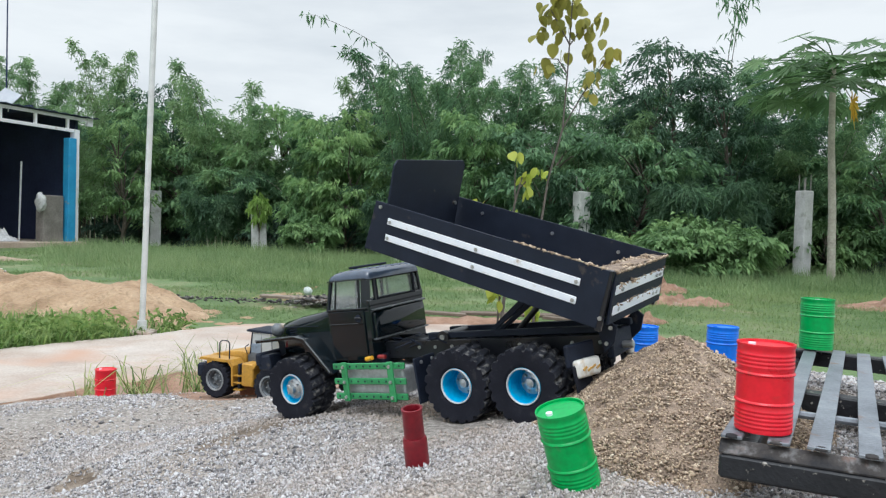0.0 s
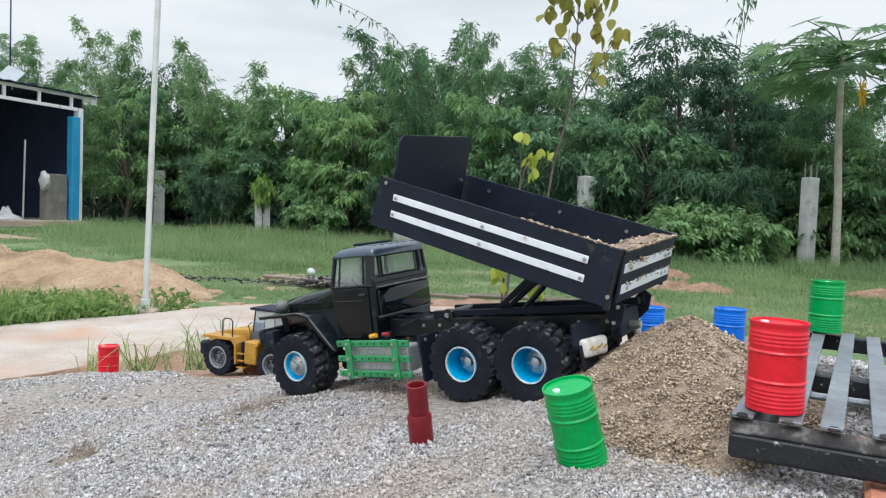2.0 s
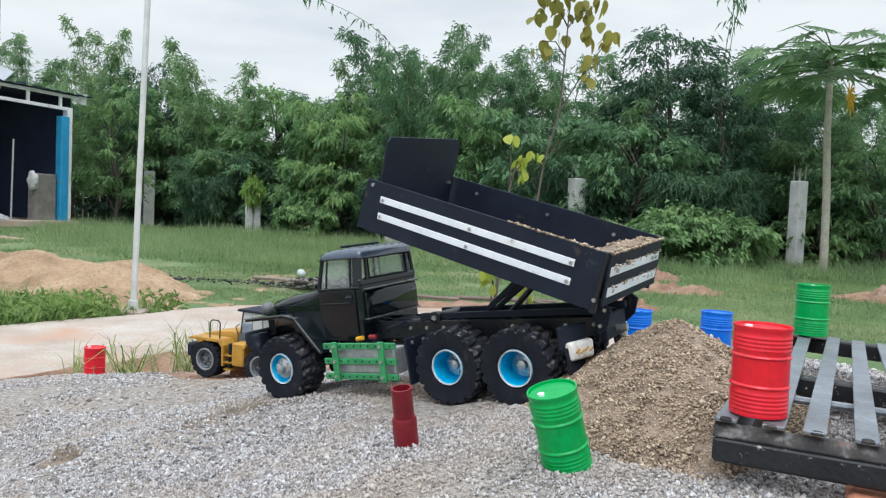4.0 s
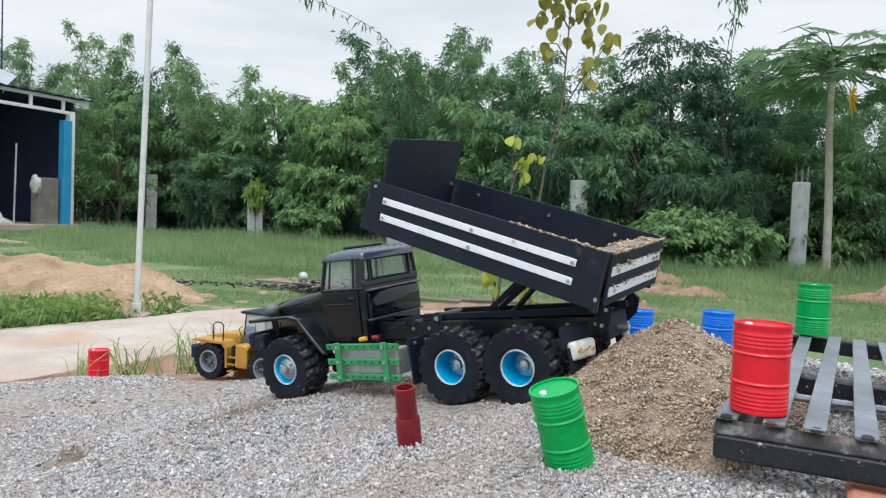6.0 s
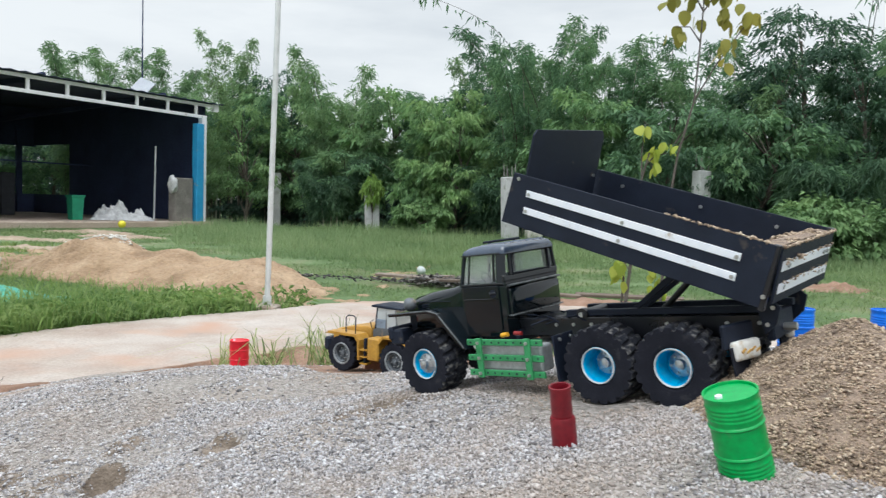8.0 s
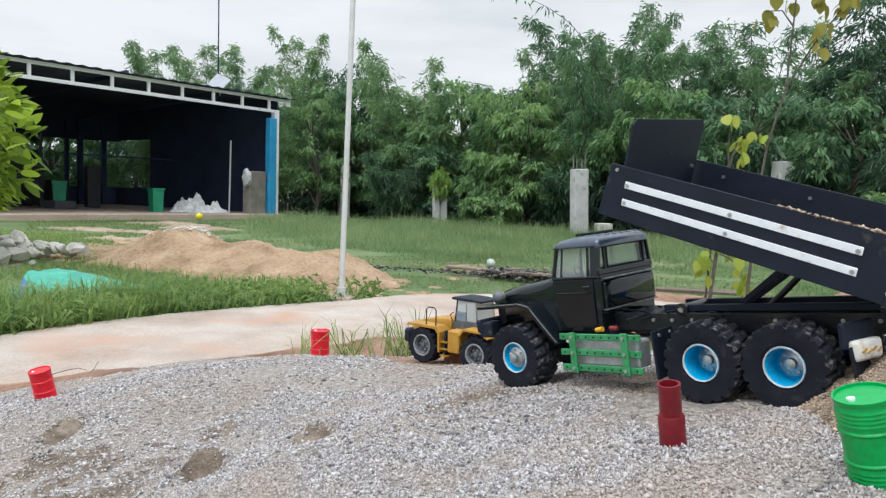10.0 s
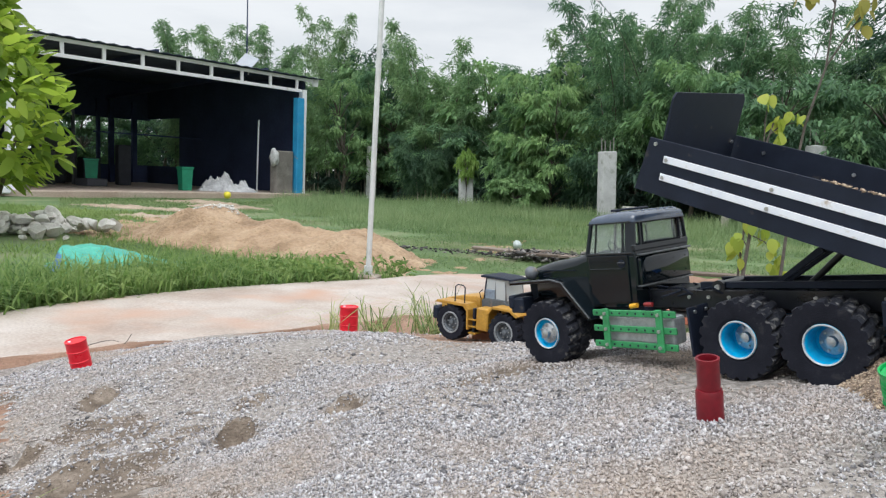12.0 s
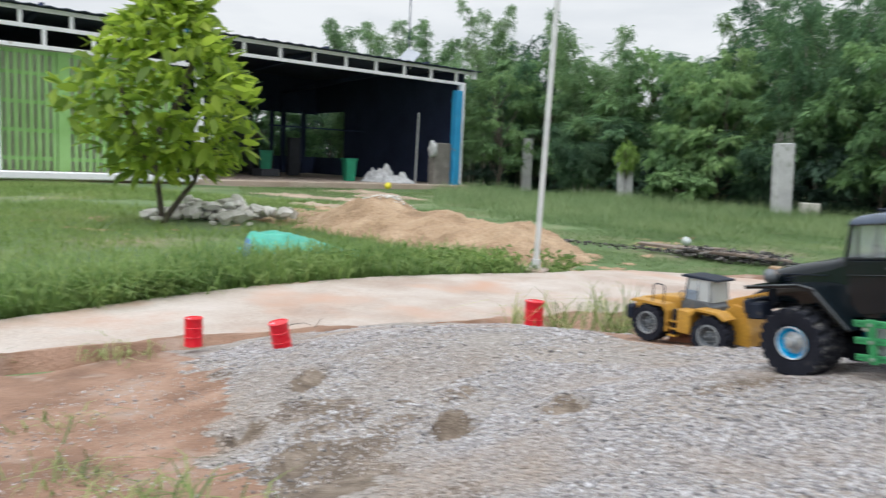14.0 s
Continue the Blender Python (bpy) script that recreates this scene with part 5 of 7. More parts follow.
part("collar", lathe([(0.0090, 0.0), (0.0132, 0.0), (0.0136, 0.002), (0.0136, 0.031), (0.0124, 0.034), (0.0110, 0.034)], 32), M_maroon, tube_thing, smooth=True)
part("neck", lathe([(0.0110, 0.033), (0.0115, 0.040), (0.0112, 0.062), (0.0118, 0.064), (0.0118, 0.067), (0.0095, 0.067), (0.0090, 0.060), (0.0088, 0.004), (0, 0.004)], 32), M_maroon, tube_thing, smooth=True)

# steel rack: black box-section beams, flat bars across
RACK = pose(0.2385, 0.624, 0.5300, 0, 0, -29.5)
rack = thing("steel_rack", RACK, "black steel rack with grey flat bars lying on gravel", "steel rack")
for y, z in ((0.26, -0.0165), (0.575, -0.0115)):
    part("beam", box(0.62, 0.024, 0.022, (0.305, y, z - 0.002), rot=(0, 0, -7.5), bevel=0.002), M_black_paint, rack)
# front beam, lower than the bars, with a sloping strip that the bars are welded to
FRONT = RACK.inverted() @ pose(0.2420, 0.6200, 0.5145, 0, 0, -28)
part("beam", box(0.62, 0.022, 0.021, (0.310, 0.011, -0.0105), bevel=0.0025), M_black_paint, rack, m=FRONT)
part("angle_strip", prism([(0.001, 0.0004), (0.001, 0.0018), (0.0105, 0.0112), (0.0105, 0.0092)], 0.0, -0.60), M_worn_strip, rack, "sloping strip of worn dusty steel", m=FRONT @ pose(0, 0, 0, 0, 0, 90))
for x in (0.02, 0.60):
    part("side_beam", box(0.024, 0.57, 0.022, (x, 0.315, -0.026), bevel=0.002), M_black_paint, rack)
FAR = FRONT @ Vector((0.60, 0.0045, 0))
NEAR = FRONT @ Vector((0.0, 0.0045, 0))
for k in range(17):
    x = 0.014 + k * 0.0345
    y0 = NEAR.y + (FAR.y - NEAR.y) * (x - NEAR.x) / (FAR.x - NEAR.x)
    y1 = 0.623 - 0.132 * x
    part("flat_bar", box(0.0172, y1 - y0, 0.0030, (x, (y0 + y1) / 2, -0.0012 + 0.0003 * (k % 3)), rot=(0, 0, 0.5 * math.sin(k * 2.1)), bevel=0.0005), M_slat, rack)
    bm = lathe([(0.0060, -0.0010), (0.0048, 0.0003), (0.0022, 0.0006), (0, 0.0007)], 10, m=pose(x + 0.0015 * math.sin(k * 3.0), y0 + 0.001, 0.0002, 24) @ Matrix.Diagonal((1.0, 0.55, 1, 1)))
    part("weld", bm, M_worn_strip, rack, "burnt weld at the bar's end", smooth=True)
part("cross_rod", rod((0.05, 0.17, -0.010), (0.58, 0.17, -0.010), 0.004, seg=8), M_slat, rack)
solid("brick_prop", box(0.11, 0.055, 0.035, bevel=0.004), M_brick, "red brick propping the steel rack on gravel", "brick", m=pose(0.385, 0.556, 0.4700, 0, 0, -28))

# ---- model wheel loader ----
loader = thing("wheel_loader", pose(-0.552, 2.022, 0.232, 0, 0, -25) @ Matrix.Scale(1.08, 4), "yellow model wheel loader with raised grey bucket on red soil", "toy loader")
RL, WL = 0.045, 0.042
lt = tyre_mesh(RL, WL, 18, M_rubber)
lr = rim_mesh(RL, WL, 0.15, M_bucket)
lring = mesh_from(lathe([(RL * 0.62, WL * 0.45), (RL * 0.60, WL * 0.50), (RL * 0.53, WL * 0.50), (RL * 0.50, WL * 0.42)], 32), "rim_ring", M_rim_grey, True)
lh = hub_mesh(RL, WL, 0.15, M_bucket)
for x in (0.0, 0.165):
    for s in (1, -1):
        wheel(loader, (x, s * 0.075, RL), s, lt, lr, lh, WL * 0.18, turn=x * 500 + s * 11)
for t in [o for o in loader.children if o.name.startswith("tyre")]:
    tagged(share("rim_ring", lring, t, Matrix.Identity(4)), "grey rim ring")
part("engine_cover", prism([(-0.072, 0.045), (-0.077, 0.078), (-0.060, 0.096), (0.000, 0.109), (0.040, 0.113), (0.054, 0.108), (0.054, 0.060), (0.03, 0.045)], -0.044, 0.044, bevel=0.005), M_yellow, loader, smooth=True)
part("counterweight", box(0.022, 0.125, 0.035, (-0.080, 0, 0.055), bevel=0.005), M_black, loader)
for s in (1, -1):
    part("rear_fender", prism([(-0.055, 0.090), (-0.045, 0.098), (0.045, 0.098), (0.056, 0.085), (0.058, 0.035), (0.052, 0.035), (0.050, 0.080), (0.040, 0.091), (-0.045, 0.091)], s * 0.052, s * 0.096, bevel=0.001), M_yellow, loader)
    lad = part("ladder", box(0.006, 0.020, 0.060, (0.070, s * 0.080, 0.060), bevel=0.001), M_black, loader)
    for k in range(3):
        part("step", box(0.022, 0.022, 0.003, (0.070, s * 0.085, 0.028 + k * 0.017)), M_yellow, lad)
    part("side_tank", box(0.036, 0.040, 0.056, (0.098, s * 0.074, 0.066), bevel=0.003), M_yellow, loader)
    part("front_fender", prism([(0.113, 0.085), (0.128, 0.103), (0.183, 0.103), (0.206, 0.090), (0.200, 0.085), (0.180, 0.097), (0.130, 0.097), (0.118, 0.082)], s * 0.052, s * 0.096, bevel=0.001), M_yellow, loader)
    bm = bmesh.new()
    tube([(0.005, s * 0.085, 0.098), (0.005, s * 0.085, 0.136), (0.012, s * 0.085, 0.142), (0.030, s * 0.085, 0.142), (0.036, s * 0.085, 0.136), (0.036, s * 0.085, 0.098)], [0.0016] * 6, 6, bm)
    part("handrail", bm, M_black, loader, smooth=True)
part("chassis", box(0.20, 0.06, 0.030, (0.08, 0, 0.050), bevel=0.003), M_black, loader)
part("front_frame", prism([(0.150, 0.030), (0.150, 0.085), (0.190, 0.120), (0.215, 0.115), (0.235, 0.060), (0.235, 0.028)], -0.040, 0.040, bevel=0.003), M_yellow, loader)
part("axle", rod((0.165, -0.07, RL), (0.165, 0.07, RL), 0.010, seg=10), M_black, loader)
part("axle", rod((0.0, -0.07, RL), (0.0, 0.07, RL), 0.010, seg=10), M_black, loader)
cabin = part("cabin_base", prism([(0.056, 0.085), (0.054, 0.104), (0.066, 0.112), (0.122, 0.112), (0.134, 0.100), (0.134, 0.085)], -0.040, 0.040, bevel=0.002), M_bucket, loader)
for s in (1, -1):
    part("cabin_pillar", rod((0.062, s * 0.038, 0.108), (0.066, s * 0.036, 0.163), 0.0026, seg=8), M_black, cabin, smooth=True)
    part("cabin_pillar", rod((0.096, s * 0.038, 0.108), (0.094, s * 0.036, 0.163), 0.0016, seg=8), M_bucket, cabin, smooth=True)
    part("cabin_pillar", rod((0.130, s * 0.038, 0.106), (0.122, s * 0.036, 0.163), 0.0018, seg=8), M_bucket, cabin, smooth=True)
    part("cabin_pane", box(0.060, 0.001, 0.050, (0.095, s * 0.0372, 0.136)), M_pane, cabin)
    part("door_panel", box(0.030, 0.0015, 0.024, (0.079, s * 0.0384, 0.122), bevel=0.001), M_door_blue, cabin, "dull blue lower cabin door")
    part("grab_bar", tube([(0.058, s * 0.046, 0.108), (0.052, s * 0.047, 0.124), (0.062, s * 0.046, 0.132)], [0.0012] * 3, 6), M_black, cabin, smooth=True)
part("cabin_pane", box(0.001, 0.072, 0.052, (0.126, 0, 0.136), rot=(0, -8, 0)), M_pane, cabin)
part("cabin_pane", box(0.001, 0.072, 0.048, (0.064, 0, 0.138), rot=(0, 4, 0)), M_pane, cabin)
part("cabin_roof", loft([(0.046, 0.036, 0.162, 0.166, 0.002), (0.056, 0.041, 0.162, 0.169, 0.003), (0.112, 0.041, 0.162, 0.168, 0.003), (0.138, 0.038, 0.162, 0.165, 0.001)]), M_black, cabin, smooth=True)
part("driver_seat", box(0.022, 0.028, 0.034, (0.082, 0, 0.128), bevel=0.005), M_bucket, cabin, "grey seat in the cabin")
part("steering_wheel", lathe([(0.008, -0.001), (0.0092, 0.0), (0.008, 0.001), (0.0068, 0.0), (0.008, -0.001)], 16, m=pose(0.112, 0, 0.128, 0, -50, 0)), M_black, cabin, smooth=True)
part("lamp_bar", rod((0.138, -0.038, 0.163), (0.138, 0.038, 0.163), 0.0032, seg=8), M_black, cabin)
bm = bmesh.new()
for k in range(6):
    box(0.018, 0.002, 0.0016, (-0.040, -0.0505, 0.070 + k * 0.005), bm=bm)
part("engine_grille", bm, M_black, loader)
for s in (1, -1):
    arm = part("lift_arm", prism([(0.172, 0.112), (0.168, 0.124), (0.185, 0.132), (0.262, 0.160), (0.305, 0.166), (0.322, 0.138), (0.318, 0.122), (0.302, 0.124), (0.272, 0.140), (0.200, 0.106)], s * 0.026, s * 0.034, bevel=0.001), M_yellow, loader)
    bm = bmesh.new()
    for k in range(6):
        box(0.0045, 0.0006, 0.006, (0.215 + k * 0.0075, s * 0.0344, 0.1355 + k * 0.0026), rot=(0, -20, 0), bm=bm)
    part("lettering", bm, M_black, arm, "illegible dark lettering bars")
    part("lift_cylinder", rod((0.185, s * 0.020, 0.082), (0.262, s * 0.020, 0.140), 0.0065, seg=12), M_black, loader, smooth=True)
    part("piston_rod", rod((0.235, s * 0.020, 0.118), (0.285, s * 0.020, 0.148), 0.0035, seg=10), M_steel, loader, smooth=True)
part("tilt_link", prism([(0.255, 0.150), (0.262, 0.182), (0.272, 0.184), (0.276, 0.150)], -0.010, 0.010, bevel=0.001), M_yellow, loader)
part("tilt_cylinder", rod((0.190, 0, 0.122), (0.265, 0, 0.176), 0.006, seg=12), M_black, loader, smooth=True)
part("cross_tube", rod((0.262, -0.03, 0.147), (0.262, 0.03, 0.147), 0.008, seg=12), M_yellow, loader, smooth=True)
bucket = part("bucket", bmesh.new(), M_bucket, loader, "worn grey digging bucket")
bm = bmesh.new()
prof = [(0.085, -0.010), (0.050, -0.018), (0.018, -0.014), (0.0, 0.004), (-0.002, 0.030), (0.010, 0.052), (0.030, 0.066)]
hw = 0.098
inner = [(x * 0.97 + 0.003, z * 0.95 + 0.003) for x, z in prof]
L = [[bm.verts.new((x, s * hw, z)) for x, z in prof] for s in (-1, 1)]
I = [[bm.verts.new((x, s * (hw - 0.003), z)) for x, z in inner] for s in (-1, 1)]
for k in range(len(prof) - 1):
    bm.faces.new((L[0][k], L[0][k + 1], L[1][k + 1], L[1][k]))
    bm.faces.new((I[0][k], I[1][k], I[1][k + 1], I[0][k + 1]))
for e in (0, len(prof) - 1):
    bm.faces.new((L[0][e], L[1][e], I[1][e], I[0][e]))
for s in (0, 1):
    for q in (L, I):
        bm.faces.new(q[s])
    bm.faces.new((L[s][0], I[s][0], I[s][-1], L[s][-1]))
bmesh.ops.recalc_face_normals(bm, faces=bm.faces)
bm.to_mesh(bucket.data)
bm.free()
BUCKET = pose(0.318, 0, 0.140, 0, -14, 0)
bucket.matrix_basis = BUCKET
for k in range(8):
    part("tooth", box(0.020, 0.007, 0.005, (0.092, -0.088 + k * 0.0251, -0.010), bevel=0.001), M_slat, bucket)
part("edge_plate", box(0.012, 0.196, 0.004, (0.080, 0, -0.0105), bevel=0.001), M_slat, bucket)
for s in (1, -1):
    part("bucket_lug", box(0.024, 0.008, 0.040, (-0.010, s * 0.030, 0.022), bevel=0.002), M_yellow, bucket)
# small brick under the rear of the loader
solid("brick_chock", box(0.10, 0.05, 0.035, bevel=0.004), M_brick, "broken red brick lying under the loader", "brick", m=pose(-0.50, 2.03, surface(-0.50, 2.03) + 0.004, 0, 8, -20))

# ---- yard: flag pole, saplings, rocks, tarpaulin, debris, posts, shed ----
pole = thing("flag_pole", pose(-1.778, 4.33, 0.0, 0, 1.25, 0), "tall thin galvanised steel pole at the path edge", "pole")
part("shaft", rod((0, 0, -0.05), (0, 0, 4.6), 0.0175, 0.0155, seg=16), M_pole, pole, smooth=True)
part("sleeve", rod((0, 0, 0.0), (0, 0, 0.10), 0.027, seg=16), M_pole, pole, smooth=True)
part("base_block", box(0.14, 0.14, 0.05, (0, 0, 0.02), bevel=0.01), M_concrete, pole, "small concrete footing")


def round_leaf(bm, m, length, width):
    """One broad leaf with a midrib fold, eleven corners."""
    ts = (0.0, 0.12, 0.35, 0.6, 0.82, 1.0)
    ws = (0.05, 0.38, 0.5, 0.46, 0.26, 0.0)
    mid = [bm.verts.new(m @ Vector((t * length, 0, -0.18 * length * t * t))) for t in ts]
    sides = []
    for s in (-1, 1):
        sides.append([bm.verts.new(m @ Vector((t * length, s * w * width, -0.18 * length * t * t + 0.12 * w * width))) for t, w in zip(ts[:-1], ws[:-1])])
    for s, row in enumerate(sides):
        for k in range(4):
            q = (mid[k], mid[k + 1], row[k + 1], row[k])
            bm.faces.new(q if s else q[::-1])
        q = (mid[4], mid[5], row[4])
        bm.faces.new(q if s else q[::-1])


def sapling(m, label, stem, twigs, leaf_sets, seed, stem_r):
    """A thin young tree: stem, twigs, and every leaf its own part."""
    r = random.Random(seed)
    s = thing("sapling", m, label, "young tree", group="saplings in the soil bed")
    part("stem", tube(stem, [stem_r * (1 - 0.65 * k / (len(stem) - 1)) for k in range(len(stem))], 8), M_stem, s, smooth=True)
    for tw in twigs:
        part("twig", tube(tw, [0.0028 * (1 - 0.55 * k / (len(tw) - 1)) for k in range(len(tw))], 6), M_stem, s, smooth=True)
    for (cx, cy, cz), n, spread, size, mat in leaf_sets:
        for k in range(n):
            a = r.uniform(0, 360)
            p = (cx + r.gauss(0, spread), cy + r.gauss(0, spread), cz + r.gauss(0, spread))
            bm = bmesh.new()
            L_ = size * r.uniform(0.7, 1.15)
            round_leaf(bm, pose(*p, r.gauss(0, 30), r.uniform(30, 95), a), L_, L_ * r.uniform(0.66, 0.85))
            part("leaf", bm, mat, s, smooth=True)
    return s


z1 = surface(0.213, 2.573)
sapling(pose(0.213, 2.573, z1 - 0.01), "thin young tree with bright yellow-green leaves tied to stakes", [(-0.012, 0, 0), (-0.004, 0, 0.10), (0.006, 0, 0.22), (0.018, 0, 0.36), (0.028, 0.0, 0.48), (0.036, 0, 0.60), (0.06, 0, 0.70)],
        [[(0.012, 0, 0.30), (-0.01, 0, 0.33), (-0.025, 0, 0.30)], [(0.016, 0, 0.34), (0.06, 0, 0.32), (0.10, 0, 0.28)], [(0.024, 0, 0.42), (-0.03, 0, 0.52), (-0.07, 0, 0.58)], [(0.028, 0, 0.48), (0.05, 0, 0.52), (0.07, 0, 0.52)], [(0.038, 0, 0.62), (0.035, 0, 0.70), (0.038, 0, 0.75)], [(0.05, 0, 0.66), (0.08, 0, 0.69), (0.12, 0, 0.70)], [(0.002, 0, 0.18), (0.02, 0, 0.14), (0.034, 0, 0.12)]],
        [((cx, 0, cz - z1), n, 0.012, 0.046, M_sapling_leaf) for cx, cz, n in ((-0.096, 0.83, 2), (-0.068, 0.794, 4), (-0.045, 0.763, 3), (0.007, 0.759, 4), (0.034, 0.787, 3), (-0.018, 0.734, 4), (-0.033, 0.705, 3), (-0.086, 0.677, 2), (-0.023, 0.672, 3), (0.079, 0.737, 6), (0.063, 0.718, 5), (0.038, 0.97, 3), (0.074, 0.909, 6), (0.12, 0.922, 5), (0.084, 0.874, 5), (0.044, 0.559, 5), (0.015, 0.563, 3), (-0.034, 0.509, 4), (-0.015, 0.538, 3), (-0.023, 0.468, 3), (0.089, 0.515, 4), (0.105, 0.475, 5), (0.094, 0.438, 3), (0.125, 0.419, 3), (0.034, 0.341, 3))], 3, 0.0080)
z2 = surface(0.333, 2.560)
sapling(pose(0.333, 2.560, z2 - 0.01), "taller thin young tree with drooping olive and yellow leaves", [(-0.012, 0, 0), (-0.006, 0, 0.16), (0.002, 0, 0.32), (0.01, 0, 0.52), (0.03, 0, 0.68), (0.075, 0, 0.86), (0.085, 0, 1.05), (0.095, 0, 1.32)],
        [[(0.075, 0, 0.86), (0.14, 0, 0.98), (0.20, 0, 1.07), (0.24, 0, 1.13)], [(0.085, 0, 1.05), (0.05, 0, 1.10), (0.0, 0, 1.10)], [(0.09, 0, 1.15), (0.05, 0, 1.22), (0.02, 0, 1.27)], [(0.09, 0, 1.15), (0.13, 0, 1.21), (0.16, 0, 1.22)]],
        [((cx, 0, cz - z2), n, 0.022, 0.047, M_olive_leaf) for cx, cz, n in ((-0.007, 1.41, 7), (0.019, 1.48, 9), (0.052, 1.44, 7), (0.07, 1.47, 5), (0.12, 1.46, 8), (0.15, 1.423, 9), (0.178, 1.46, 5), (0.163, 1.35, 8), (0.17, 1.27, 5), (0.192, 1.235, 4), (0.241, 1.348, 8), (0.21, 1.33, 4), (0.0, 1.31, 4), (0.03, 1.31, 2), (0.065, 1.35, 3), (0.10, 1.52, 8), (0.05, 1.53, 7))], 8, 0.0060)
for x0, y0, x1, y1, h in ((0.195, 2.60, 0.222, 2.585, 0.55), (0.150, 2.62, 0.225, 2.58, 0.13), (0.300, 2.60, 0.235, 2.58, 0.12)):
    solid("stake", rod((x0, y0, surface(x0, y0) - 0.02), (x1, y1, surface(x0, y0) + h), 0.0045, 0.0035, seg=7), M_stem, "thin wooden stake propping the sapling", "stake", group="sapling stakes", smooth=True)


def rock(m, size, seed, mat=None, label="pale angular limestone boulder in a heap", group="boulder heap"):
    bm = bmesh.new()
    bmesh.ops.create_icosphere(bm, subdivisions=3, radius=0.5)
    r = random.Random(seed + 100)
    planes = [Vector((r.gauss(0, 1), r.gauss(0, 1), r.gauss(0, 1))).normalized() for _ in range(11)]
    cut = [r.uniform(0.20, 0.40) for _ in planes]
    for v in bm.verts:
        for p, c in zip(planes, cut):
            d = v.co.dot(p)
            if d > c:
                v.co -= p * (d - c)
        v.co *= 1 + 0.03 * noise.noise(v.co * 5 + Vector((seed, 0, 0)))
        v.co.x *= size * 1.2
        v.co.y *= size
        v.co.z *= size * 0.8
    solid("boulder", bm, mat or M_rock, label, "rock", m=m, group=group, smooth=False)


r = random.Random(4)
for k in range(92):
    u = r.random()
    x, y = -6.10 + 0.88 * u + r.gauss(0, 0.08), 5.36 + 0.38 * u + r.gauss(0, 0.22)
    size = 0.07 + 0.135 * r.random() ** 1.3
    lift = max(0.0, 0.17 - abs(y - 5.36 - 0.38 * u) * 0.4) * r.random()
    rock(pose(x, y, size * 0.22 + lift, r.uniform(-25, 25), r.uniform(-25, 25), r.uniform(0, 360)), size, k)

# tarpaulin draped over a low ridge
def tarp_height(u, v):
    along = np.clip((u + 0.44) / 0.06, 0, 1) * np.clip((0.46 - u) / 0.55, 0, 1) ** 0.8
    across = np.clip((0.34 - np.abs(v + 0.05 * np.sin(u * 9))) / 0.24, 0, 1) ** 0.7
    return 0.20 * along * across * (1 + 0.16 * bumps(u, v, 0.12, 3, 4.0)) + 0.010 * np.abs(bumps(u, v, 0.06, 2, 1.0)) + 0.012


tarp = tagged(new("tarpaulin", sheet("tarpaulin", np.linspace(-0.52, 0.50, 70), np.linspace(-0.38, 0.36, 50), tarp_height, [M_tarp, M_tarp_blue], lambda u, v: (u + 0.3 * v + 0.05 * bumps(u, v, 0.15, 2) < -0.43))), "crumpled green tarpaulin with a blue end over a low heap", "tarpaulin")
tarp.matrix_basis = pose(-3.36, 3.97, 0.0, 0, 0, 37) @ Matrix.Diagonal((0.86, 0.9, 0.70, 1))

# strip of burnt rubble and planks in the grass
r = np.random.default_rng(31)
n = 1500
u = np.where(np.arange(n) < 420, r.random(n), 0.53 + 0.40 * r.beta(1.6, 1.6, n))
dense = u * (np.arange(n) >= 420) > 0
at = np.stack([-2.35 + 2.1 * u + r.normal(0, 0.05, n), 6.45 - 0.22 * u + r.normal(0, 1, n) * np.where(dense, 0.15, 0.08), 0.01 + np.where(dense, 0.065, 0.02) * r.random(n)], 1)
tagged(new("burnt_rubble", stones("burnt_rubble", at, 0.015 + 0.06 * r.random(n) ** 2, M_debris, 0.45, r)), "strip of dark burnt rubble and stones in the grass", "rubble", kind="stuff")
for k, (x, y, rz, L) in enumerate(((-1.15, 6.50, -16, 0.55), (-0.85, 6.28, -22, 0.6), (-1.35, 6.42, -8, 0.5), (-0.60, 6.15, 12, 0.45), (-1.0, 6.20, -30, 0.5), (0.55, 5.65, -10, 0.8), (1.05, 5.35, -24, 0.6), (-0.05, 5.60, 6, 0.5))):
    solid("plank", box(L, 0.07, 0.022, bevel=0.003), M_plank, "weathered broken board lying on the rubble strip", "plank", m=pose(x, y, 0.055 if k < 5 else 0.05, 3 * (k % 3), -3 + 2 * (k % 4), rz), group="scrap boards")
solid("fired_block", box(0.17, 0.09, 0.07, bevel=0.006), M_mound, "single orange fired clay block beside the path", "brick", m=pose(-0.40, 5.26, 0.06, 0, 0, -8))
bm = bmesh.new()
bmesh.ops.create_icosphere(bm, subdivisions=3, radius=0.045)
for v in bm.verts:
    v.co *= 1 + 0.25 * noise.noise(v.co * 14)
solid("plastic_bag", bm, M_film, "pale crumpled plastic bag lying in the grass", "bag", m=pose(-1.34, 7.29, 0.035), smooth=True)
solid("tree_branch", tube([(-1.95, 2.10, 0.040), (-1.92, 2.14, 0.05), (-1.90, 2.17, 0.052), (-1.88, 2.19, 0.042)], [0.0014, 0.0013, 0.001, 0.0008], 6), M_stem, "dry broken twig on the path edge", "twig", smooth=True)
solid("tree_branch", tube([(-1.86, 2.17, 0.03), (-1.85, 2.19, 0.05), (-1.84, 2.20, 0.075)], [0.0014, 0.0012, 0.0009], 6), M_stem, "dry upright twig at the path edge", "twig", smooth=True)


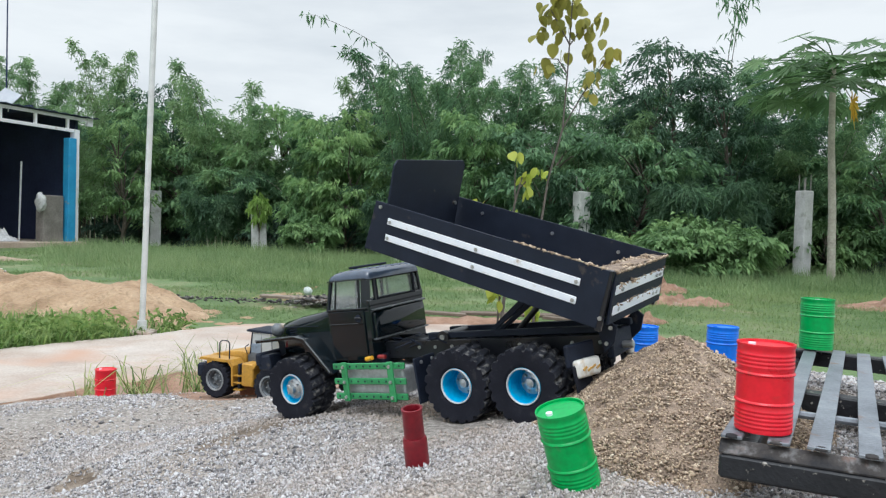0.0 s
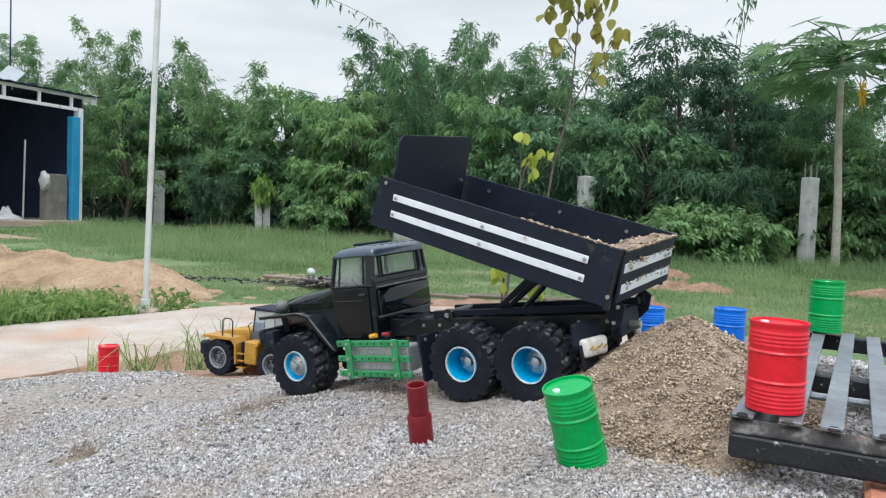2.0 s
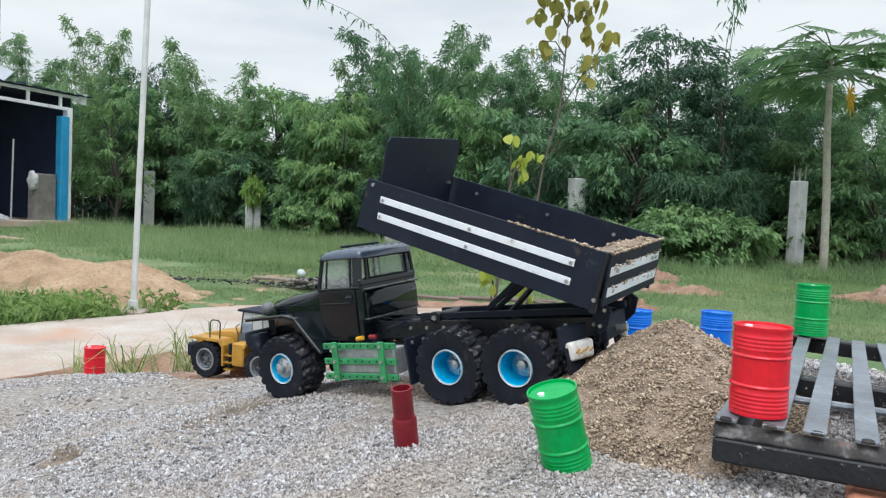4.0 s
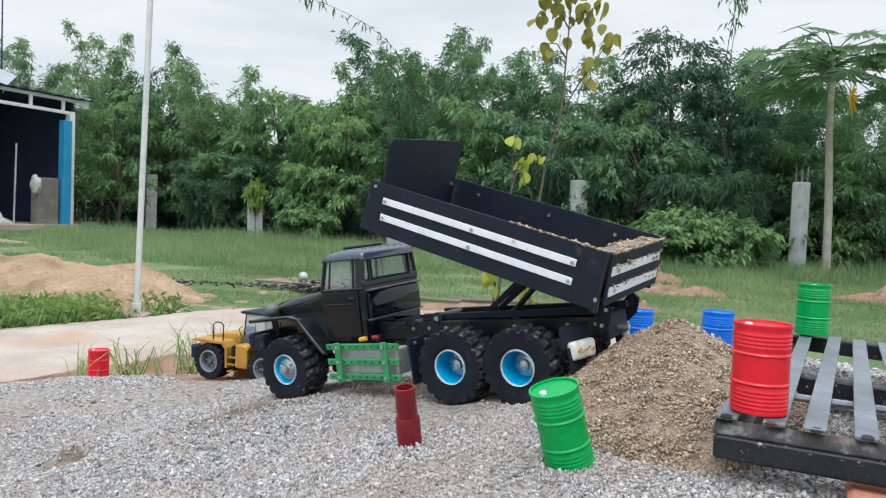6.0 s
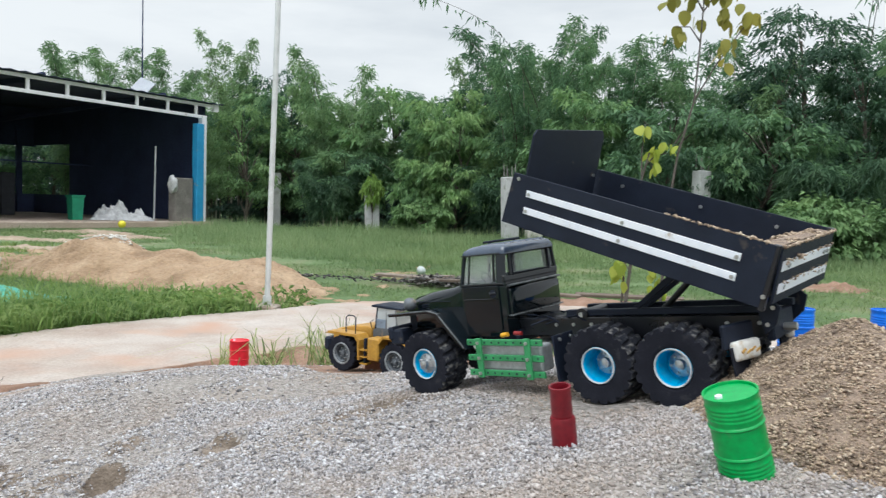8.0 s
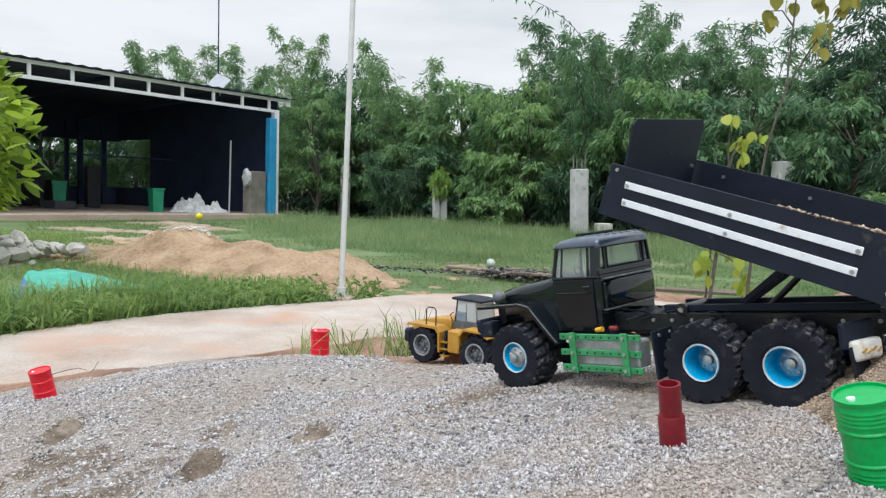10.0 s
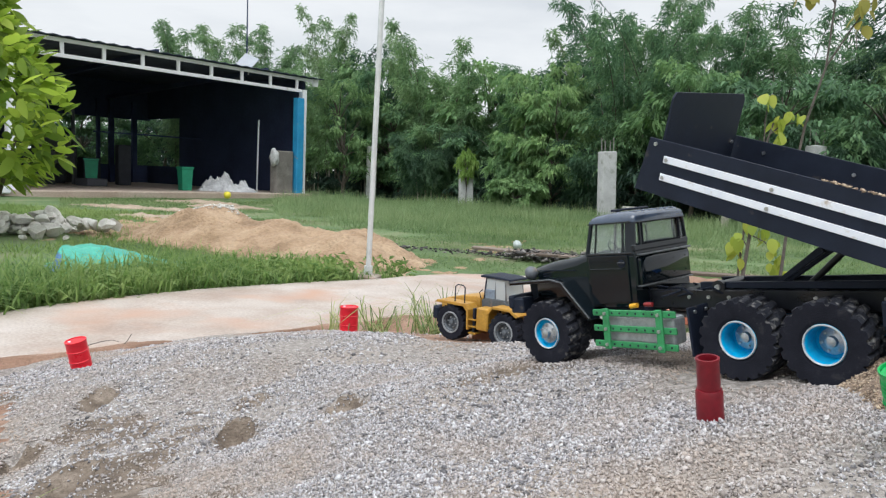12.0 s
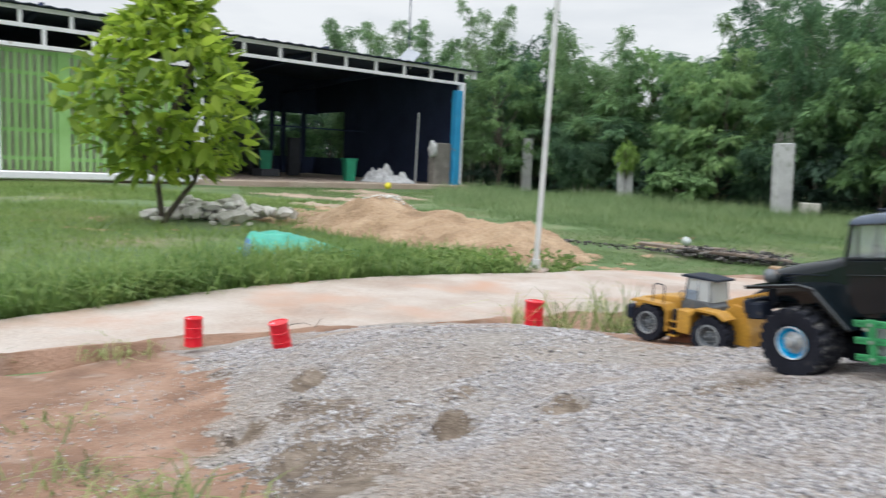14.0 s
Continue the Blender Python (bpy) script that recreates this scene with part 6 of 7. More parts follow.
# fence line of precast posts with starter bars
def fence_post(x, y, w, h, lean=0.0, bars=4, yaw=25):
    p = thing("concrete_post", pose(x, y, -0.05, 0, lean, yaw), "grey precast concrete post with bare steel bars on top", "post", group="line of concrete posts")
    part("shaft", box(w, w, h, (0, 0, h / 2), bevel=0.015), M_post, p)
    for k in range(bars):
        a, b = ((-1, -1), (1, -1), (1, 1), (-1, 1))[k]
        part("starter_bar", rod((a * w * 0.3, b * w * 0.3, h - 0.05), (a * w * 0.31, b * w * 0.3, h + 0.22 + 0.06 * (k % 2)), 0.010, seg=6), M_rebar, p)
    return p


fence_post(6.32, 12.80, 0.215, 1.60, bars=4)
fence_post(2.52, 13.35, 0.24, 1.50, bars=4)
fence_post(-0.90, 15.45, 0.30, 1.40, lean=-2.3, bars=4)
fence_post(-4.50, 17.90, 0.32, 1.22, lean=-2, bars=0)
fence_post(-7.85, 19.90, 0.28, 1.55, bars=2)
solid("timber_post", rod((1.16, 13.0, -0.05), (1.18, 13.0, 0.95), 0.06, 0.055, seg=9), M_papaya_bark, "short pale timber post in tall grass", "post", smooth=True)
solid("white_box", box(0.34, 0.25, 0.24, bevel=0.02), M_cream, "pale block half hidden in the grass by a post", "block", m=pose(-0.42, 15.75, 0.12, 0, 0, 20))

# ---- open shed ----
SH = Matrix.Translation((-9.19, 18.2, 0.0)) @ pose(0, 0, 0, 0, 0, math.degrees(math.atan2(-0.913, -0.409)))
# local: x along the front from the right-hand column, y into the yard, -y into the shed
shed = thing("shed", SH, "open-sided dark shed with white truss fascia and blue column", "shed", kind="structure")
EAVE, DEPTH, LEN = 2.83, 9.0, 16.0
part("floor_slab", box(LEN + 0.4, DEPTH, 0.16, (LEN / 2, -DEPTH / 2 + 0.2, 0.03), bevel=0.02), M_slab, shed, "dusty concrete floor slab")
for z, over in ((EAVE + 0.02, 0.06), (EAVE + 0.33, 0.42)):
    part("fascia_chord", box(LEN + over, 0.06, 0.075, (LEN / 2 - over / 2, 0, z)), M_shed_white, shed, "white painted steel chord")
k = 0
x = 0.25
while x < LEN:
    part("fascia_upright", box(0.07, 0.05, 0.27, (x, 0, EAVE + 0.175)), M_shed_white, shed)
    x += 0.86
part("bay_chord", box(LEN - 7.3, 0.06, 0.075, (LEN / 2 + 3.65, 0, EAVE - 0.34)), M_shed_white, shed, "white painted steel chord")
x = 7.6
while x < LEN:
    part("bay_upright", box(0.07, 0.05, 0.30, (x, 0, EAVE - 0.16)), M_shed_white, shed)
    x += 0.86
part("fascia_end", box(0.16, 0.07, 0.22, (-0.36, 0.02, EAVE + 0.30)), M_shed_white, shed)
for x, lab in ((0.02, 1), (7.25, 0), (11.0, 0), (14.6, 0)):
    c = part("column", box(0.14, 0.16, EAVE + 0.3, (x, -0.02, EAVE / 2 - 0.1)), M_shed_white, shed)
    if lab:
        part("column_cladding", box(0.22, 0.20, EAVE - 0.18, (x + 0.17, 0.03, (EAVE - 0.18) / 2), bevel=0.01), M_shed_blue, c, "blue painted column pipe")
part("down_pipe", rod((7.55, 0.1, EAVE - 0.1), (7.55, 0.1, EAVE + 0.45), 0.03, seg=8), M_shed_blue, shed, "blue plastic downpipe")
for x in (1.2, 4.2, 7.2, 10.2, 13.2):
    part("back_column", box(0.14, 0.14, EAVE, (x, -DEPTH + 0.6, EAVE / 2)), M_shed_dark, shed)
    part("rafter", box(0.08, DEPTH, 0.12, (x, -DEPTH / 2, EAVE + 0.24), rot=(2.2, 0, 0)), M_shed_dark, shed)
# corrugated roof sheet, run on unseen past the back wall to darken the gap
nx = 220
xs = np.linspace(-0.55, LEN, nx)
wave = 0.013 * np.sin(np.arange(nx) * math.pi / 2)
vv, ff = [], []
for q, (y, z) in enumerate(((0.16, EAVE + 0.40), (-DEPTH - 4.0, EAVE + 0.82))):
    vv += [(a, y, z + w) for a, w in zip(xs, wave)]
for q, (y, z) in enumerate(((0.16, EAVE + 0.385), (-DEPTH - 4.0, EAVE + 0.805))):
    vv += [(a, y, z + w) for a, w in zip(xs, wave)]
for i in range(nx - 1):
    ff += [(i, i + 1, nx + i + 1, nx + i), (2 * nx + i, 3 * nx + i, 3 * nx + i + 1, 2 * nx + i + 1), (i, 2 * nx + i, 2 * nx + i + 1, i + 1)]
tagged(share("roof_sheet", array_mesh("roof_sheet", vv, ff, M_roof), shed, Matrix.Identity(4)), "dark corrugated roof sheets")
# back and side walls, coloured near-black for shade, with a gap towards the trees
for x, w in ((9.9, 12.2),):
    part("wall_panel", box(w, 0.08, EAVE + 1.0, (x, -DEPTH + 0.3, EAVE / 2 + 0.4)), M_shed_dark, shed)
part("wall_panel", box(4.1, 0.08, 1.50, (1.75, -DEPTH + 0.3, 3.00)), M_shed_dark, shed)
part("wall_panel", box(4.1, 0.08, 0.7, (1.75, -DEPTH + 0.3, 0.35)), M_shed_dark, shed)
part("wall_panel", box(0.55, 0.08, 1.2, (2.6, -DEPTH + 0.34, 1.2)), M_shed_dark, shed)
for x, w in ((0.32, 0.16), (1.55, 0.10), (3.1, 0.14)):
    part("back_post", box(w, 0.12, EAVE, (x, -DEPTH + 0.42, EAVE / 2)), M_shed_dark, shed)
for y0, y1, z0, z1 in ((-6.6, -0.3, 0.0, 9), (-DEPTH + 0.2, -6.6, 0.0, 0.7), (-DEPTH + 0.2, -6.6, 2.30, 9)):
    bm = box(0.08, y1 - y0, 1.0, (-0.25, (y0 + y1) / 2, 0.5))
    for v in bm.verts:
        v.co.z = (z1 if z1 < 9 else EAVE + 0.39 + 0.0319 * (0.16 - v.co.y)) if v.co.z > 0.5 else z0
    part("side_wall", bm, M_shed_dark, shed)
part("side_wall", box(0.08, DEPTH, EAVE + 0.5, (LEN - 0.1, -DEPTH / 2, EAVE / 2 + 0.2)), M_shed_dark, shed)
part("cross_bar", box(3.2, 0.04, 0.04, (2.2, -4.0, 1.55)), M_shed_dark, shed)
part("lean_pole", rod((1.12, -0.5, 0.1), (1.12, -0.45, 2.0), 0.022, seg=8), M_pole, shed)
part("lean_pole", rod((3.9, -5.0, 0.1), (3.9, -5.0, 2.3), 0.05, seg=8), M_junk, shed)
part("low_wall", box(0.55, 0.28, 1.25, (0.62, -0.1, 0.6), bevel=0.02), M_pier, shed, "rough concrete pier beside the column")
# green slatted fence across the second bay
for x0 in (7.6, 9.9, 12.2):
    pan = part("fence_panel", box(2.2, 0.04, 0.07, (x0 + 1.15, -0.2, 0.42)), M_fence_green, shed, "green slatted fence panel")
    for z in (0.95, 1.48, 2.01, 2.40):
        part("rail", box(2.2, 0.04, 0.07, (x0 + 1.15, -0.2, z)), M_fence_green, pan)
    part("post", box(0.18, 0.10, 2.4, (x0 + 2.25, -0.2, 1.25)), M_fence_green, pan)
    for k in range(17):
        part("slat", box(0.070, 0.025, 2.25, (x0 + 0.10 + k * 0.128, -0.16, 1.32)), M_fence_green, pan)
part("bay_wall", box(7.6, 0.10, 2.6, (11.3, -1.3, 1.35)), M_cream, shed, "cream plastered wall behind the fence")
part("kerb", box(8.4, 0.30, 0.14, (11.6, 0.25, 0.12), bevel=0.02), M_shed_white, shed, "white painted kerb")
# things in and on the shed
def in_shed(x, y, z, rz=0):
    return SH @ pose(x, y, z, 0, 0, rz)


sol = thing("solar_panel", in_shed(1.72, -0.33, EAVE + 0.42) @ pose(0, 0, 0, 0, 0, 112) @ pose(0, 0, 0, 52, 22, 0), "small solar panel propped on the shed roof", "solar panel")
part("panel", box(0.44, 0.42, 0.03, (0, 0.22, 0.03), bevel=0.005), M_solar, sol)
part("prop", rod((0, 0.34, 0.0), (0, 0.10, -0.34), 0.014, seg=8), M_shed_white, sol)
solid("mast", rod((0, 0, 0), (0, 0, 4.2), 0.020, 0.014, seg=8), M_shed_dark, "thin radio mast rising behind the shed roof", "mast", m=in_shed(0.69, -1.63, EAVE + 0.3), smooth=True)
for x, y, h, w, rz in ((2.85, -1.1, 0.58, 0.40, 40), (4.06, -3.57, 0.50, 0.46, 20)):
    b = thing("plastic_bin", in_shed(x, y, 0.11 if y > -2 else 0.31, rz), "green plastic bin standing in the shed", "bin", group="green bins")
    bm = lathe([(0, 0), (w * 0.42, 0), (w * 0.5, h * 0.9), (w * 0.54, h * 0.92), (w * 0.54, h), (w * 0.48, h), (w * 0.40, 0.03), (0, 0.03)], 4)
    part("body", bm, M_bin, b)
    part("rim", lathe([(w * 0.52, h * 0.96), (w * 0.58, h * 0.96), (w * 0.58, h * 1.02), (w * 0.52, h * 1.02), (w * 0.52, h * 0.96)], 4), M_bin, b)
# heap of crumpled plastic sheeting, high at one end
def sheeting(u, v):
    ridge = np.clip(1.0 - np.abs(v) / 0.42, 0, 1) * np.clip((u + 0.80) / 0.30, 0, 1) * np.clip((0.84 - u) / 0.9, 0, 1)
    fold = 0.50 + 0.36 * bumps(u, v, 0.24, 2, 3.0) + 0.46 * np.abs(bumps(u, v, 0.13, 3, 9.0))
    return 0.74 * ridge ** 0.7 * fold + 0.02 * fold


heap_of_sheet = tagged(new("plastic_sheet", sheet("plastic_sheet", np.linspace(-0.85, 0.85, 90), np.linspace(-0.45, 0.45, 60), sheeting, M_sack)), "crumpled heap of pale plastic sheeting under the shed", "plastic sheet")
heap_of_sheet.matrix_basis = in_shed(1.95, -0.60, 0.11, 140) @ Matrix.Diagonal((0.86, 0.95, 0.80, 1))
r = random.Random(9)
for x, y, w, d, h in ((3.2, -5.6, 0.5, 0.4, 0.75), (4.1, -6.2, 0.8, 0.5, 0.55), (2.5, -5.0, 0.35, 0.35, 1.15), (5.0, -4.4, 0.6, 0.4, 0.9), (3.6, -6.9, 1.1, 0.5, 1.3), (6.3, -5.2, 0.7, 0.6, 1.0), (4.06, -3.57, 0.6, 0.5, 0.20)):
    solid("crate", box(w, d, h, (0, 0, h / 2), bevel=0.02), M_junk, "dusty dark crate stored in the shed", "crate", m=in_shed(x, y, 0.11, r.uniform(-15, 15)), group="stored crates")
bm = bmesh.new()
bmesh.ops.create_icosphere(bm, subdivisions=3, radius=0.30)
for v in bm.verts:
    v.co *= 1 + 0.3 * noise.noise(v.co * 6)
    v.co.z *= 1.25
solid("hanging_bag", bm, M_sack, "white plastic bag hung on the concrete pier", "bag", m=in_shed(0.98, 0.05, 1.05) @ Matrix.Diagonal((0.4, 0.4, 0.6, 1)), smooth=True)
bm = bmesh.new()
bmesh.ops.create_uvsphere(bm, u_segments=20, v_segments=12, radius=0.085)
solid("ball", bm, M_ball, "yellow ball lying in the grass before the shed", "ball", m=pose(-9.55, 15.1, 0.08), smooth=True)

# ---- trees ----
def arch(base, way, h, bend, n=9):
    """Points of a culm or limb that rises and bows over."""
    pts = []
    for k in range(n):
        t = k / (n - 1)
        pts.append(Vector(base) + Vector((way[0] * bend * t ** 2.0, way[1] * bend * t ** 2.0, h * (t - 0.22 * t ** 3.2))))
    return pts


class Fans:
    """Collects sprays of leaves: each fan holds a few leaves that spread from one twig end."""

    def __init__(self, seed):
        self.g = np.random.default_rng(seed)
        self.at, self.way = [], []

    def add(self, p, d, count, spread=0.55, down=0.45, loose=0.03):
        g = self.g
        self.at.append(np.array(p) + g.normal(size=(count, 3)) * loose)
        self.way.append(np.array(d) + g.normal(size=(count, 3)) * spread + np.array([0, 0, -down]))

    def crown(self, parent, lo, hi, slim, mat, droop=0.3):
        at, way = np.concatenate(self.at), np.concatenate(self.way)
        n = len(at)
        L_ = self.g.uniform(lo, hi, n)
        share("crown", leaves("crown", at, way, L_, L_ * slim * self.g.uniform(0.8, 1.25, n), mat, droop=droop, rnd=self.g), parent, Matrix.Identity(4))


def bamboo(seed, h, culms=13, spread=0.45, mat=None, bend=(0.3, 1.5), twigs=6, label="green bamboo clump with arching leafy culms"):
    """Culms bow outwards; at every node tier hang side twigs that end in fans of narrow leaves."""
    r = random.Random(seed)
    f_ = Fans(seed)
    t = thing("bamboo_clump", Matrix.Identity(4), label, "bamboo", group="bamboo and trees at the yard's end")
    for c in range(culms):
        a = 2 * math.pi * (c + r.uniform(-0.3, 0.3)) / culms * 2.4
        d = (math.cos(a), math.sin(a))
        q = r.uniform(0.1, 1.0)
        tall = r.uniform(0.45, 0.95) if c > 2 else r.uniform(0.9, 1.04)
        pts = arch((d[0] * spread * q, d[1] * spread * q, 0), d, h * 1.28 * tall, r.uniform(*bend))
        part("culm", tube(pts, [0.026 * (1 - 0.85 * k / 8) for k in range(9)], 6), M_bark if c % 3 else M_papaya_bark, t, smooth=True)
        tiers = 12
        for n in range(tiers):
            u = 0.30 + 0.70 * (n + r.uniform(-0.4, 0.4)) / (tiers - 1)
            u = min(max(u, 0.1), 1.0)
            i = min(int(u * 8), 7)
            p = pts[i].lerp(pts[i + 1], u * 8 - i)
            main = r.uniform(0, 2 * math.pi)
            for k in range(twigs):
                b = main + r.gauss(0, 1.3)
                reach = r.uniform(0.2, 0.85) * (1.15 - 0.8 * u)
                e = Vector((math.cos(b) * reach, math.sin(b) * reach, r.uniform(0.0, 0.6) * reach))
                for s in (0.35, 0.68, 1.0):
                    drop = 0.30 * s * s * reach
                    f_.add(p + e * s - Vector((0, 0, drop)), (math.cos(b) * 0.6, math.sin(b) * 0.6, 0.15), 5, 0.6, 0.3 + 0.35 * s, 0.06)
    f_.crown(t, 0.11, 0.22, 0.135, mat or M_bamboo_leaf)
    return t


def broad_tree(seed, h, mat, wide=1.0, lobes=22, twigs=15, leaf=0.145, low=0.22, size=0.42, slim=0.36, name="broadleaf_tree", label="leafy broadleaf tree at the edge of the yard", cat="tree"):
    """A trunk, limbs out to separate leafy lobes, each lobe a half-round of drooping sprays."""
    r = random.Random(seed)
    f_ = Fans(seed)
    t = thing(name, Matrix.Identity(4), label, cat, group="bamboo and trees at the yard's end")
    trunk = [Vector((0, 0, 0)), Vector((r.gauss(0, .05), r.gauss(0, .05), h * 0.25)), Vector((r.gauss(0, .12), r.gauss(0, .12), h * 0.55)), Vector((r.gauss(0, .15), r.gauss(0, .15), h * 0.85))]
    part("trunk", tube(trunk, [0.075 * h / 4, 0.06 * h / 4, 0.04 * h / 4, 0.015 * h / 4], 9), M_bark, t, smooth=True)
    centres = []
    tries = 0
    while len(centres) < lobes and tries < 900:
        tries += 1
        a, u = r.uniform(0, 2 * math.pi), r.uniform(low, 0.93)
        if not centres:
            u = 0.95
        reach = wide * (0.30 + 0.75 * math.sin(min(1, u * 1.05) * math.pi * 0.86)) * r.uniform(0.45, 1.05)
        c = Vector((math.cos(a) * reach, math.sin(a) * reach, h * u))
        if all((c - o).length > size * 1.15 for o in centres):
            centres.append(c)
    for n, c in enumerate(centres):
        if n < 18:
            k = min(2, int(c.z / h * 2.6))
            p0 = trunk[k].lerp(trunk[k + 1], 0.4)
            if p0.z > c.z:
                p0 = trunk[0].lerp(trunk[1], 0.6)
            part("limb", tube([p0, p0.lerp(c, 0.5) + Vector((0, 0, 0.1)), c], [0.022, 0.014, 0.005], 6), M_bark, t, smooth=True)
        rad = size * r.uniform(0.75, 1.3)
        out = Vector((c.x, c.y, 0)).normalized() if c.x or c.y else Vector((1, 0, 0))
        for k in range(twigs):
            a, up = r.uniform(0, 2 * math.pi), r.uniform(-0.25, 0.9)
            d = (Vector((math.cos(a), math.sin(a), 0)) * math.sqrt(max(0.05, 1 - up * up)) + Vector((0, 0, up)) * 0.75 + out * 0.35)
            for s in (0.5, 0.8, 1.05):
                f_.add(c + d * rad * s - Vector((0, 0, 0.18 * rad * s * s)), (d.x, d.y, d.z * 0.4), 5, 0.5, 0.55, 0.04)
    f_.crown(t, leaf * 0.65, leaf * 1.25, slim, mat)
    return t


def place_copies(proto, spots, seed, tall):
    """Spots are (x, y, height, width); the first takes the tree itself, the rest copies."""
    r = random.Random(seed)
    for k, (x, y, h, w) in enumerate(spots):
        m = pose(x, y, -0.05, 0, 0, r.uniform(0, 360))
        ob = proto if k == 0 else copy_thing(proto, m)
        ob.matrix_basis = m
        ob.scale = (w, w * r.uniform(0.9, 1.1), h / tall)


def line_y(s):
    return (15.9 - 5.0 * s) if s > -0.05 else (15.6 - 12.4 * s)


# back row: tall dark bamboo whose tips make the skyline
place_copies(bamboo(15, 5.6, mat=M_bamboo_pale, bend=(0.5, 1.7), label="tall pale bamboo clump leaning over the shed roof"), [(-9.75, 21.7, 5.5, 0.72), (-13.5, 24.1, 5.2, 1.0), (-15.2, 23.4, 5.8, 1.0), (-16.8, 23.8, 5.8, 1.0), (-11.7, 23.0, 4.1, 1.0)], 12, 5.6)
place_copies(bamboo(11, 5.6), [(-1.30, 19.2, 4.7, 0.85), (0.3, 17.4, 4.9, 0.6), (2.5, 17.0, 4.35, 0.9), (5.9, 16.4, 4.5, 0.9), (7.6, 15.6, 4.1, 0.9)], 1, 5.6)
place_copies(bamboo(12, 5.0, culms=12, spread=0.6, bend=(0.5, 1.8)), [(-8.3, 21.4, 4.25, 1.0), (-0.6, 17.2, 5.0, 0.9), (1.3, 16.8, 4.4, 0.8), (3.85, 16.2, 4.2, 0.9), (6.5, 14.6, 3.35, 0.75), (8.2, 14.4, 3.5, 0.8), (-3.4, 20.0, 3.9, 0.9)], 2, 5.0)
place_copies(bamboo(13, 4.8, culms=12, spread=0.5, mat=M_bamboo_pale, label="pale green bamboo clump with feathery tips"), [(-6.1, 20.2, 4.85, 0.9), (-5.1, 20.4, 3.75, 0.9), (-1.55, 19.6, 4.5, 0.85), (-6.0, 19.4, 2.7, 0.85), (-7.7, 21.2, 3.6, 0.85), (-12.9, 26.0, 5.6, 1.0), (7.2, 14.3, 3.2, 0.8), (3.1, 15.3, 3.2, 0.8)], 3, 4.8)
# front row: separate crowns
place_copies(broad_tree(21, 3.2, M_bush_leaf, 1.1, lobes=26, size=0.36, leaf=0.17, slim=0.34, label="broadleaf tree with drooping bright green leaves"), [(-3.1, 17.9, 3.2, 0.74), (-2.3, 17.4, 3.0, 0.8), (-2.75, 18.8, 3.6, 0.95), (-4.6, 20.6, 3.9, 1.1), (0.75, 15.8, 3.2, 0.9)], 4, 3.2)
place_copies(broad_tree(22, 3.0, M_broad_leaf, 1.2, lobes=24, size=0.38), [(-7.3, 20.8, 3.0, 1.0), (-8.2, 21.8, 4.25, 1.1), (2.1, 14.9, 2.9, 1.0), (-0.45, 17.4, 3.0, 0.9), (3.6, 14.2, 2.6, 1.0), (7.1, 14.5, 2.4, 0.9), (-5.4, 19.3, 2.2, 0.9), (8.2, 13.3, 2.4, 0.9)], 5, 3.0)
place_copies(broad_tree(23, 4.9, M_deep_leaf, 1.0, lobes=32, size=0.40, leaf=0.115, slim=0.32, label="tall dark fine-leaved tree in the bamboo"), [(4.88, 15.6, 5.0, 1.0), (4.2, 15.2, 4.0, 0.85), (5.75, 15.0, 4.0, 0.85), (-8.9, 22.2, 4.9, 1.1)], 6, 4.9)
place_copies(bamboo(14, 1.9, culms=9, spread=0.35, mat=M_deep_leaf, bend=(0.5, 1.0), twigs=8, label="low bamboo shoots drooping in front of the trees"), [(4.74, 13.2, 1.75, 0.85), (2.8, 14.0, 1.7, 0.8), (5.6, 14.3, 1.9, 0.8), (-1.3, 17.0, 1.7, 0.8), (-5.9, 18.8, 1.9, 0.8)], 7, 1.9)
place_copies(broad_tree(24, 1.15, M_shrub_leaf, 0.75, lobes=22, twigs=16, leaf=0.14, low=0.1, size=0.24, slim=0.50, name="bush", label="low pale green bush in front of the trees", cat="bush"), [(3.75, 11.9, 0.78, 0.85), (4.65, 12.0, 0.92, 0.85), (5.15, 12.3, 0.72, 0.6), (2.84, 12.6, 0.70, 0.65), (4.2, 12.7, 1.0, 0.9), (7.0, 13.2, 1.0, 0.8), (-3.0, 16.6, 0.8, 0.7)], 8, 1.15)
# undergrowth: the shade below the crowns is coloured into the bush leaves
place_copies(broad_tree(25, 1.1, M_shade_leaf, 0.8, lobes=18, twigs=11, leaf=0.13, low=0.08, size=0.25, name="bush", label="undergrowth bush below the trees, leaves coloured dark for shade", cat="bush"), [(s * (line_y(s) + 0.9), line_y(s) + 0.9, 1.0 + 0.35 * math.sin(s * 61), 1.0) for s in (-0.43, -0.38, -0.33, -0.28, -0.23, -0.18, -0.13, -0.08, -0.03, 0.02, 0.08, 0.14, 0.20, 0.26, 0.33, 0.42, 0.50, 0.58)], 9, 1.1)
for lx, ly in ((0.0, -13.2), (2.3, -13.8), (4.4, -14.6), (-2.2, -11.0)):
    q = SH @ Vector((lx, ly, 0))
    place_copies(broad_tree(28 + int(lx), 3.6, M_broad_leaf, 1.4, lobes=34, twigs=18), [(q.x, q.y, 3.6, 1.1)], 31, 3.6)
# slim climber on one post, slim tree by the shed
place_copies(broad_tree(26, 1.35, M_climber_leaf, 0.34, lobes=12, twigs=6, leaf=0.17, low=0.62, size=0.16, slim=0.5, name="bush", label="pale climber hanging over a concrete post", cat="bush"), [(-4.46, 17.72, 1.42, 0.45)], 10, 1.35)
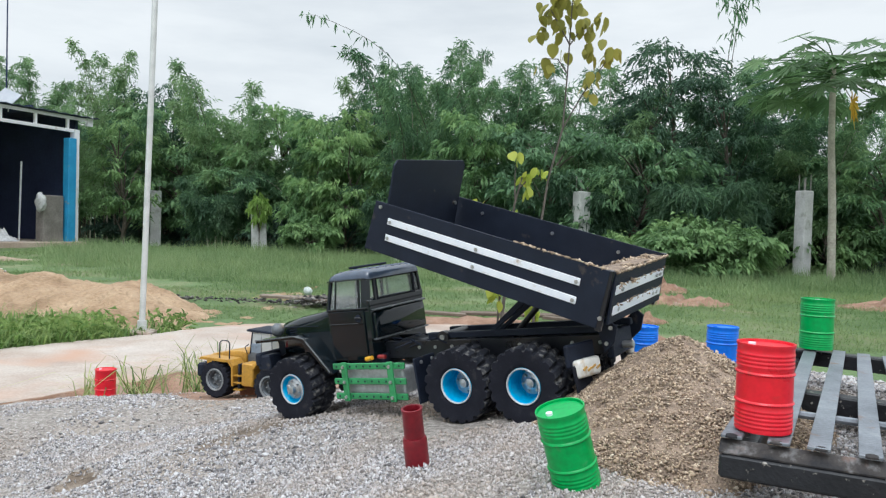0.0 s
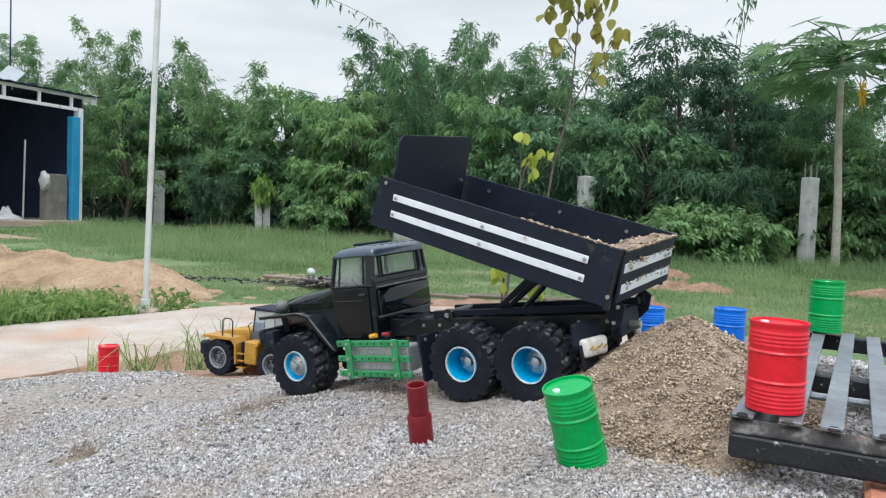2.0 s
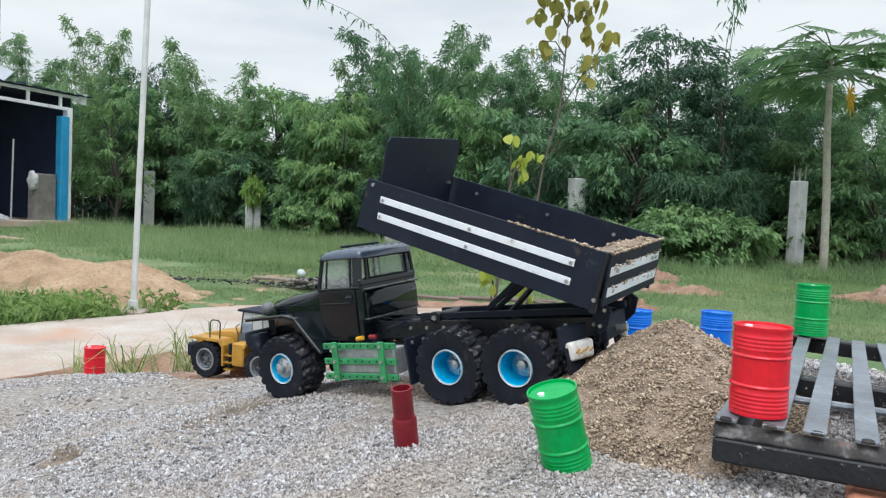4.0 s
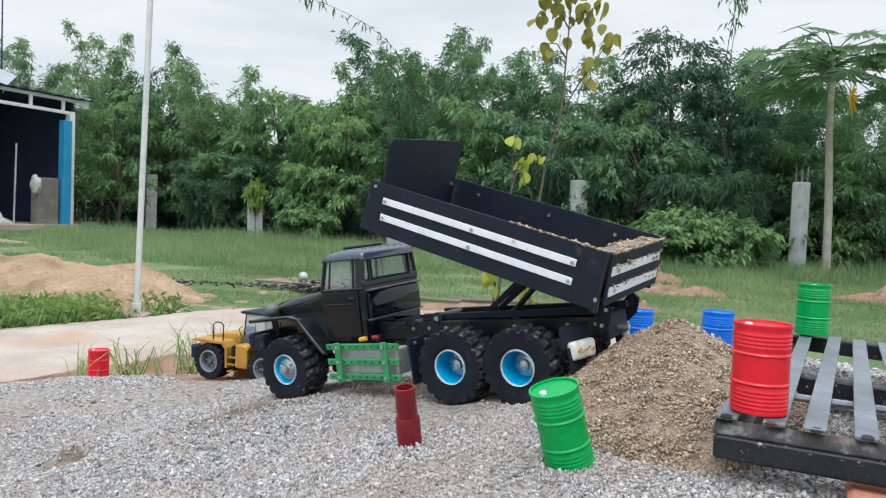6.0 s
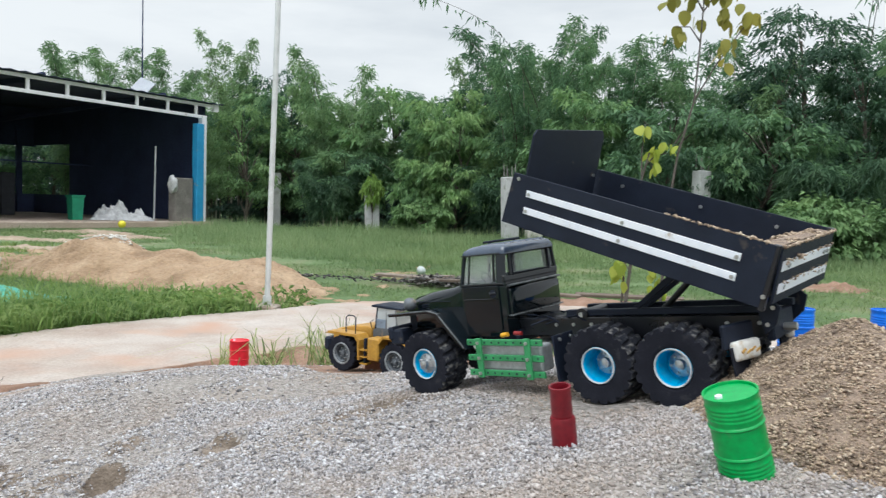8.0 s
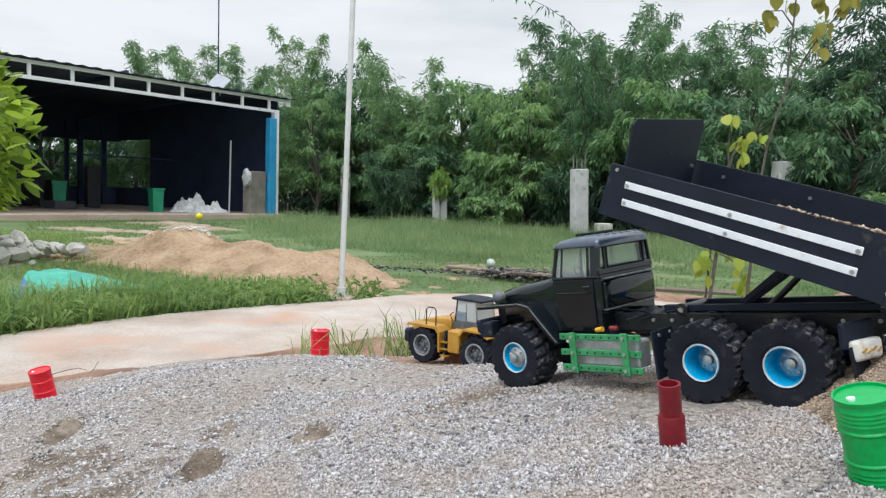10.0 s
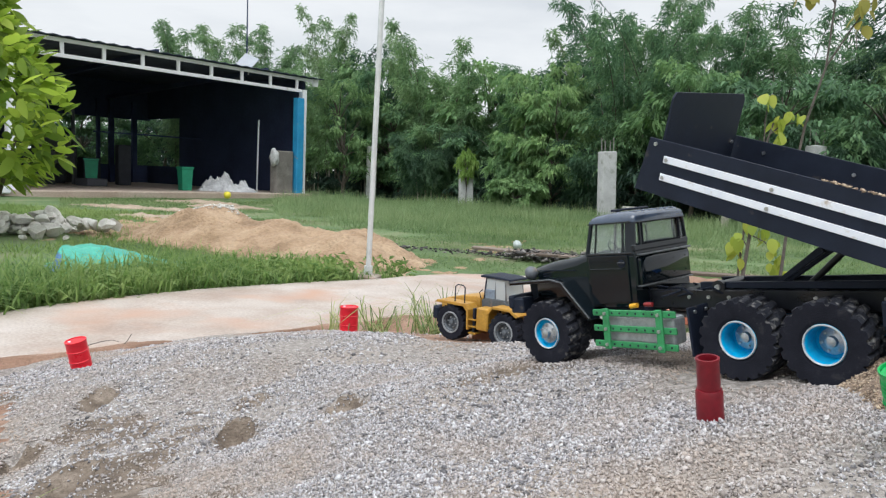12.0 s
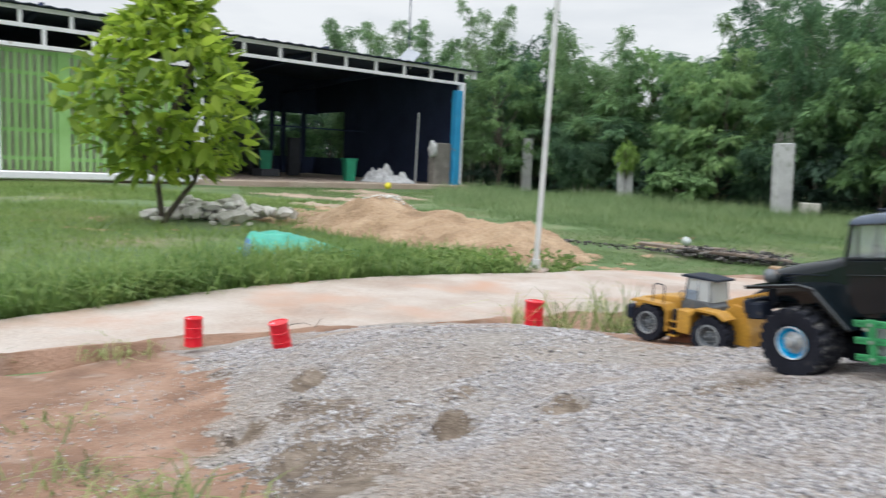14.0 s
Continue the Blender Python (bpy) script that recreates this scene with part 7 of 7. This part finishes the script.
place_copies(broad_tree(27, 3.2, M_shrub_leaf, 0.72, lobes=24, twigs=10, leaf=0.13, low=0.28, size=0.28, slim=0.26, label="slim young tree with feathery leaves by the shed", cat="tree"), [(-8.45, 19.2, 3.3, 1.0)], 11, 3.2)

# far wood that closes the view behind the first rows, coloured dark for shade
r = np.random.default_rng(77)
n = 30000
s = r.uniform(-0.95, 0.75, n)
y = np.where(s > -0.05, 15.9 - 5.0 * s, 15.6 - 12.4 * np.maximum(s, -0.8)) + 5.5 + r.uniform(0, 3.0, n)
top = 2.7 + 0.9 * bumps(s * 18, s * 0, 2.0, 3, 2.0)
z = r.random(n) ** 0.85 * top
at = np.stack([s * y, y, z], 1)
tagged(new("far_wood", leaves("far_wood", at, r.normal(size=(n, 3)) + np.array([0, 0, -0.5]), r.uniform(0.22, 0.5, n), r.uniform(0.09, 0.2, n), M_shade_leaf, rnd=r)), "mass of further trees behind the bamboo, coloured dark for shade", "wood", kind="stuff")


# long arching bamboo tips against the sky
def sprig(pts, label, seed, n=60, loose=0.04):
    g = np.random.default_rng(seed)
    t = thing("bamboo_clump", pose(pts[0][0], pts[0][1], -0.05), label, "bamboo", group="bamboo and trees at the yard's end")
    o = Vector(pts[0])
    o.z = -0.05
    loc = [Vector(p) - o for p in pts]
    line = smooth_line([tuple(p) for p in loc], 40)
    part("culm", tube([tuple(p) for p in line], [0.007 * (1 - 0.8 * k / 39) + 0.002 for k in range(40)], 6), M_bark, t, smooth=True)
    k = g.integers(16, 40, n)
    at = line[k] + g.normal(size=(n, 3)) * loose
    share("crown", leaves("crown", at, g.normal(size=(n, 3)) * 0.5 + np.array([0, 0, -0.8]), g.uniform(0.12, 0.24, n), g.uniform(0.03, 0.045, n), M_bamboo_leaf, rnd=g), t, Matrix.Identity(4))


sprig([(0.2, 17.0, 0), (-0.2, 16.6, 2.2), (-0.9, 16.0, 3.9), (-1.6, 15.6, 4.6), (-2.6, 15.3, 5.0), (-3.0, 15.2, 5.05)], "long bare bamboo tip arching over the trees", 5)
sprig([(6.2, 16.5, 0), (6.0, 16.0, 3.0), (5.75, 15.0, 4.6), (5.55, 14.2, 5.05), (5.3, 13.8, 5.2), (4.95, 13.5, 5.1)], "bamboo tip hanging high over the trees", 6, 70, 0.10)
sprig([(6.4, 16.7, 0), (6.2, 16.2, 3.2), (5.85, 15.0, 4.7), (5.75, 14.2, 5.15), (5.78, 13.8, 5.38), (5.95, 13.6, 5.5)], "bamboo tip hanging high over the trees", 7, 60, 0.10)

# papaya tree
papaya = thing("papaya_tree", pose(6.57, 12.28, -0.05, 0, -2.3, 0), "papaya tree with a bare pale trunk and palmate leaves", "papaya tree")
part("trunk", tube([(0, 0, 0), (0.02, 0, 1.2), (0.0, 0, 2.4), (0.03, 0, 3.7)], [0.070, 0.064, 0.056, 0.045], 12), M_papaya_bark, papaya, smooth=True)


def palm_leaf(bm, m, R):
    c = bm.verts.new(m @ Vector((0, 0, 0)))
    lobes = 9
    ring = []
    for k in range(lobes * 6 + 1):
        a = radians(-155 + 310 * k / (lobes * 6))
        q = k % 6
        rr = R * (0.34, 0.76, 0.66, 1.0, 0.64, 0.80)[q] * (0.75 + 0.25 * math.cos(a))
        ring.append(bm.verts.new(m @ Vector((rr * math.cos(a), rr * math.sin(a), -0.22 * rr * rr / R + (0.03 if q == 3 else 0)))))
    for a, b in zip(ring, ring[1:]):
        bm.faces.new((c, a, b))


r = random.Random(6)
for k in range(66):
    a = 2 * math.pi * k / 36 * 2.6 + r.gauss(0, 0.2)
    up = r.uniform(-0.08, 0.20) if k > 20 else r.uniform(-0.36, -0.08)
    L_ = r.uniform(0.70, 1.40)
    p0, p1 = Vector((0.03, 0, 3.34 + 0.007 * k)), None
    p1 = p0 + Vector((math.cos(a) * L_, math.sin(a) * L_, L_ * up))
    part("leaf_stalk", tube([p0, p0.lerp(p1, 0.5) + Vector((0, 0, 0.06)), p1], [0.013, 0.010, 0.007], 6), M_papaya_leaf, papaya, smooth=True)
    bm = bmesh.new()
    palm_leaf(bm, Matrix.Translation(p1) @ pose(0, 0, 0, r.gauss(0, 14), 8 + r.uniform(0, 26) if k > 20 else 22 + r.uniform(0, 26), math.degrees(a)), r.uniform(0.32, 0.54))
    part("leaf", bm, M_papaya_leaf, papaya)
for dx, dy, dz in ((0.27, -0.15, 3.05), (1.0, 0.0, 3.15)):
    bm = bmesh.new()
    palm_leaf(bm, pose(dx, dy, dz, 0, 84, 70 + r.uniform(0, 40)) @ Matrix.Diagonal((1.0, 0.24, 1.6, 1)), 0.48)
    part("leaf_stalk", tube([(0.03, 0, 3.4), (dx * 0.6, dy * 0.6, dz + 0.25), (dx, dy, dz)], [0.012, 0.010, 0.007], 6), M_papaya_bark, papaya, smooth=True)
    part("withered_leaf", bm, M_papaya_yellow, papaya, "yellow withered leaf")

# small fruit tree by the shed
fruit = thing("fruit_tree", pose(-5.72, 4.90, -0.05), "small leafy fruit tree with bright yellow-green leaves", "fruit tree")
forks = [[(0, 0, 0), (-0.06, 0.02, 0.25), (-0.13, 0.02, 0.65), (-0.15, 0, 1.15)], [(0, 0, 0.05), (0.10, 0.06, 0.22), (0.26, 0.14, 0.45), (0.36, 0.22, 0.9)], [(-0.1, 0.0, 0.5), (-0.3, -0.1, 0.9), (-0.42, -0.12, 1.3)], [(-0.14, 0, 0.8), (0.12, 0.1, 1.2), (0.30, 0.18, 1.8)]]
for k, f_ in enumerate(forks):
    part("trunk" if k < 2 else "limb", tube(f_, [0.034, 0.028, 0.021, 0.012][:len(f_)], 9), M_bark, fruit, smooth=True)
bm = bmesh.new()
for k in range(1900):
    a, u = r.uniform(0, 2 * math.pi), r.random()
    zz = 0.50 + 1.85 * u
    rad = 0.86 * (math.sin(math.pi * (0.12 + 0.80 * u)) ** 0.7) * (0.35 + 0.65 * r.random() ** 0.5) * (1 + 0.22 * math.sin(3 * a + 5 * u))
    rad *= 1 - 0.68 * max(0.0, u - 0.38) / 0.62
    p = (math.cos(a) * rad * 0.95 + 0.05, math.sin(a) * rad * 0.95 + 0.05, zz)
    L_ = r.uniform(0.11, 0.21)
    round_leaf(bm, pose(*p, r.gauss(0, 35), r.uniform(-50, 55), math.degrees(a) + r.gauss(0, 40)), L_, L_ * 0.42)
part("crown", bm, M_fruit_leaf, fruit, smooth=True)

# ---- grass ----
def grass_field(name, at, h, w, label, mat=None, lean=0.6, seed=1, far=False):
    g = np.random.default_rng(seed)
    tagged(new(name, blades(name, at, h, w, mat or M_grass, lean * 1.5, g, far)), label, "grass", kind="stuff")


g = np.random.default_rng(41)
n = 250000
y = 4.6 + 13.5 * g.random(n) ** 1.1
s = g.uniform(-0.95, 0.8, n)
x = s * y
edge = np.min(np.hypot(x[:, None] - OUTER[None, ::8, 0], y[:, None] - OUTER[None, ::8, 1]), axis=1)
bare = bumps(x, y, 1.6, 2, 6.0) + 0.5 * bumps(x, y, 0.5, 2, 1.0)
inside = (y < 5.2) & (x > -2.2) & (x < 1.7)
on_mound = mound_height(x, y) > 0.03
shed_bay = (x + 9.19) * 0.913 - (y - 18.2) * 0.409 < 0.5
worn_spot = np.hypot(x + 9.45, y - 14.9) < 0.9
for cx, cy, rx, ry, seed in BARE_SPOTS:
    worn_spot = worn_spot | (np.hypot((x - cx) / rx, (y - cy) / ry) + 0.3 * bumps(x, y, 0.3, 2, 3.0) < 0.8)
rubble = (np.abs(y - 6.4) < 0.22) & (x > -2.4) & (x < -0.2)
keep = ~inside & ~worn_spot & ~on_mound & ~shed_bay & ~rubble & (bare > -0.55) & (edge > 0.12) & ~((x < -3.8) & (x > -9) & (y > 6.6) & (y < 11) & (bumps(x, y, 0.9, 2, 3.0) > 0.0)) & ~((x > 0.2) & (edge < 0.4))
x, y, bare = x[keep], y[keep], bare[keep]
tall = np.clip((y - 6) / 9, 0, 1)
tall = tall * np.where(x < -6, 0.45, 1.0)
h = (0.02 + 0.055 * g.random(len(x)) ** 1.8 + 0.30 * tall ** 1.5 * g.random(len(x)) ** 1.5) * np.clip(0.85 + 0.6 * bare, 0.3, 1.5) * (1 + 1.3 * np.clip(bumps(x, y, 0.55, 3, 12.0) - 0.15, 0, 1) * np.clip((y - 5.5) / 2, 0, 1))
grass_field("field_grass", np.stack([x, y, yard_height(x, y)], 1), h, 0.003 + 0.0006 * y, "rough green grass between the path and the trees", seed=2, lean=1.7, far=True)

# taller pale grass with seed heads towards the trees
n = 52000
y = 8.8 + 9.0 * g.random(n)
x = g.uniform(-0.55, 0.75, n) * y
stand = bumps(x, y, 1.3, 3, 23.0)
ok = (stand > -0.35 + 0.5 * g.random(n)) & ((x + 9.19) * 0.913 - (y - 18.2) * 0.409 > 0.6) & (mound_height(x, y) < 0.03) & (y < np.where(x > 0, 15.2 - 0.28 * x, 15.6 - 0.72 * x))
x, y, stand = x[ok], y[ok], stand[ok]
grass_field("tall_grass", np.stack([x, y, yard_height(x, y)], 1), (0.14 + 0.30 * g.random(len(x)) ** 1.4) * np.clip(0.8 + 0.6 * stand, 0.5, 1.4) * np.clip((y - 7.5) / 4.5, 0.3, 1.0), 0.005 + 0.0006 * y, "tall pale grass standing before the trees", mat=M_tall_grass, seed=33, lean=0.8, far=True)

n = 11000
x, y = g.uniform(1.6, 8.2, n), g.uniform(10.0, 13.2, n)
ok = bumps(x, y, 0.7, 3, 41.0) > -0.45 + 0.5 * g.random(n)
x, y = x[ok], y[ok]
grass_field("rank_grass", np.stack([x, y, yard_height(x, y)], 1), (0.16 + 0.36 * g.random(len(x)) ** 1.3) * (0.7 + 0.5 * bumps(x, y, 0.6, 2, 43.0)), 0.011, "rank tall grass round the bush and the posts", mat=M_tall_grass, seed=35, lean=0.9, far=True)

n = 70000
x, y = g.uniform(-13, -3.2, n), g.uniform(1.2, 9.0, n)
ok = (x / y < -0.62) & (np.hypot(x + 5.6, y - 5.5) > 0.55) & (mound_height(x, y) < 0.03) & ((x + 9.19) * 0.913 - (y - 18.2) * 0.409 > 0.6) & (bumps(x, y, 1.1, 3, 7.0) > -0.35 + 0.4 * g.random(n))
for cx, cy, rx, ry, seed in BARE_SPOTS:
    ok = ok & (np.hypot((x - cx) / rx, (y - cy) / ry) + 0.3 * bumps(x, y, 0.3, 2, 3.0) > 0.8)
x, y = x[ok], y[ok]
grass_field("lawn_grass", np.stack([x, y, yard_height(x, y)], 1), 0.03 + 0.11 * g.random(len(x)) ** 2, 0.004 + 0.0010 * np.hypot(x, y), "short rough grass by the fruit tree", mat=M_lawn, seed=12, lean=1.0, far=True)

n = 16000
k = g.integers(18, 92, n)
d = (OUTER[k] - INNER[k])
d /= np.linalg.norm(d, axis=1, keepdims=True)
off = 0.03 + 0.75 * g.random(n) ** 1.3
p = OUTER[k] + d * off[:, None] + g.normal(size=(n, 2)) * 0.03
left = np.clip((-p[:, 0] - 1.6) / 1.3, 0, 1)
thin = (left > 0.55) | (off < 0.22) & (g.random(n) < 0.75)
p, off, left, k = p[thin], off[thin], left[thin], k[thin]
p, off, left = p[(bumps(p[:, 0], p[:, 1], 0.3, 2, 2.0) > -0.5) & (k < 84)], off[(bumps(p[:, 0], p[:, 1], 0.3, 2, 2.0) > -0.5) & (k < 84)], left[(bumps(p[:, 0], p[:, 1], 0.3, 2, 2.0) > -0.5) & (k < 84)]
h = (0.03 + 0.11 * g.random(len(p)) ** 1.6) * (0.75 + 1.2 * left)
grass_field("verge_grass", np.column_stack([p, np.zeros(len(p)) - 0.01]), h, g.uniform(0.006, 0.013, len(p)), "lush green grass growing along the path", mat=M_verge, seed=3, lean=1.1)


def tuft(x, y, z, n, h, spread, label, seed):
    g = np.random.default_rng(seed)
    at = np.column_stack([g.normal(x, spread, n), g.normal(y, spread, n), np.full(n, z - 0.005)])
    tagged(new("grass_tuft", blades("grass_tuft", at, h * g.uniform(0.35, 1.1, n), 0.0025 + 0.0035 * g.random(n), M_reed, 2.6, g)), label, "grass tuft", group="grass tufts by the gravel", kind="stuff")


for k, (x, y, n, h, sp) in enumerate(((-0.92, 2.24, 50, 0.19, 0.03), (-1.05, 2.22, 40, 0.15, 0.03), (-0.86, 2.72, 110, 0.25, 0.06), (-0.72, 2.82, 80, 0.20, 0.06), (-0.26, 2.75, 34, 0.12, 0.06), (-0.02, 2.85, 30, 0.07, 0.06), (-1.35, 0.80, 50, 0.06, 0.06), (-1.05, 0.72, 60, 0.07, 0.05), (-2.15, 1.55, 60, 0.07, 0.06), (-1.70, 1.05, 30, 0.05, 0.04), (-0.86, 0.66, 40, 0.07, 0.04), (0.15, 2.75, 20, 0.06, 0.05), (-2.45, 1.25, 50, 0.08, 0.06))):
    tuft(x, y, max(surface(x, y), 0.0), n, h, sp, "tuft of long thin grass at the gravel edge", k + 50)

# broad-leaved weeds along the path
g = np.random.default_rng(61)
n = 5200
k = g.integers(30, 86, n)
d = (OUTER[k] - INNER[k])
d /= np.linalg.norm(d, axis=1, keepdims=True)
p = OUTER[k] + d * (0.04 + 0.55 * g.random(n) ** 1.5)[:, None] + g.normal(size=(n, 2)) * 0.04
ok = bumps(p[:, 0], p[:, 1], 0.22, 2, 5.0) > 0.05
p = p[ok]
n = len(p)
at = np.column_stack([p, 0.01 + 0.11 * g.random(n) ** 1.4])
tagged(new("path_weeds", leaves("path_weeds", at, g.normal(size=(n, 3)) + np.array([0, 0, 0.3]), g.uniform(0.03, 0.075, n), g.uniform(0.012, 0.028, n), M_verge, rnd=g)), "low broad-leaved weeds at the path edge", "weeds", kind="stuff")

# ---- brick edging of the soil bed ----
edging = thing("brick_edging", pose(0, 0, 0), "row of red bricks edging the soil bed along the path", "brick edging", kind="structure")
brick_me = mesh_from(box(0.168, 0.085, 0.060, bevel=0.006), "brick", M_brick)
r = random.Random(2)
line = smooth_line([(-0.40, 3.60), (-0.20, 3.66), (0.15, 3.66), (0.45, 3.58), (0.66, 3.46), (0.85, 3.28)], 60)
dist = 0.0
last = line[0]
for p in line:
    dist += float(np.linalg.norm(p - last))
    d = p - last
    last = p
    if dist > 0.178:
        dist = 0.0
        a = math.degrees(math.atan2(d[1], d[0])) + r.gauss(0, 4)
        share("brick", brick_me, edging, pose(p[0], p[1], 0.050 + r.uniform(-0.008, 0.008), r.gauss(0, 3), r.gauss(0, 3), a))
